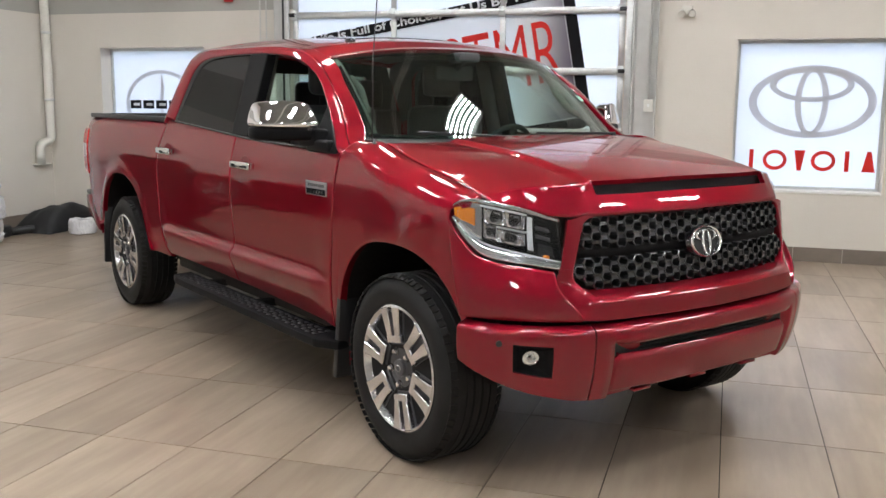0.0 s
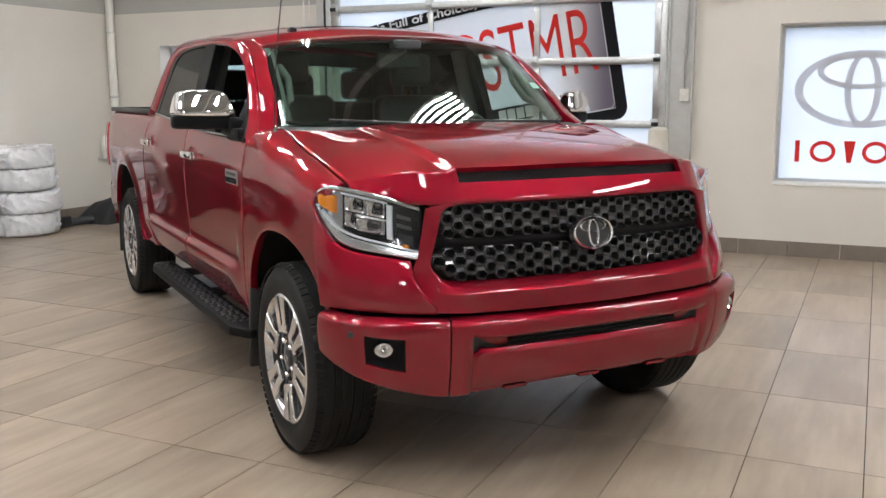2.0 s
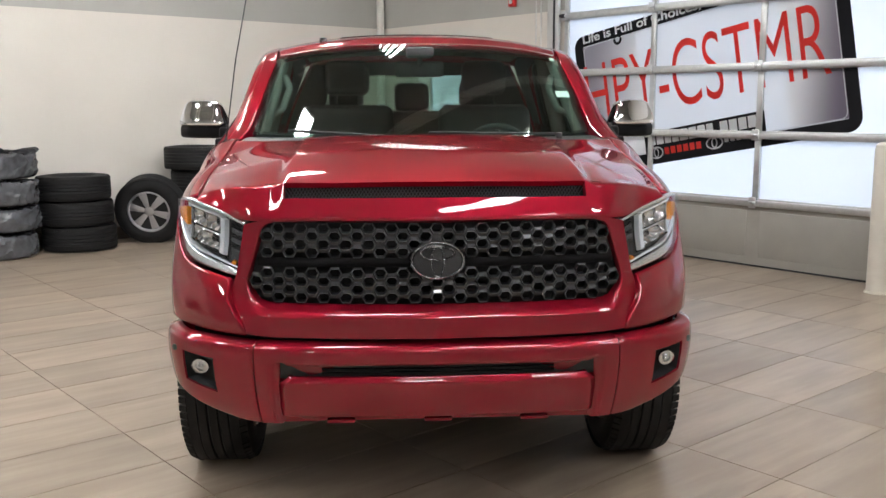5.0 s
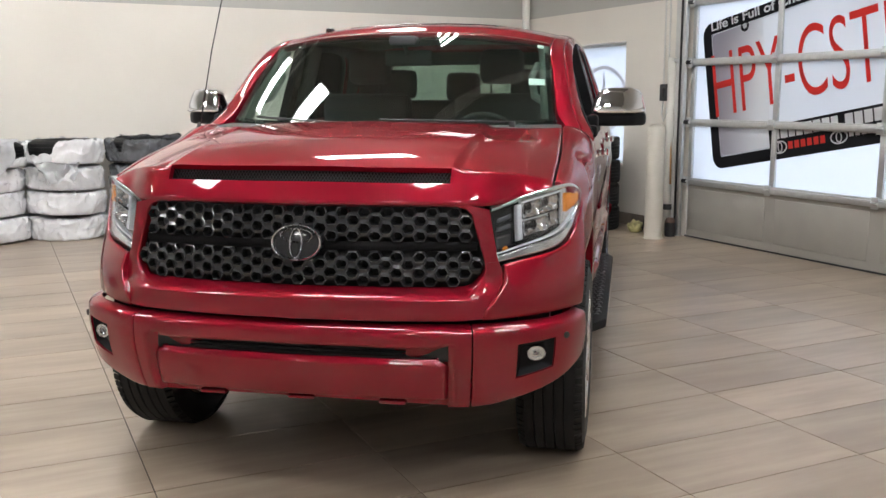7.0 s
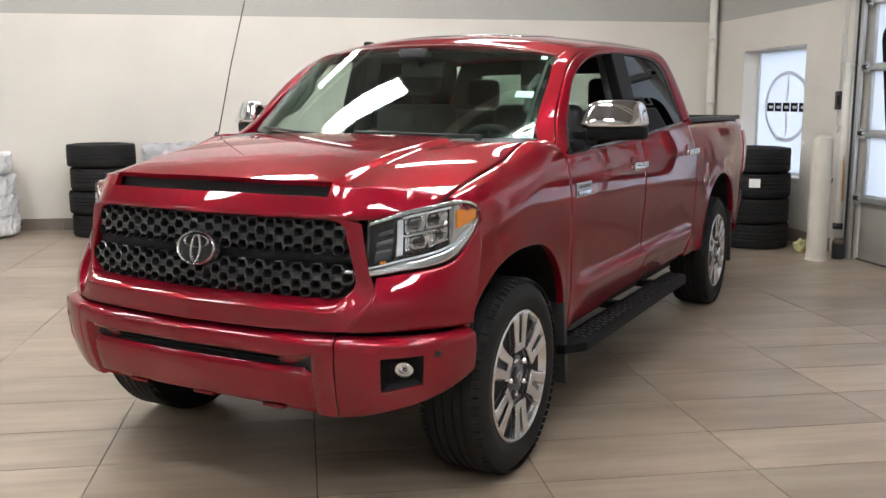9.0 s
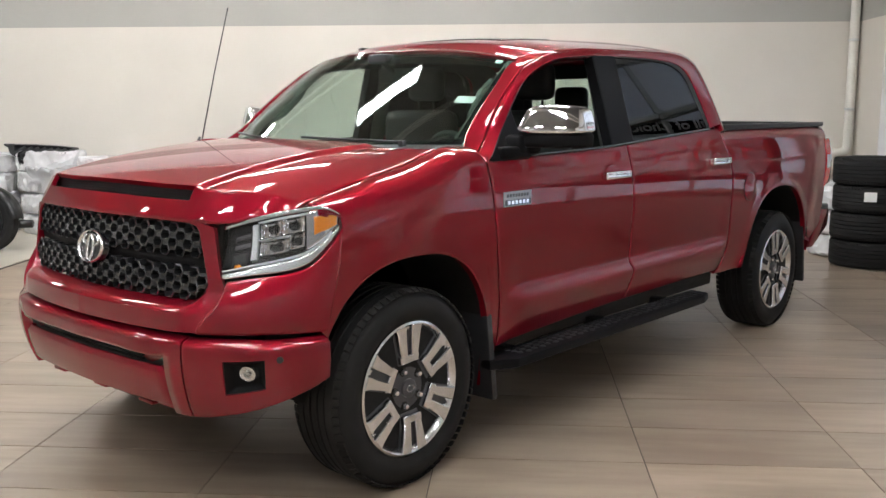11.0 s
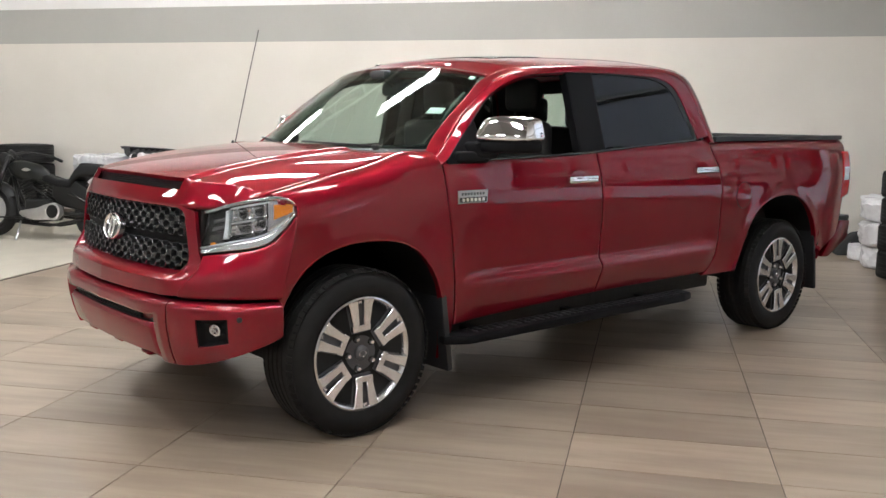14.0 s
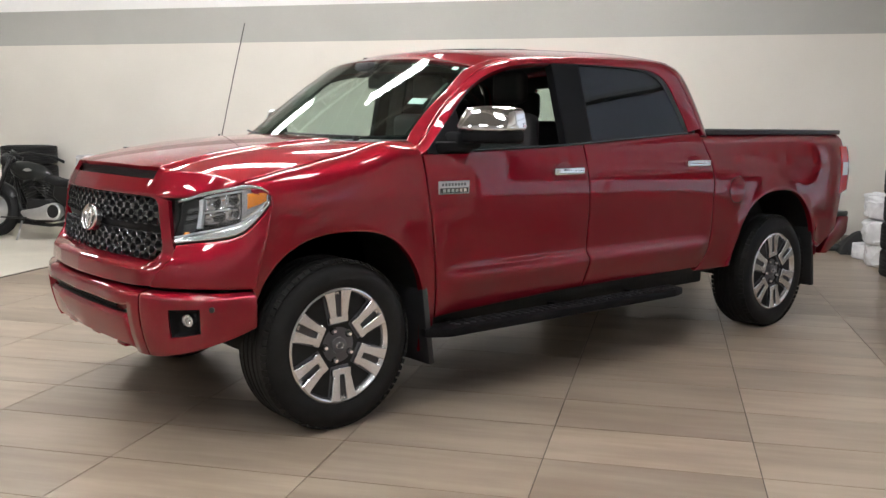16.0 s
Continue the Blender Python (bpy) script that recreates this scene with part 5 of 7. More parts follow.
def wheel(m, parent, angle):
    w = new("wheel")
    w.parent = parent
    w.matrix_local = m
    part("tyre", tyre_bm(), RUBBER, w, "black road tyre")
    for sgn in (1, -1):
        part("shoulder_tread", tread_blocks(sgn), RUBBER_TREAD, w)
    part("rim", lathe([(0.272, 0.118), (0.274, 0.126), (0.266, 0.131), (0.258, 0.126), (0.252, 0.112), (0.243, 0.10), (0.236, -0.10), (0.262, -0.125), (0.272, -0.118)], 64, "x", True), MACHINED, w, "machined silver rim")
    part("barrel", lathe([(0.2425, 0.098), (0.228, 0.05), (0.225, -0.08), (0.20, -0.085), (0.20, 0.03), (0.001, 0.03)], 48, "x"), UNDER, w)
    part("brake_disc", lathe([(0.001, 0.038), (0.17, 0.038), (0.17, 0.05), (0.001, 0.05)], 48, "x"), ALU, w)
    part("hub", lathe([(0.11, 0.05), (0.112, 0.088), (0.10, 0.10), (0.075, 0.104), (0.045, 0.104), (0.001, 0.106)], 40, "x"), WHEEL_DARK, w)
    for i in range(6):
        a = angle + i * 60
        rot = Matrix.Rotation(radians(a), 4, "X")
        part("spoke", moved(spoke(), rot @ Matrix.Translation((0.112, 0, 0)) @ Matrix.Rotation(radians(2), 4, "Y")), MACHINED, w)
        part("spoke_pocket", moved(prism([(-0.075, 0.262), (-0.048, 0.10), (0.048, 0.10), (0.075, 0.262)], -0.03, 0.0), rot @ Matrix(((0, 0, 1, 0.106), (1, 0, 0, 0), (0, 1, 0, 0), (0, 0, 0, 1)))), WHEEL_DARK, w)
        part("slot_clip", moved(prism([(-0.009, 0.240), (-0.004, 0.240), (-0.004, 0.247), (0.004, 0.247), (0.004, 0.240), (0.009, 0.240), (0.010, 0.256), (-0.010, 0.256)], -0.008, 0.008, 0.001, 1), rot @ Matrix(((0, 0, 1, 0.112), (1, 0, 0, 0), (0, 1, 0, 0), (0, 0, 0, 1)))), MACHINED, w)
    for i in range(5):
        a = radians(angle + 36 + i * 72)
        part("lug_nut", moved(lathe([(0.0135, 0), (0.0135, 0.020), (0.009, 0.028), (0.001, 0.029)], 6), Matrix.Translation((0.094, 0.075 * math.cos(a), 0.075 * math.sin(a))) @ Matrix.Rotation(radians(90), 4, "Y")), CHROME, w)
        part("lug_seat", moved(lathe([(0.019, 0.0), (0.019, 0.0105), (0.013, 0.0095)], 14), Matrix.Translation((0.0945, 0.075 * math.cos(a), 0.075 * math.sin(a))) @ Matrix.Rotation(radians(90), 4, "Y")), GLOSS_BLACK, w)
    part("centre_cap", lathe([(0.038, 0.10), (0.038, 0.116), (0.032, 0.12), (0.001, 0.121)], 32, "x"), WHEEL_DARK, w)
    part("cap_ring", moved(oval_ring(0.021, 0.015, 0.004, 0.003, 24), Matrix.Translation((0.1205, 0, 0)) @ Matrix.Rotation(radians(90), 4, "Z") @ Matrix.Rotation(radians(90), 4, "X")), CHROME, w)
    return w


WX = 0.862
for x, y, flip, ang in ((WX, 0, 0, 3), (-WX, 0, 180, 12), (WX, 3.70, 0, 8), (-WX, 3.70, 180, 20)):
    wheel(pose(x, y, 0.403, 0, 0, flip), truck, ang)

# running boards
for s in (1, -1):
    keep = (lambda b: b) if s > 0 else mirrored
    poly = [(0.90, 0.52), (0.99, 0.50), (1.058, 0.62), (1.06, 2.46), (1.03, 2.57), (0.90, 2.60)]
    board = part("running_board", keep(prism(poly, 0.365, 0.412, 0.012, 2)), SATIN_BLACK, truck, "black running board with raised grip studs")
    studs = bmesh.new()
    for i in range(34):
        for j in range(3):
            y, x = 0.70 + i * 0.054, 0.935 + j * 0.036 + (0.01 if i % 2 else 0)
            b = lathe([(0.0145, 0.409), (0.013, 0.415), (0.009, 0.4175), (0.001, 0.418)], 10)
            b.transform(Matrix.Translation((x, y, 0)) @ Matrix.Diagonal((1.0, 1.25, 1, 1)))
            me = bpy.data.meshes.new("t")
            b.to_mesh(me)
            b.free()
            studs.from_mesh(me)
            bpy.data.meshes.remove(me)
    part("grip_studs", keep(studs), BLACK_PLASTIC, board)
    for y in (0.8, 1.6, 2.3):
        part("bracket", keep(box(0.75, 0.93, y - 0.03, y + 0.03, 0.36, 0.40)), UNDER, board)


# mirrors
def mirror_side():
    m = new("side_mirror")
    m.parent = truck
    tagged(m, "chrome-capped side mirror on a black arm")
    arm = join(prism([(0.935, 0.66), (0.99, 0.70), (1.0, 0.86), (0.94, 0.80)], 1.305, 1.395, 0.016, 3), box(0.93, 0.99, 0.58, 0.80, 1.288, 1.345, 0.014, 3))
    part("mirror_arm", arm, SATIN_BLACK, m)
    base = prism([(0.945, 0.72), (1.05, 0.745), (1.16, 0.81), (1.215, 0.885), (1.222, 0.95), (1.18, 0.965), (0.96, 0.86)], 1.338, 1.404, 0.02, 3)
    part("mirror_base", base, SATIN_BLACK, m)
    cap = bmesh.new()
    bmesh.ops.create_cube(cap, size=1)
    bmesh.ops.subdivide_edges(cap, edges=cap.edges[:], cuts=13, use_grid_fill=True)
    for v in cap.verts:
        x, y, z = v.co * 2
        n = (abs(x) ** 7 + abs(y) ** 4 + abs(z) ** 8) ** (1 / 7)
        x, y, z = (c / max(n, 1e-6) * max(abs(x), abs(y), abs(z)) for c in (x, y, z))
        up = (z + 1) / 2
        taper = 1.04 - 0.30 * up ** 1.4
        v.co = (1.085 + 0.130 * x * taper + 0.006 * up, 0.845 + (0.075 * y - 0.028 * (1 - x * x)) * (1 - 0.35 * up ** 1.5) + 0.07 * x + 0.018 * up, 1.457 + 0.060 * z + 0.008 * (1 - x * x) * up)
    part("mirror_cap", smooth(cap, 60), CHROME, m, "chrome mirror cap")
    part("mirror_glass", moved(box(-0.105, 0.105, -0.003, 0.003, 1.385, 1.50, 0.002), Matrix.Translation((1.085, 0.90, 0)) @ Matrix.Rotation(radians(29), 4, "Z")), CHROME, m)
    return m


mir = mirror_side()
other = new("side_mirror")
other.parent = truck
tagged(other, "chrome-capped side mirror on a black arm")
for c in list(mir.children):
    bm = bmesh.new()
    bm.from_mesh(c.data)
    part(c.name.split(".")[0], mirrored(bm), c.data.materials[0], other, c.get("label", ""))

# door handles, badges, fuel door
for s in (1, -1):
    keep = (lambda b: b) if s > 0 else mirrored
    for y, z, d in ((1.49, 1.178, doors_f), (2.69, 1.197, doors_r)):
        own = d[0] if s > 0 else d[1]
        x = body_x(y, z)
        cup = lathe([(0.001, -0.014), (0.05, -0.01), (0.062, 0.0015), (0.066, 0.0)], 24)
        part("handle_cup", keep(moved(cup, Matrix.Translation((x + 0.002, y - 0.02, z)) @ Matrix.Rotation(radians(90), 4, "Y") @ Matrix.Diagonal((0.8, 1.1, 1, 1)))), RED, own)
        part("handle", keep(join(box(x + 0.022, x + 0.042, y - 0.125, y + 0.115, z - 0.02, z + 0.02, 0.009, 3), box(x - 0.005, x + 0.028, y - 0.118, y - 0.08, z - 0.017, z + 0.017, 0.006), box(x - 0.005, x + 0.028, y + 0.06, y + 0.108, z - 0.017, z + 0.017, 0.006))), CHROME, own, "chrome door handle")
    own = doors_f[0] if s > 0 else doors_f[1]
    x = body_x(0.67, 1.117)
    plate = part("badge", keep(moved(prism([(-0.10, -0.032), (0.10, -0.032), (0.102, 0.034), (-0.102, 0.034)], 0, 0.006, 0.002, 1), Matrix.Translation((x - 0.001, 0.67, 1.117)) @ Matrix.Rotation(radians(90), 4, "Z") @ UPRIGHT)), SILVER, own, "small silver model badge with illegible lettering")
    for z0, h, m_ in ((1.133, 0.018, WHEEL_DARK), (1.103, 0.026, GLOSS_BLACK)):
        if m_ is GLOSS_BLACK:
            part("badge_bar", keep(box(x + 0.004, x + 0.0066, 0.578, 0.762, z0 - h / 2, z0 + h / 2)), m_, plate)
            for i in range(6):
                part("badge_mark", keep(box(x + 0.0066, x + 0.0076, 0.595 + i * 0.027, 0.613 + i * 0.027, z0 - 0.008, z0 + 0.008)), CHROME, plate)
        else:
            for i in range(8):
                part("badge_mark", keep(box(x + 0.0046, x + 0.0062, 0.59 + i * 0.0205, 0.603 + i * 0.0205, z0 - 0.007, z0 + 0.007)), m_, plate)
    # tail lamps
    tl = part("tail_lamp", keep(shell(lambda u, v: (lerp(bed_x(4.585, lerp(0.92, 1.285, v)) + 0.006, 0.90, ease(max(u - 0.55, 0) / 0.45)), lerp(4.585, 4.70, min(u / 0.6, 1) ** 0.8) + 0.0 * v, lerp(0.92 + 0.05 * u, 1.285, v)), span(0, 1, 10), span(0, 1, 13), (0.7, 1, 0), 0.03, 0.004)), RED_LENS, truck, "red tail lamp with a clear middle")
    part("reverse_lens", keep(shell(lambda u, v: (bed_x(4.6, 1.1) + 0.012, lerp(4.60, 4.672, u), lerp(1.065, 1.165, v)), span(0, 1, 4), span(0, 1, 4), (1, 0, 0), 0.012, 0.002)), WHITE_LENS, tl)
    # rear bumper end
    rb = part("rear_bumper", keep(moved(prism([(4.40, 0.47), (4.50, 0.46), (4.80, 0.60), (4.82, 0.735), (4.66, 0.745)], 0.62, 0.955, 0.015, 2), Matrix(((0, 0, 1, 0), (1, 0, 0, 0), (0, 1, 0, 0), (0, 0, 0, 1))))), RED, truck)
    part("bumper_step_pad", keep(box(0.64, 0.95, 4.64, 4.815, 0.735, 0.775, 0.012)), BLACK_PLASTIC, rb)
fuel = part("fuel_door", moved(lathe([(0.088, 0.0), (0.088, 0.003), (0.082, 0.0045), (0.001, 0.0045)], 40), Matrix.Translation((body_x(3.17, 1.01) + 0.001, 3.17, 1.012)) @ Matrix.Rotation(radians(90), 4, "Y")), RED, truck, "round fuel filler door")
part("fuel_gap", moved(lathe([(0.0915, 0.0), (0.0915, 0.002), (0.0875, 0.002), (0.0875, 0.0)], 40, close=True), Matrix.Translation((body_x(3.17, 1.01) + 0.001, 3.17, 1.012)) @ Matrix.Rotation(radians(90), 4, "Y")), BLACK_PLASTIC, fuel)
part("tailgate", box(-0.80, 0.80, 4.56, 4.65, 0.70, 1.385, 0.015), RED, truck)
part("rear_bumper_bar", box(-0.62, 0.62, 4.58, 4.82, 0.50, 0.74, 0.03), CHROME, truck)
cover = part("tonneau_cover", box(-0.90, 0.90, 2.92, 4.62, 1.365, 1.402, 0.008), BLACK_PLASTIC, truck, "black folding bed cover")
for i in range(4):
    part("cover_fold", box(-0.88, 0.88, 3.30 + i * 0.36, 3.32 + i * 0.36, 1.401, 1.41, 0.003), UNDER, cover)
for s in (1, -1):
    part("cover_rail", box(s * 0.905 - 0.03, s * 0.905 + 0.03, 2.91, 4.63, 1.375, 1.408, 0.006), BLACK_PLASTIC, cover)

# aerials and wipers
part("antenna", join(rod([(-0.905, 0.315, 1.30), (-0.89, 0.33, 1.36)], [0.014, 0.006], 8), rod([(-0.895, 0.345, 1.34), (-0.85, 0.41, 1.7), (-0.787, 0.467, 2.045)], 0.003, 6)), BLACK_PLASTIC, truck)
part("roof_antenna", join(box(-0.525, -0.485, 1.17, 1.23, 1.80, 1.856, 0.010)), GLOSS_BLACK, truck)
for x0, x1 in ((0.62, 0.02), (-0.05, -0.62)):
    a, b = Vector(ws_pt(x0 / 0.8, 0.0)) + Vector((0, -0.05, 0.006)), Vector(ws_pt(x1 / 0.8, 0.03)) + Vector((0, -0.02, 0.012))
    mid = (a + b) / 2 + Vector((0, -0.02, 0.0))
    part("wiper", join(rod([a, mid, b], 0.006, 6), box(a.x - 0.014, a.x + 0.014, a.y - 0.014, a.y + 0.014, a.z - 0.03, a.z + 0.006, 0.005)), BLACK_PLASTIC, truck)


# cabin
def headrest(x, y, z, w=0.13):
    return join(box(x - w, x + w, y - 0.05, y + 0.05, z, z + 0.20, 0.045, 3), rod([(x - 0.06, y, z - 0.08), (x - 0.06, y, z + 0.03)], 0.007, 6), rod([(x + 0.06, y, z - 0.08), (x + 0.06, y, z + 0.03)], 0.007, 6))


for x in (0.40, -0.40):
    seat = new("front_seat")
    seat.parent = truck
    part("cushion", box(x - 0.27, x + 0.27, 1.05, 1.58, 0.80, 0.98, 0.06, 3), LEATHER, seat)
    back = box(x - 0.27, x + 0.27, 1.50, 1.64, 0.94, 1.50, 0.06, 3)
    part("backrest", back, LEATHER, seat)
    part("headrest", headrest(x, 1.62, 1.555), LEATHER, seat)
bench = new("rear_bench")
bench.parent = truck
part("cushion", box(-0.70, 0.70, 2.05, 2.55, 0.80, 0.98, 0.06, 3), LEATHER, bench)
part("backrest", box(-0.70, 0.70, 2.50, 2.66, 0.94, 1.46, 0.05, 3), LEATHER, bench)
for x in (-0.45, 0, 0.45):
    part("headrest", headrest(x, 2.60, 1.47 if x else 1.45, 0.12), LEATHER, bench)
part("dashboard", join(box(-0.80, 0.80, 0.44, 0.86, 1.0, 1.30, 0.07, 3), box(0.18, 0.62, 0.60, 0.84, 1.22, 1.345, 0.05, 3)), CABIN, truck)
part("cabin_floor", box(-0.86, 0.86, 0.5, 2.8, 0.55, 0.62), CABIN, truck)
part("console", box(-0.15, 0.15, 0.8, 1.6, 0.62, 1.0, 0.04), CABIN, truck)
wheel_m = Matrix.Translation((0.40, 0.98, 1.22)) @ Matrix.Rotation(radians(-66), 4, "X")
ring = [(0.185 * math.cos(2 * math.pi * i / 32), 0.185 * math.sin(2 * math.pi * i / 32), 0) for i in range(33)]
sw = part("steering_wheel", moved(join(rod(ring, 0.016, 8, False), rod([(-0.17, 0, 0), (0.17, 0, 0)], 0.02, 6), rod([(0, 0, 0), (0, -0.17, 0)], 0.018, 6), box(-0.08, 0.08, -0.06, 0.06, -0.03, 0.03, 0.02), rod([(0, 0, 0), (0, 0, -0.3)], 0.035, 8)), wheel_m), CABIN, truck)
part("inside_mirror", join(box(-0.125, 0.125, 0.93, 0.965, 1.64, 1.72, 0.015, 3), rod([(0, 0.92, 1.70), (0, 0.84, 1.745)], 0.012, 6), box(-0.07, 0.07, 0.80, 0.92, 1.735, 1.785, 0.015)), CABIN, truck)
part("headliner", shell(lambda u, v: (u * 0.70, lerp(1.0, 2.72, v), roof_mid(lerp(1.0, 2.72, v)) - 0.06 - 0.05 * abs(u) ** 3), span(-1, 1, 9), span(0, 1, 9), (0, 0, -1), 0.01, 0), CABIN_LIGHT, truck)
for s in (1, -1):
    keep = (lambda b: b) if s > 0 else mirrored
    part("door_card", keep(box(0.85, 0.91, 0.56, 2.76, 0.55, 1.27, 0.02)), CABIN, truck)
    part("pillar_trim", keep(rod([(0.76, 0.56, 1.36), (0.70, 1.02, 1.72)], 0.03, 8)), CABIN_LIGHT, truck)
    part("grab_handle", keep(rod([(0.735, 0.70, 1.45), (0.68, 0.74, 1.48), (0.655, 0.84, 1.58), (0.68, 0.90, 1.64)], 0.018, 8)), CABIN_LIGHT, truck)
    part("pillar_trim", keep(rod([(0.885, 1.65, 1.25), (0.75, 1.65, 1.78)], 0.045, 10)), CABIN_LIGHT, truck)
st = part("windshield_sticker", shell(lambda u, v: tuple(np.array(ws_pt(lerp(0.86, 0.955, u), lerp(0.40, 0.475, v))) + np.array((0, -0.004, 0.003))), span(0, 1, 4), span(0, 1, 3), (0, -1, 1), 0.001, 0), STICKER, windshield, "pale green paper sticker")
part("windshield_sticker", shell(lambda u, v: tuple(np.array(ws_pt(lerp(0.92, 0.96, u), lerp(0.90, 0.945, v))) + np.array((0, -0.004, 0.003))), span(0, 1, 3), span(0, 1, 3), (0, -1, 1), 0.001, 0), STICKER, windshield)


# ---- fittings on the door wall ----
def at_room(x, y, z=0.0, turn=0.0):
    return ROOM @ pose(x, y, z, 0, 0, turn)


def at_long(x, y, z=0.0, turn=0.0):
    """A place by its distance from the long wall."""
    return ROOM @ pose(LONG_X + x, y, z, 0, 0, turn)


def bollard(x, v):
    t = thing("bollard", at_room(x, -v), "cream painted steel bollard beside the garage door", "bollard", "door bollards")
    part("post", lathe([(0.095, 0.0), (0.095, 1.14), (0.088, 1.175), (0.06, 1.2), (0.001, 1.208)], 32), BOLLARD_PAINT, t)
    part("base_ring", lathe([(0.108, 0.0), (0.108, 0.012), (0.097, 0.016)], 32), BOLLARD_PAINT, t)


bollard(3.16, 0.40)
bollard(6.945, 0.35)

col = thing("steel_column", at_room(7.02, -0.01), "grey painted steel post beside the garage door", "column", kind="structure")
part("flange", box(-0.03, 0.16, -0.07, -0.005, 0.0, 4.6, 0.004), STEEL_PAINT, col)
part("web", box(-0.14, -0.03, -0.04, -0.004, 0.0, 4.6, 0.004), STEEL_PAINT, col)
part("edge", box(0.16, 0.175, -0.11, -0.005, 0.0, 4.6, 0.003), STEEL_PAINT, col)
jamb = thing("door_jamb", at_room(3.09, -0.004), "grey painted steel jamb of the garage door", "jamb", kind="structure")
part("plate", box(-0.10, 0.02, -0.05, -0.002, 0, 3.9, 0.004), STEEL_PAINT, jamb)
part("edge", box(0.02, 0.04, -0.09, -0.002, 0, 3.9, 0.003), BLACK_PLASTIC, jamb)
sw = thing("switch_box", at_room(7.13, -0.082, 1.44), "small white wall switch box on a conduit", "switch")
part("box", box(-0.045, 0.045, -0.045, 0.0, 0.0, 0.12, 0.006), PIPE_WHITE, sw)
part("button", box(-0.012, 0.012, -0.05, -0.045, 0.045, 0.075, 0.002), TAG_PAPER, sw)
part("conduit", rod([(0.0, -0.02, 0.12), (0.0, -0.02, 3.0)], 0.012, 8), STEEL_PAINT, sw)
cd = thing("conduit_pipe", at_room(6.955, -0.06, 0.72), "grey electrical conduit down the steel post", "conduit")
part("pipe", rod([(0, 0, 3.8), (0, 0, 0.12), (-0.03, 0.0, 0.05), (-0.06, 0.02, 0.0)], 0.013, 8), STEEL_PAINT, cd)
part("junction", box(-0.05, 0.03, -0.04, 0.04, -0.08, 0.02, 0.01), STEEL_PAINT, cd)
em = thing("emergency_light", at_room(7.46, -0.002, 2.40), "white twin-head emergency light on the wall", "emergency light")
part("plate", box(-0.05, 0.05, -0.03, 0, -0.03, 0.07, 0.008), PIPE_WHITE, em)
for dx in (-0.05, 0.045):
    part("lamp_head", moved(lathe([(0.018, -0.05), (0.03, -0.02), (0.038, 0.02), (0.034, 0.028), (0.001, 0.024)], 20), Matrix.Translation((dx, -0.07, -0.005)) @ Matrix.Rotation(radians(115), 4, "X")), PIPE_WHITE, em)
fs = thing("fire_strobe", at_room(2.41, -0.002, 2.615), "small red fire alarm strobe on the wall", "alarm")
part("box", box(-0.05, 0.05, -0.045, 0, 0, 0.11, 0.008), RED_PLASTIC, fs)
part("lens", box(-0.02, 0.02, -0.065, -0.045, 0.03, 0.085, 0.006), WHITE_LENS, fs)

ch = thing("chain_hoist", at_room(2.825, -0.06), "hanging steel door chain with black keeper", "chain")
for dx in (0.0, 0.075):
    bms = []
    for i in range(120):
        r = oval_ring(0.011, 0.016, 0.005, 0.005, 6, 1.0)
        r.transform(Matrix.Translation((dx, 0, 1.40 + i * 0.021)) @ Matrix.Rotation(radians(90 * (i % 2)), 4, "Z") @ UPRIGHT)
        bms.append(r)
    tagged(part("chain", join(*bms), ALU, ch), kind="stuff")
part("keeper", join(box(-0.03, 0.105, -0.03, 0.03, 1.44, 1.62, 0.008), box(0.02, 0.055, -0.045, -0.03, 1.48, 1.58, 0.004)), BLACK_PLASTIC, ch)
part("chain_tail", rod([(0.0, 0, 1.45), (0.01, -0.02, 1.3), (0.04, -0.02, 1.22), (0.07, -0.01, 1.3), (0.075, 0, 1.45)], 0.007, 6), ALU, ch)
cp = thing("cord_bracket", at_room(3.0, -0.055, 0.55), "orange pull cord hanging from a grey bracket", "cord")
part("bracket", box(-0.06, 0.10, -0.03, 0.03, 1.30, 1.335, 0.004), ALU, cp)
part("cord", rod([(-0.02, -0.02, 1.30), (-0.01, -0.025, 0.8), (0.03, -0.03, 0.0)], 0.010, 6), mat("orange_cord", (0.55, 0.3, 0.12), 0.7), cp)
pipe2 = thing("floor_pipe", at_room(2.975, -0.07), "white painted pipe with a black coupling by the door", "pipe")
part("pipe", rod([(0, 0, 0), (0, 0, 1.9)], 0.045, 14), PIPE_WHITE, pipe2)
part("coupling", rod([(0, 0, 0.27), (0, 0, 0.33)], 0.055, 14), BLACK_PLASTIC, pipe2)
br = thing("rag_bundle", at_room(2.72, -0.30), "yellow and grey cleaning rag on the floor", "rag")
bm = bmesh.new()
bmesh.ops.create_icosphere(bm, subdivisions=3, radius=0.09)
for v in bm.verts:
    v.co = Vector((v.co.x * 1.0, v.co.y * 0.8, max(v.co.z * 0.8 + 0.06, 0.0))) * (1 + 0.35 * noise.noise(v.co * 22))
    v.co.z = max(v.co.z, 0.0)
part("cloth", smooth(bm, 60), mat("rag_cloth", (0.45, 0.42, 0.2), 0.9, vary=0.6, scale=14), br)
st = thing("leaning_stick", at_room(2.66, -0.10), "thin dark grey stick leaning on the wall", "stick")
part("stick", rod([(0.0, -0.06, 0.0), (0.06, 0.085, 0.75)], 0.011, 8), BLACK_PLASTIC, st)
bx = thing("tool_bucket", at_room(3.14, -0.16), "small dark bucket with rags beside the door track", "bucket")
part("shell", lathe([(0.05, 0.0), (0.056, 0.15), (0.06, 0.15), (0.054, 0.0)], 20, close=True), BLACK_PLASTIC, bx)
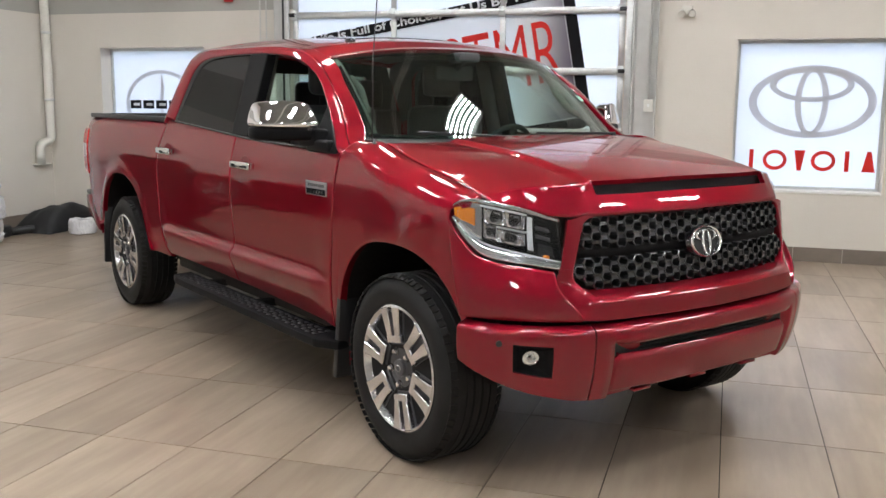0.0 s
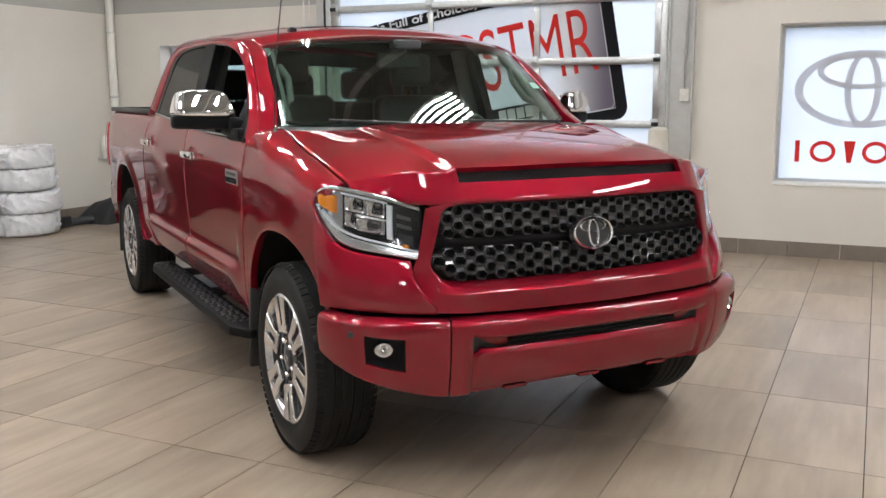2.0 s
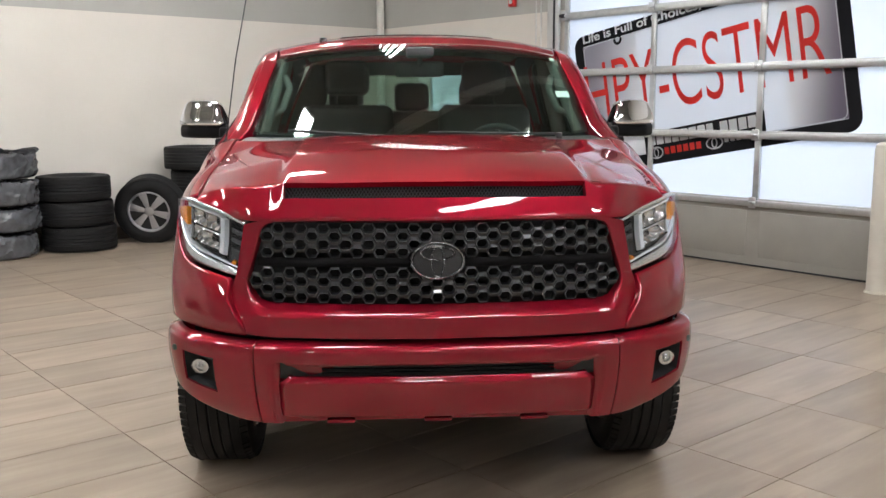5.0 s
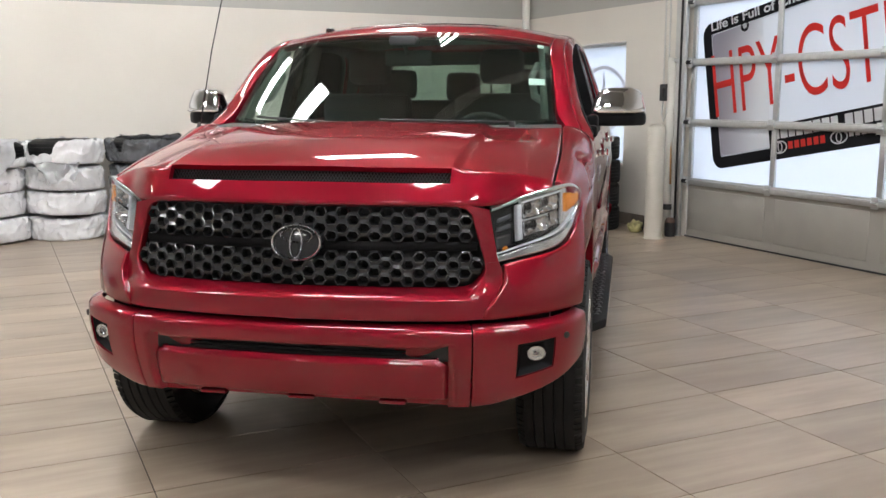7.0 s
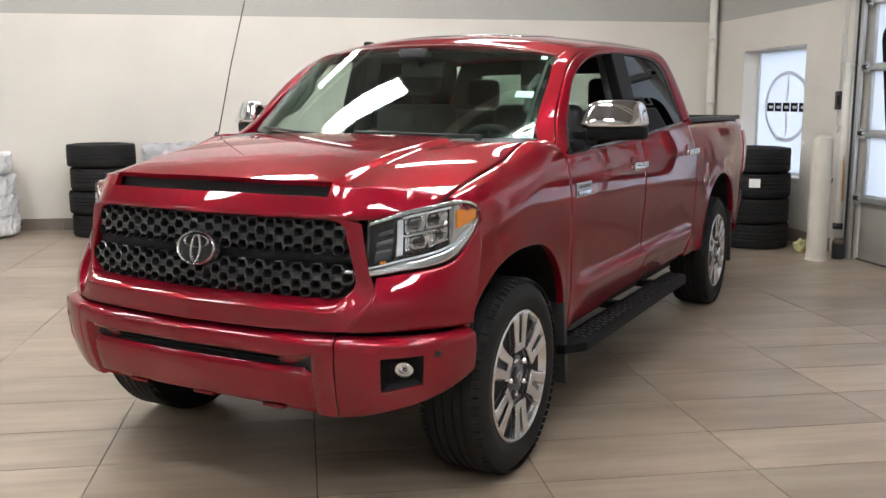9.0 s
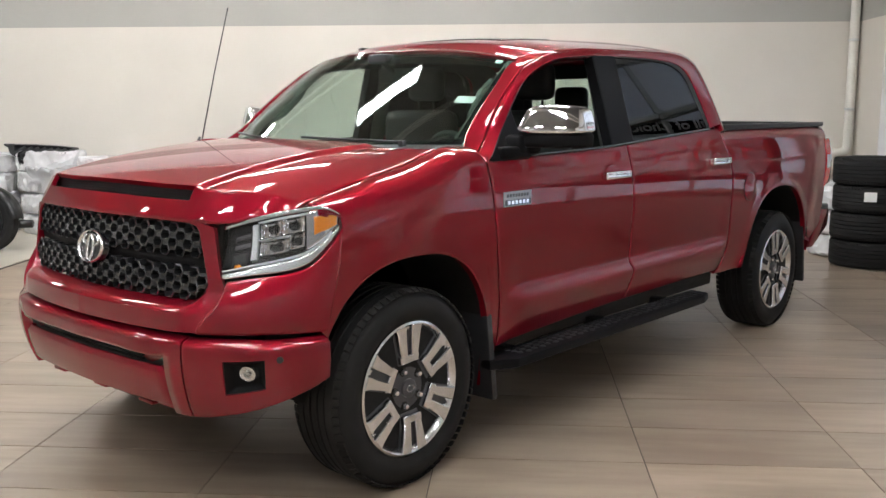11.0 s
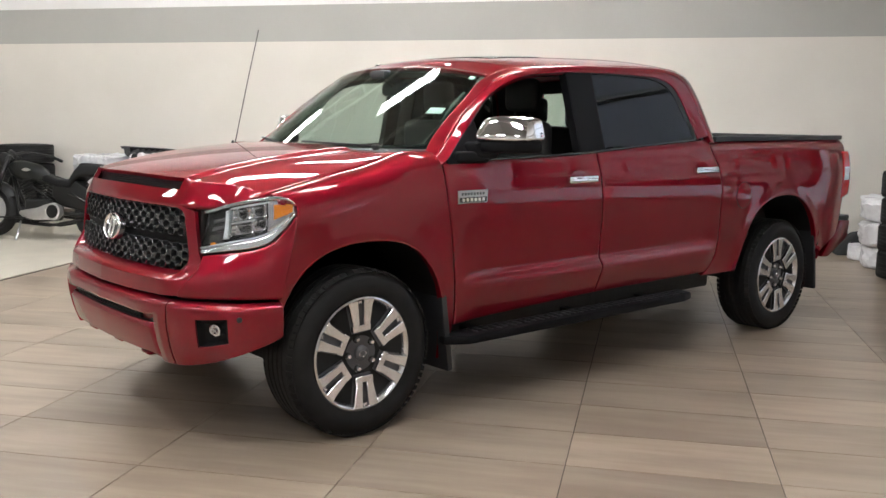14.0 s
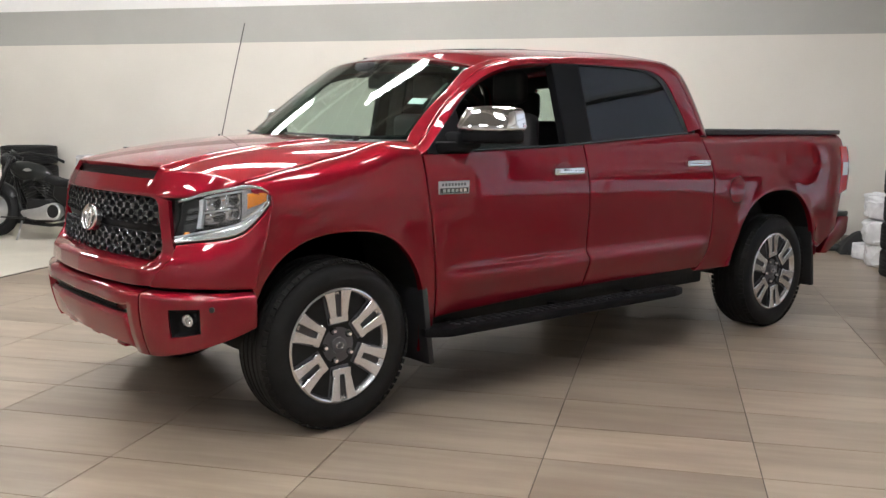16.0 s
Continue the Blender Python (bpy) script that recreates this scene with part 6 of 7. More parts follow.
part("rags", lathe([(0.048, 0.10), (0.056, 0.17), (0.035, 0.20), (0.001, 0.205)], 12), mat("rag_rust", (0.14, 0.09, 0.07), 0.9, vary=0.5, scale=20), bx)

# drain pipe in the corner
dp = thing("drain_pipe", at_room(LONG_X + 0.075, -0.09), "white painted drain pipe with an elbow on the wall", "pipe")
part("downpipe", rod([(0, 0, 5.4), (0, 0, 1.08), (0.0, -0.01, 1.03), (0.0, -0.05, 1.0), (0.0, -0.14, 0.985), (0.0, -0.19, 0.965), (0, -0.205, 0.92), (0, -0.207, 0.72)], 0.052, 16), PIPE_WHITE, dp)
part("bracket", box(-0.07, 0.03, -0.27, -0.06, 0.715, 0.735, 0.004), PIPE_WHITE, dp)
for z in (1.5, 2.3):
    part("clamp", rod([(0, 0, z - 0.015), (0, 0, z + 0.015)], 0.06, 16), ALU, dp)
# baseboards, one tile after another
bb = tagged(new("baseboard"), "dark brown tile baseboard along the walls", "baseboard", kind="structure")
bb.matrix_world = ROOM
bt = box(-0.224, 0.224, -0.009, 0.0, 0.0, 0.142, 0.002, 1)
me_bt = bpy.data.meshes.new("baseboard_tile")
bt.to_mesh(me_bt)
bt.free()
me_bt.materials.append(BASE_TILE)
for a, b in ((0.02, 2.98), (7.22, 14.3)):
    n = int((b - a) / 0.452)
    for i in range(n):
        o = new("baseboard_tile", me_bt)
        o.parent = bb
        o.matrix_local = pose(a + 0.226 + i * 0.452, -0.001, 0)
for i in range(30):
    o = new("baseboard_tile", me_bt)
    o.parent = bb
    o.matrix_local = pose(LONG_X + 0.001, -0.25 - i * 0.452, 0, 0, 0, 90)


# ---- tyre stacks ----
def loose_tyre():
    t = thing("tyre", at_long(0.42, -2.9), "black winter tyre lying in a stack", "tyre", "stacked tyres")
    bm = tyre_bm(0.375, 0.26, 0.225)
    part("carcass", moved(bm, Matrix.Rotation(radians(90), 4, "Y")), RUBBER, t)
    for sgn in (1, -1):
        part("shoulder_tread", moved(tread_blocks(sgn, 0.375, 0.26), Matrix.Rotation(radians(90), 4, "Y")), RUBBER_TREAD, t)
    return t


tyre0 = loose_tyre()
tyre0.matrix_world = at_long(0.42, -2.88, 0.132)
rng = random.Random(4)


def stack_tyres(x, v, n, z0=0.0, step=0.262, first=False, lean=0.02):
    for i in range(n):
        if first and i == 0:
            continue
        copy_thing(tyre0, at_long(x + rng.uniform(-lean, lean), -v + rng.uniform(-lean, lean), z0 + 0.132 + i * step, rng.uniform(0, 360)))


stack_tyres(0.42, 2.88, 3, first=True)
copy_thing(tyre0, at_long(0.43, -2.98, 0.132 + 3 * 0.262, 40))
stack_tyres(0.42, 4.375, 3)
stack_tyres(0.43, 7.57, 4, step=0.262)
stack_tyres(0.42, 11.84, 4, step=0.277)
stack_tyres(2.287, 0.583, 4)
for x, y, z, a in ((0.75, -2.70, 0.735, 45), (2.632, -0.738, 0.69, 66)):
    tg = thing("paper_tag", at_long(x, y, z, a), "white paper tag stuck on a tyre", "tag")
    part("sheet", moved(box(-0.055, 0.055, -0.001, 0.001, -0.045, 0.045), Matrix.Rotation(radians(-6), 4, "X")), TAG_PAPER, tg)


def bag_mesh(seed, r=0.385, h=0.245, rim=None):
    """A tyre wrapped in a loose plastic bag."""
    bm = bmesh.new()
    n, m = 120, 25
    prof = curve([(0, 0.55, 0.0), (0.12, 0.86, 0.02), (0.25, 0.985, 0.14), (0.5, 1.0, 0.5), (0.75, 0.985, 0.86), (0.88, 0.86, 0.98), (1.0, 0.4, 0.95)])
    grid = []
    for i in range(n):
        a = 2 * math.pi * i / n
        col = []
        for j in range(m):
            q, zz = prof(j / (m - 1) * (rim(math.degrees(a)) if rim else 1.0))
            ring = Vector((math.cos(a), math.sin(a), 0))
            slump = noise.noise(ring * 1.6 + Vector((0, 0, zz * 1.0 + seed * 7))) * 0.035
            fold = 1 - 2 * abs(noise.noise(ring * (4.2 + seed % 3) + Vector((0, 0, zz * 1.3 + seed * 3 + 2.0 * math.sin(2 * a + seed)))))
            crease = 1 - 2 * abs(noise.noise(ring * 9.0 + Vector((zz, 0, zz * 2.6 + seed * 5))))
            lean = ring * 3.0 + Vector((0, 0, zz * 1.1 + seed * 11))
            slant = 1 - 2 * abs(noise.noise(Vector((lean.x + 1.5 * zz, lean.y - 1.2 * zz, lean.z))))
            w = slump + 0.040 * (max(fold, 0.0) ** 4 - 0.2) + 0.018 * (max(crease, 0.0) ** 3 - 0.3) + 0.060 * (max(slant, 0.0) ** 5 - 0.2)
            rr = r * q * (1 + w)
            col.append(bm.verts.new((rr * math.cos(a), rr * math.sin(a), h * min(max(zz + 1.2 * w * (zz > 0.1), 0.0), 1.05))))
        grid.append(col)
    for i in range(n):
        a, b = grid[i], grid[(i + 1) % n]
        for j in range(m - 1):
            bm.faces.new((a[j], b[j], b[j + 1], a[j + 1]))
    if not rim:
        bm.faces.new([c[-1] for c in grid])
    bm.faces.new([c[0] for c in grid][::-1])
    bmesh.ops.delete(bm, geom=[v for v in bm.verts if not v.link_faces], context="VERTS")
    return smooth(bm, 50)


DARK_BAG = mat("dark_bag", (0.075, 0.078, 0.085), 0.25, vary=0.3, scale=8, bump=0.5, bscale=28, spec=0.6)
bags = {}
for key, material in (("white", BAG), ("dark", DARK_BAG)):
    bags[key] = []
    for k in range(4 if key == "white" else 3):
        t = thing("bagged_tyre", at_long(0.42, -1.95), "tyre wrapped in a crumpled %s plastic bag" % ("white" if key == "white" else "black"), "bagged tyre", key + " bagged tyres")
        part("bag", bag_mesh(k + (5 if key == "dark" else 0)), material, t)
        bags[key].append((t, [False]))


def put_bag(key, k, x, v, z, turn):
    t, used = bags[key][k % len(bags[key])]
    if not used[0]:
        used[0] = True
        t.matrix_world = at_long(x, -v, z, turn)
        return t
    return copy_thing(t, at_long(x, -v, z, turn) @ pose(0, 0, 0, rng.uniform(-2.5, 2.5), rng.uniform(-2.5, 2.5), 0))


def stack_bags(key, x, v, n, step=0.242, base=0):
    for i in range(n):
        put_bag(key, i + base, x + rng.uniform(-0.02, 0.02), v + rng.uniform(-0.03, 0.03), i * step, rng.uniform(0, 360))


stack_bags("white", 0.43, 1.94, 4)
stack_bags("dark", 0.43, 5.17, 3, 0.262)
stack_bags("white", 0.43, 5.985, 3, 0.262, 1)
stack_bags("white", 0.43, 6.755, 3, 0.255, 2)
stack_bags("white", 0.43, 8.93, 4, 0.232, 1)
stack_bags("white", 0.43, 9.73, 3, 0.25, 3)
stack_bags("white", 0.44, 10.59, 4, 0.242)
stack_bags("white", 1.64, 0.579, 3, 0.25, 2)


def torn_bag(key, x, v, z, turn, a0, a1, seed):
    """The topmost tyre of a stack, its bag slipped open."""
    t = thing("bagged_tyre", at_long(x, -v, z, turn), "tyre showing through a torn open %s plastic bag" % key, "bagged tyre", key + " bagged tyres")
    bm = tyre_bm(0.36, 0.25, 0.225)
    part("tyre", moved(bm, Matrix.Translation((0, 0, 0.13)) @ Matrix.Rotation(radians(90), 4, "Y")), RUBBER, t)
    def rim(a):
        k = min((a - a0) % 360, (a1 - a) % 360) if (a - a0) % 360 < (a1 - a0) else 0.0
        return 0.86 - 0.42 * ease(k / 14) + 0.05 * noise.noise(Vector((a * 0.09, seed, 0)))
    part("bag", bag_mesh(seed, 0.395, 0.26, rim), BAG if key == "white" else DARK_BAG, t)


torn_bag("white", 0.43, 5.985, 0.79, 0, 285, 350, 21)
torn_bag("white", 0.43, 6.735, 0.765, 0, 20, 75, 22)
torn_bag("black", 0.43, 5.17, 0.79, 0, 300, 325, 23)
torn_bag("white", 0.43, 9.73, 0.755, 0, 300, 345, 24)


def drape(name, x, v, z, w, d, h, turn, material, seed, label):
    """A loose crumpled sheet of bag plastic hanging over an edge."""
    t = thing(name, at_long(x, -v, z, turn), label, "plastic sheet")
    bm = bmesh.new()
    g = []
    for i in range(15):
        col = []
        for j in range(12):
            a, b = i / 14 - 0.5, j / 11
            n1 = noise.noise(Vector((a * 5, b * 4, seed))) * 0.05 + (0.5 - abs(noise.noise(Vector((a * 12, b * 4, seed + 3))))) * 0.05
            y = -d * min(b * 2, 1) - n1
            zz = -h * max(b * 2 - 1, 0) * (1 + 0.6 * noise.noise(Vector((a * 4, 0, seed + 9)))) + n1 * 0.8
            edge = 1 - 0.45 * b * b + 0.25 * noise.noise(Vector((a * 3, b * 3, seed + 5)))
            col.append(bm.verts.new((a * w * edge, y, zz + 0.05 * noise.noise(Vector((a * 7, b * 2, seed + 13))) * b)))
        g.append(col)
    for i in range(14):
        for j in range(11):
            bm.faces.new((g[i][j], g[i + 1][j], g[i + 1][j + 1], g[i][j + 1]))
    bmesh.ops.solidify(bm, geom=bm.faces[:], thickness=0.003)
    part("sheet", smooth(bm, 70), material, t)


drape("plastic_wrap", 0.55, 6.755, 1.035, 0.62, 0.27, 0.30, 90, BAG, 2, "loose white bag plastic hanging over stacked tyres")
drape("plastic_wrap", 0.55, 6.075, 0.80, 0.50, 0.27, 0.20, 90, BAG, 5, "loose white bag plastic hanging over stacked tyres")
drape("plastic_wrap", 0.40, 5.12, 1.06, 0.62, 0.30, 0.03, 90, DARK_BAG, 8, "loose black bag plastic over stacked tyres")
drape("plastic_wrap", 0.55, 9.60, 0.80, 0.55, 0.28, 0.22, 90, BAG, 11, "loose white bag plastic hanging over stacked tyres")

# alloy wheel standing against the tyre stack
aw = thing("spare_wheel", at_long(0.52, -3.60, 0.375, -38) @ pose(0, 0, 0, 0, 12, 0), "standing tyre on a silver six-spoke alloy wheel", "wheel")
part("tyre", tyre_bm(0.378, 0.26, 0.225), RUBBER, aw)
for sgn in (1, -1):
    part("shoulder_tread", tread_blocks(sgn, 0.378, 0.26), RUBBER_TREAD, aw)
part("rim", lathe([(0.228, 0.10), (0.230, 0.116), (0.220, 0.12), (0.212, 0.11), (0.205, 0.09), (0.19, -0.1), (0.22, -0.11)], 48, "x", True), SILVER, aw)
part("barrel", lathe([(0.2, 0.09), (0.19, 0.02), (0.001, 0.0)], 40, "x"), WHEEL_DARK, aw)
part("hub", lathe([(0.065, 0.02), (0.07, 0.085), (0.045, 0.10), (0.001, 0.102)], 28, "x"), SILVER, aw)
for i in range(6):
    b = prism([(-0.028, 0.05), (0.028, 0.05), (0.048, 0.208), (-0.048, 0.208)], -0.02, 0.012, 0.008, 2)
    part("spoke", moved(b, Matrix.Rotation(radians(60 * i + 15), 4, "X") @ Matrix(((0, 0, 1, 0.085), (1, 0, 0, 0), (0, 1, 0, 0), (0, 0, 0, 1)))), SILVER, aw)

# black trim panel lying on the bags
gp = thing("trim_panel", at_long(0.50, -9.78, 0.985, 90) @ pose(0, 0, 0, 34, 2, 0) @ Matrix.Diagonal((0.80, 1.0, 1.0, 1)), "black plastic slatted bumper trim lying on bagged tyres", "trim panel")
PANEL = [(-0.68, 0.075), (-0.60, 0.045), (-0.52, -0.06), (-0.40, -0.115), (0.40, -0.115), (0.50, -0.09), (0.53, 0.0), (0.50, 0.085), (0.20, 0.11), (-0.20, 0.118), (-0.46, 0.112), (-0.58, 0.095)]
INNER = [(-0.50, 0.06), (-0.49, 0.04), (-0.45, -0.03), (-0.37, -0.075), (0.38, -0.075), (0.43, -0.06), (0.45, 0.0), (0.43, 0.05), (0.20, 0.07), (-0.20, 0.076), (-0.44, 0.075), (-0.48, 0.07)]
rimb = bmesh.new()
rings = [[rimb.verts.new((x, y, z + 0.10 * max(-x - 0.45, 0) ** 1.0)) for x, y in poly] for poly, z in ((PANEL, 0.0), (PANEL, 0.03), (INNER, 0.045), (INNER, 0.0))]
for a, b in zip(rings, rings[1:] + rings[:1]):
    for i in range(12):
        rimb.faces.new((a[i], a[(i + 1) % 12], b[(i + 1) % 12], b[i]))
bmesh.ops.recalc_face_normals(rimb, faces=rimb.faces[:])
part("frame", smooth(rimb, 30), BLACK_PLASTIC, gp)
part("back_plate", prism(INNER, -0.004, 0.004), SATIN_BLACK, gp)
for i in range(8):
    part("slat", moved(box(-0.03, 0.03, -0.08, 0.075, 0.004, 0.03, 0.004), Matrix.Translation((-0.37 + i * 0.108, 0, 0.0)) @ Matrix.Rotation(radians(-32), 4, "Z") @ Matrix.Rotation(radians(16), 4, "Y")), BLACK_PLASTIC, gp)

# things on the floor in the corner
dk = thing("black_cover", at_long(0.505, -0.577), "folded black cover slumped against the wall", "cover")
bm = bmesh.new()
bmesh.ops.create_grid(bm, x_segments=24, y_segments=20, size=0.5)
for v in bm.verts:
    x, y = v.co.x, v.co.y
    z = 0.27 * max(1 - (2 * abs(y)) ** 3, 0) ** 0.7 * max(1 - abs(2 * x) ** 4, 0) ** 0.5 * (0.75 + 0.5 * (x + 0.5))
    v.co = Vector((x * 0.55, y * 0.95, z + 0.03 * noise.noise(Vector((x * 6, y * 6, 2)))))
    v.co.z = max(v.co.z, 0.0)
bmesh.ops.solidify(bm, geom=bm.faces[:], thickness=0.01)
for v in bm.verts:
    v.co.z = max(v.co.z, 0.001)
part("cloth", smooth(bm, 60), mat("black_cloth", (0.015, 0.015, 0.016), 0.8, bump=0.2), dk)
bar = thing("black_bar", at_long(0.436, -0.36), "long black rubber bumper bar lying along the wall", "bumper bar")
part("bar", rod([(0.28, 0.14, 0.05), (0.25, -0.1, 0.055), (0.12, -0.5, 0.05), (0.0, -1.0, 0.05)], 0.045, 12), BLACK_PLASTIC, bar)
part("end", moved(box(-0.09, 0.09, -0.16, 0.16, 0.0, 0.13, 0.03), Matrix.Translation((0.0, -1.1, 0)) @ Matrix.Rotation(radians(12), 4, "Z")), BLACK_PLASTIC, bar)
wr = thing("white_roll", at_long(0.764, -0.546, 0.07, 30), "crumpled white plastic roll on the floor", "plastic roll")
litter = thing("plastic_bag", at_long(1.06, -0.84, 0.0, 40), "small crumpled white plastic bag lying on the floor", "plastic bag")
part("film", bag_mesh(31, 0.15, 0.17), BAG, litter)
part("roll", rod([(-0.14, 0, 0.03), (-0.05, 0.01, 0.02), (0.05, 0.0, 0.0), (0.13, 0.0, -0.02)], [0.035, 0.05, 0.045, 0.04], 10), BAG, wr)


# ---- motorcycle on the pale floor ----
MOTO_BLACK = mat("motorcycle_black", (0.008, 0.008, 0.008), 0.35, coat=0.25, spec=0.3)
MOTO_GREEN = mat("motorcycle_tank", (0.007, 0.008, 0.007), 0.35, coat=0.2, spec=0.3)
CAST = mat("cast_alloy", (0.6, 0.6, 0.6), 0.3, 0.9, vary=0.06, scale=20)
mo = thing("motorcycle", at_room(1.95, -9.53, 0, -92) @ pose(0, 0, 0, 6, 0, 0), "black cruiser motorcycle with silver engine covers on its stand", "motorcycle")
for nm, x, r, w in (("rear_wheel", 0.13, 0.325, 0.17), ("front_wheel", 1.63, 0.325, 0.13)):
    wh = new(nm)
    wh.parent = mo
    wh.matrix_local = pose(x, 0, r, 0, 0, 90)
    part("tyre", tyre_bm(r, w, 0.205), RUBBER, wh)
    part("rim", lathe([(0.205, w / 2 - 0.03), (0.21, w / 2 - 0.015), (0.19, w / 2 - 0.03), (0.185, -w / 2 + 0.03), (0.21, -w / 2 + 0.015)], 40, "x", True), MOTO_BLACK, wh)
    part("disc", lathe([(0.001, -0.03), (0.19, -0.03), (0.19, 0.03), (0.05, 0.05), (0.001, 0.07)], 32, "x"), CAST, wh)


def fender(x, r, a0, a1, w):
    def fn(u, v):
        a = radians(lerp(a0, a1, u))
        k = (v - 0.5) * 2
        rr = r - 0.06 * abs(k) ** 3
        return (x + rr * math.cos(a), k * w / 2, 0.325 + rr * math.sin(a))
    return shell(fn, span(0, 1, 22), span(0, 1, 9), (0, 0, 1), 0.006, 0)


part("rear_fender", fender(0.13, 0.385, 20, 175, 0.2), MOTO_BLACK, mo)
part("front_fender", fender(1.63, 0.37, 20, 150, 0.16), MOTO_BLACK, mo)
tank = bmesh.new()
bmesh.ops.create_uvsphere(tank, u_segments=28, v_segments=16, radius=1)
for v in tank.verts:
    x, y, z = v.co
    v.co = (1.13 + 0.30 * x, 0.135 * y * (0.75 + 0.25 * x), 0.82 + 0.115 * z + 0.05 * x - (0.03 if z < 0 else 0))
part("fuel_tank", smooth(tank, 60), MOTO_GREEN, mo, "dark glossy fuel tank with a pale wing mark")
part("tank_mark", join(moved(prism([(-0.07, 0.0), (-0.02, 0.022), (0.02, 0.022), (0.07, 0.0), (0.02, -0.018), (-0.02, -0.018)], 0, 0.004), Matrix.Translation((1.08, 0.134, 0.83)) @ Matrix.Rotation(radians(86), 4, "X") @ Matrix.Rotation(radians(180), 4, "Y"))), CAST, mo)
seat = bmesh.new()
bmesh.ops.create_cube(seat, size=1)
bmesh.ops.subdivide_edges(seat, edges=seat.edges[:], cuts=9, use_grid_fill=True)
for v in seat.verts:
    x, y, z = v.co * 2
    n = max((abs(x) ** 5 + abs(y) ** 4 + abs(z) ** 4) ** 0.22, 0.6)
    x, y, z = x / n, y / n, z / n
    top = 0.735 + 0.20 * ease((-x - 0.02) / 0.28) + 0.05 * ease((x - 0.35) / 0.5)
    thick = 0.055 + 0.03 * ease((-x - 0.02) / 0.28)
    v.co = (0.48 + 0.44 * x, 0.15 * y * (1 - 0.35 * ease(x)), top - thick * (1 - z))
part("seat", smooth(seat, 60), mat("seat_vinyl", (0.008, 0.008, 0.009), 0.55, bump=0.15, bscale=220, spec=0.25), mo)
part("engine", join(box(0.72, 1.10, -0.14, 0.14, 0.22, 0.48, 0.04, 3), moved(box(-0.08, 0.08, -0.08, 0.08, 0, 0.30, 0.02), Matrix.Translation((0.80, 0, 0.45)) @ Matrix.Rotation(radians(-22), 4, "Y")), moved(box(-0.08, 0.08, -0.08, 0.08, 0, 0.30, 0.02), Matrix.Translation((1.02, 0, 0.45)) @ Matrix.Rotation(radians(22), 4, "Y"))), MOTO_BLACK, mo)
for k in range(7):
    for sx, a in ((0.80, -22), (1.02, 22)):
        part("cooling_fin", moved(box(-0.1, 0.1, -0.1, 0.1, 0.02 + k * 0.036, 0.028 + k * 0.036, 0.002), Matrix.Translation((sx, 0, 0.47)) @ Matrix.Rotation(radians(a), 4, "Y")), MOTO_BLACK, mo)
part("primary_cover", join(moved(prism([(-0.02, 0.235), (0.30, 0.225), (0.46, 0.25), (0.52, 0.30), (0.50, 0.335), (0.40, 0.35), (0.26, 0.375), (0.14, 0.42), (0.02, 0.445), (-0.07, 0.40), (-0.09, 0.31)], 0.0, 0.06, 0.018, 3), Matrix.Translation((0.60, 0.21, 0.0)) @ UPRIGHT)), CAST, mo, "polished silver primary cover")
part("clutch_ring", moved(lathe([(0.105, 0.0), (0.105, 0.035), (0.085, 0.045), (0.08, 0.04)], 32), Matrix.Translation((0.62, 0.20, 0.335)) @ Matrix.Rotation(radians(-90), 4, "X")), CAST, mo)
part("clutch_disc", moved(lathe([(0.08, 0.02), (0.08, 0.042), (0.001, 0.046)], 32), Matrix.Translation((0.62, 0.20, 0.335)) @ Matrix.Rotation(radians(-90), 4, "X")), MOTO_BLACK, mo)
part("frame_tube", join(rod([(0.05, 0.1, 0.36), (0.45, 0.1, 0.55), (0.9, 0.05, 0.68), (1.36, 0, 0.82)], 0.02, 8), rod([(0.3, 0.09, 0.25), (0.75, 0.1, 0.16), (1.15, 0.1, 0.18), (1.38, 0, 0.78)], 0.018, 8), rod([(0.3, -0.09, 0.25), (0.75, -0.1, 0.16), (1.15, -0.1, 0.18), (1.38, 0, 0.78)], 0.018, 8)), MOTO_BLACK, mo)
for y in (0.09, -0.09):
    part("fork_tube", rod([(1.63, y, 0.325), (1.36, y, 1.0)], 0.027, 12), MOTO_BLACK, mo)
part("headlamp", moved(lathe([(0.02, -0.1), (0.07, -0.06), (0.095, 0.02), (0.09, 0.04), (0.001, 0.05)], 28), Matrix.Translation((1.48, 0, 0.95)) @ Matrix.Rotation(radians(90), 4, "Y")), MOTO_BLACK, mo)
part("handlebar", rod([(1.0, 0.40, 0.98), (1.12, 0.36, 1.03), (1.30, 0.14, 1.06), (1.34, 0, 1.03), (1.30, -0.14, 1.06), (1.12, -0.36, 1.03), (1.0, -0.40, 0.98)], 0.0145, 10), MOTO_BLACK, mo)
for y in (0.40, -0.40):
    part("grip", rod([(0.97, y, 0.965), (1.10, y * 0.92, 1.02)], 0.02, 10), RUBBER, mo)
    part("lever", rod([(1.18, y * 0.82, 1.04), (1.10, y * 1.0, 1.02), (1.0, y * 1.12, 0.98)], 0.006, 6), MOTO_BLACK, mo)
part("exhaust_pipe", rod([(0.95, -0.16, 0.5), (0.9, -0.2, 0.3), (0.5, -0.2, 0.27), (-0.25, -0.2, 0.3)], 0.045, 12), MOTO_BLACK, mo)
part("side_cover", moved(prism([(0.22, 0.34), (0.60, 0.40), (0.74, 0.52), (0.72, 0.68), (0.40, 0.72), (0.22, 0.62)], 0.0, 0.22, 0.03, 3), Matrix.Translation((0.0, 0.11, 0.0)) @ UPRIGHT), MOTO_BLACK, mo)
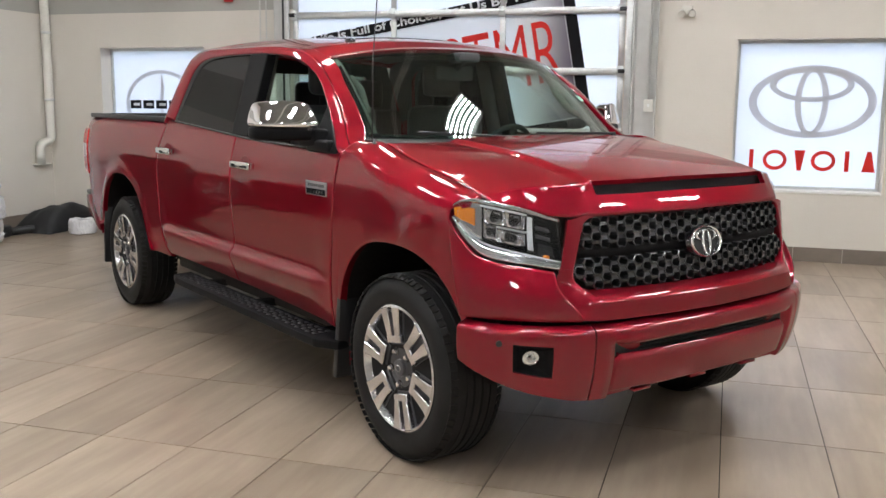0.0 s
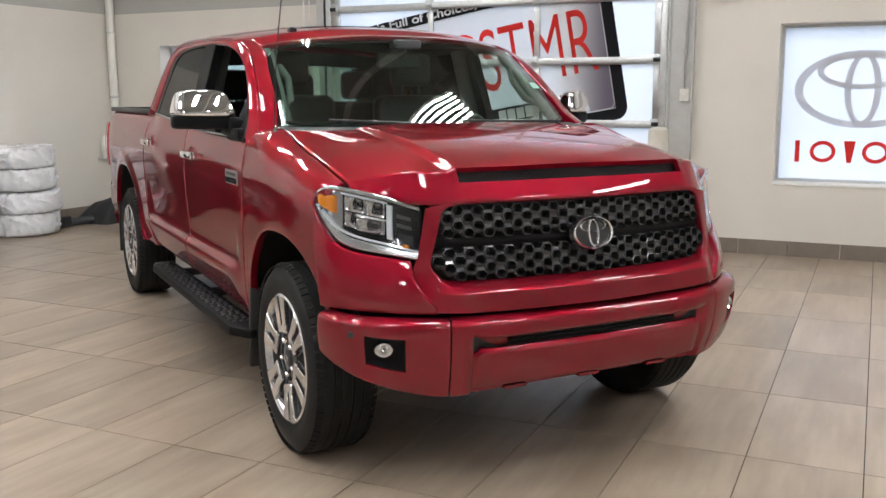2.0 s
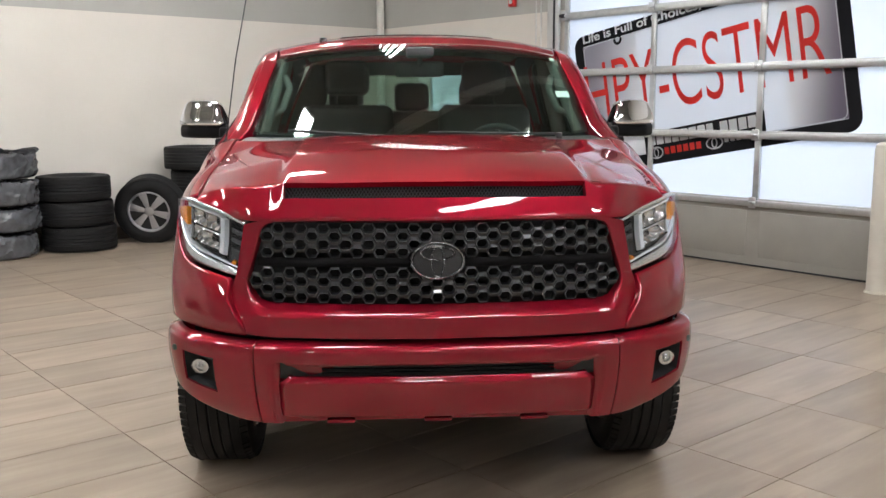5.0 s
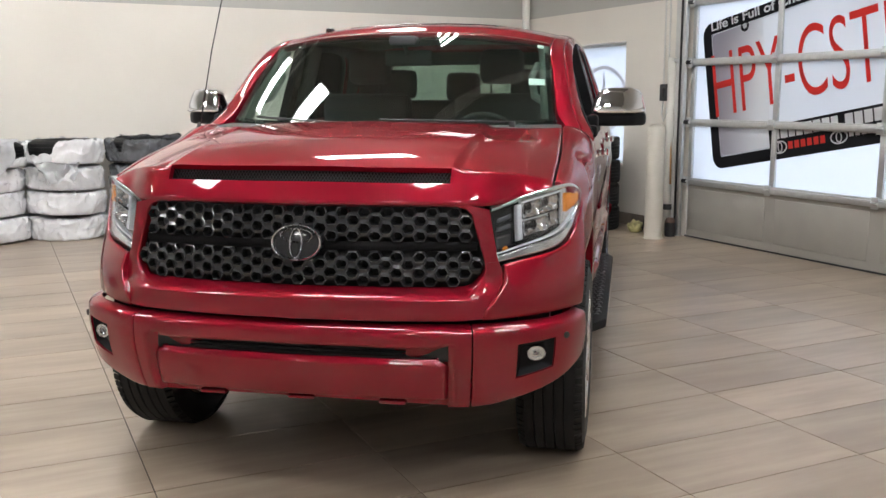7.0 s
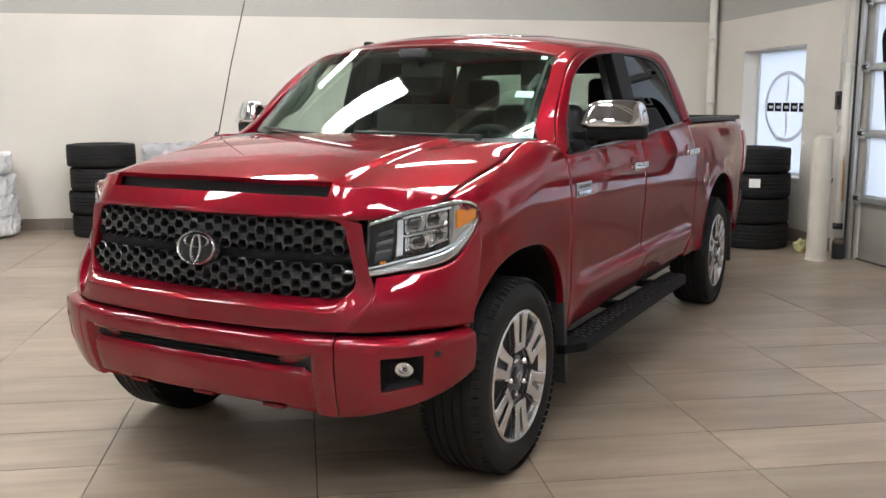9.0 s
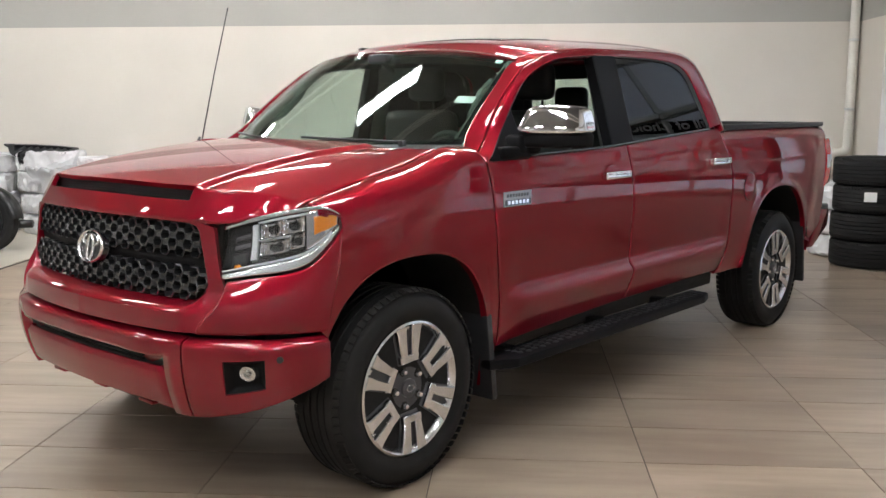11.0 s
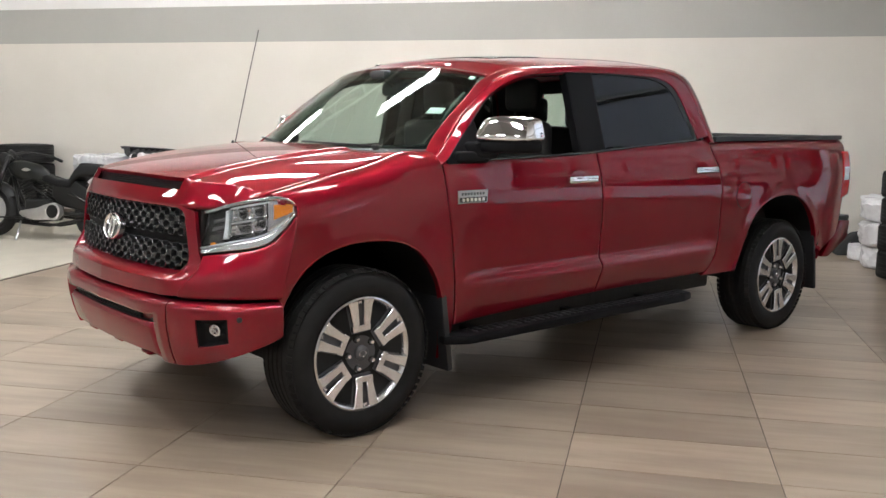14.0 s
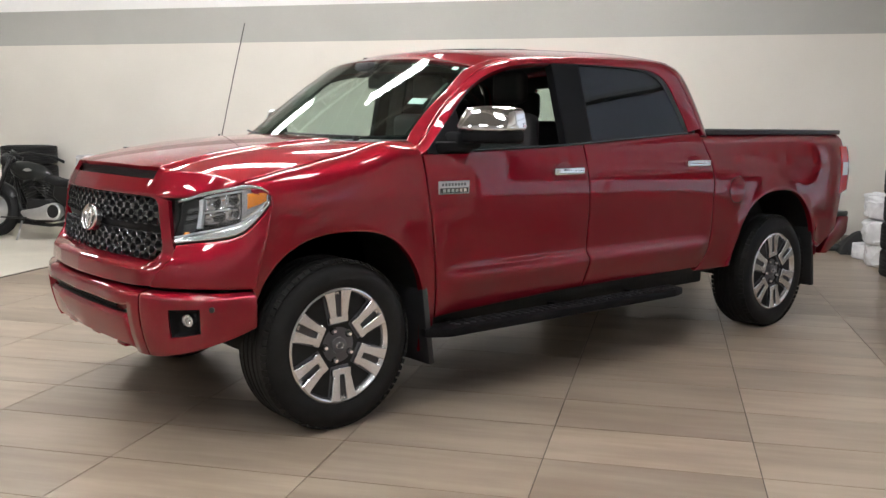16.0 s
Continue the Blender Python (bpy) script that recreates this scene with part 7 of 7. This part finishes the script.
part("swing_arm", join(rod([(0.0, 0.12, 0.325), (0.35, 0.12, 0.30), (0.62, 0.11, 0.32)], 0.026, 8), rod([(0.0, -0.12, 0.325), (0.35, -0.12, 0.30), (0.62, -0.11, 0.32)], 0.026, 8)), MOTO_BLACK, mo)
part("side_stand", rod([(1.12, 0.16, 0.2), (1.02, 0.36, -0.02)], 0.013, 8), CAST, mo)
part("footboard", box(1.02, 1.32, 0.18, 0.30, 0.235, 0.255, 0.008), MOTO_BLACK, mo)
part("wiring", join(rod([(1.3, 0.1, 1.03), (1.36, 0.14, 0.9), (1.25, 0.12, 0.75)], 0.008, 6), rod([(0.75, 0.16, 0.5), (0.95, 0.17, 0.62), (1.2, 0.12, 0.6)], 0.010, 6)), RUBBER, mo)


# ---- floor tiles ----
PITCH_U, PITCH_V = 0.4525, 0.906
tile_mesh = box(-PITCH_U / 2 + 0.0024, PITCH_U / 2 - 0.0024, -PITCH_V / 2 + 0.0024, PITCH_V / 2 - 0.0024, -0.02, 0.0)
me_tile = bpy.data.meshes.new("tile")
tile_mesh.to_mesh(me_tile)
tile_mesh.free()
me_tile.materials.append(TILE)
floor = tagged(new("floor"), "large brownish grey stone-look floor tiles in a straight grid", "floor", kind="structure")
floor.matrix_world = ROOM
rest = []
for r in range(-1, 18):
    for c in range(-2, 36):
        # columns run out from the door wall; four corners meet at (7.957, -3.478)
        x, y = 7.957 + (c - 16.5) * PITCH_U, -3.478 - (r - 3.5) * PITCH_V
        if not (LONG_X - 0.1 < x < RW + 0.2 and -8.85 < y < 0.5):
            continue
        if 2.4 < x < 13.2 and -8.6 < y < -0.3 and len(floor.children) < 300:
            ob = new("tile", me_tile)
            ob.parent = floor
            ob.matrix_local = Matrix.Translation((x, y, 0))
        else:
            rest.append((x, y))
big = bmesh.new()
for x, y in rest:
    n0 = len(big.verts)
    big.from_mesh(me_tile)
    big.verts.ensure_lookup_table()
    for v in big.verts[n0:]:
        v.co += Vector((x, y, 0))
tagged(part("tile_field", big, TILE, floor), kind="stuff")
structure("floor_pale", box(LONG_X, RW + 0.2, -RD - 0.2, -8.97, -0.02, 0.004), PALE_FLOOR, "pale cream floor finish beyond the stone tiles", "floor")
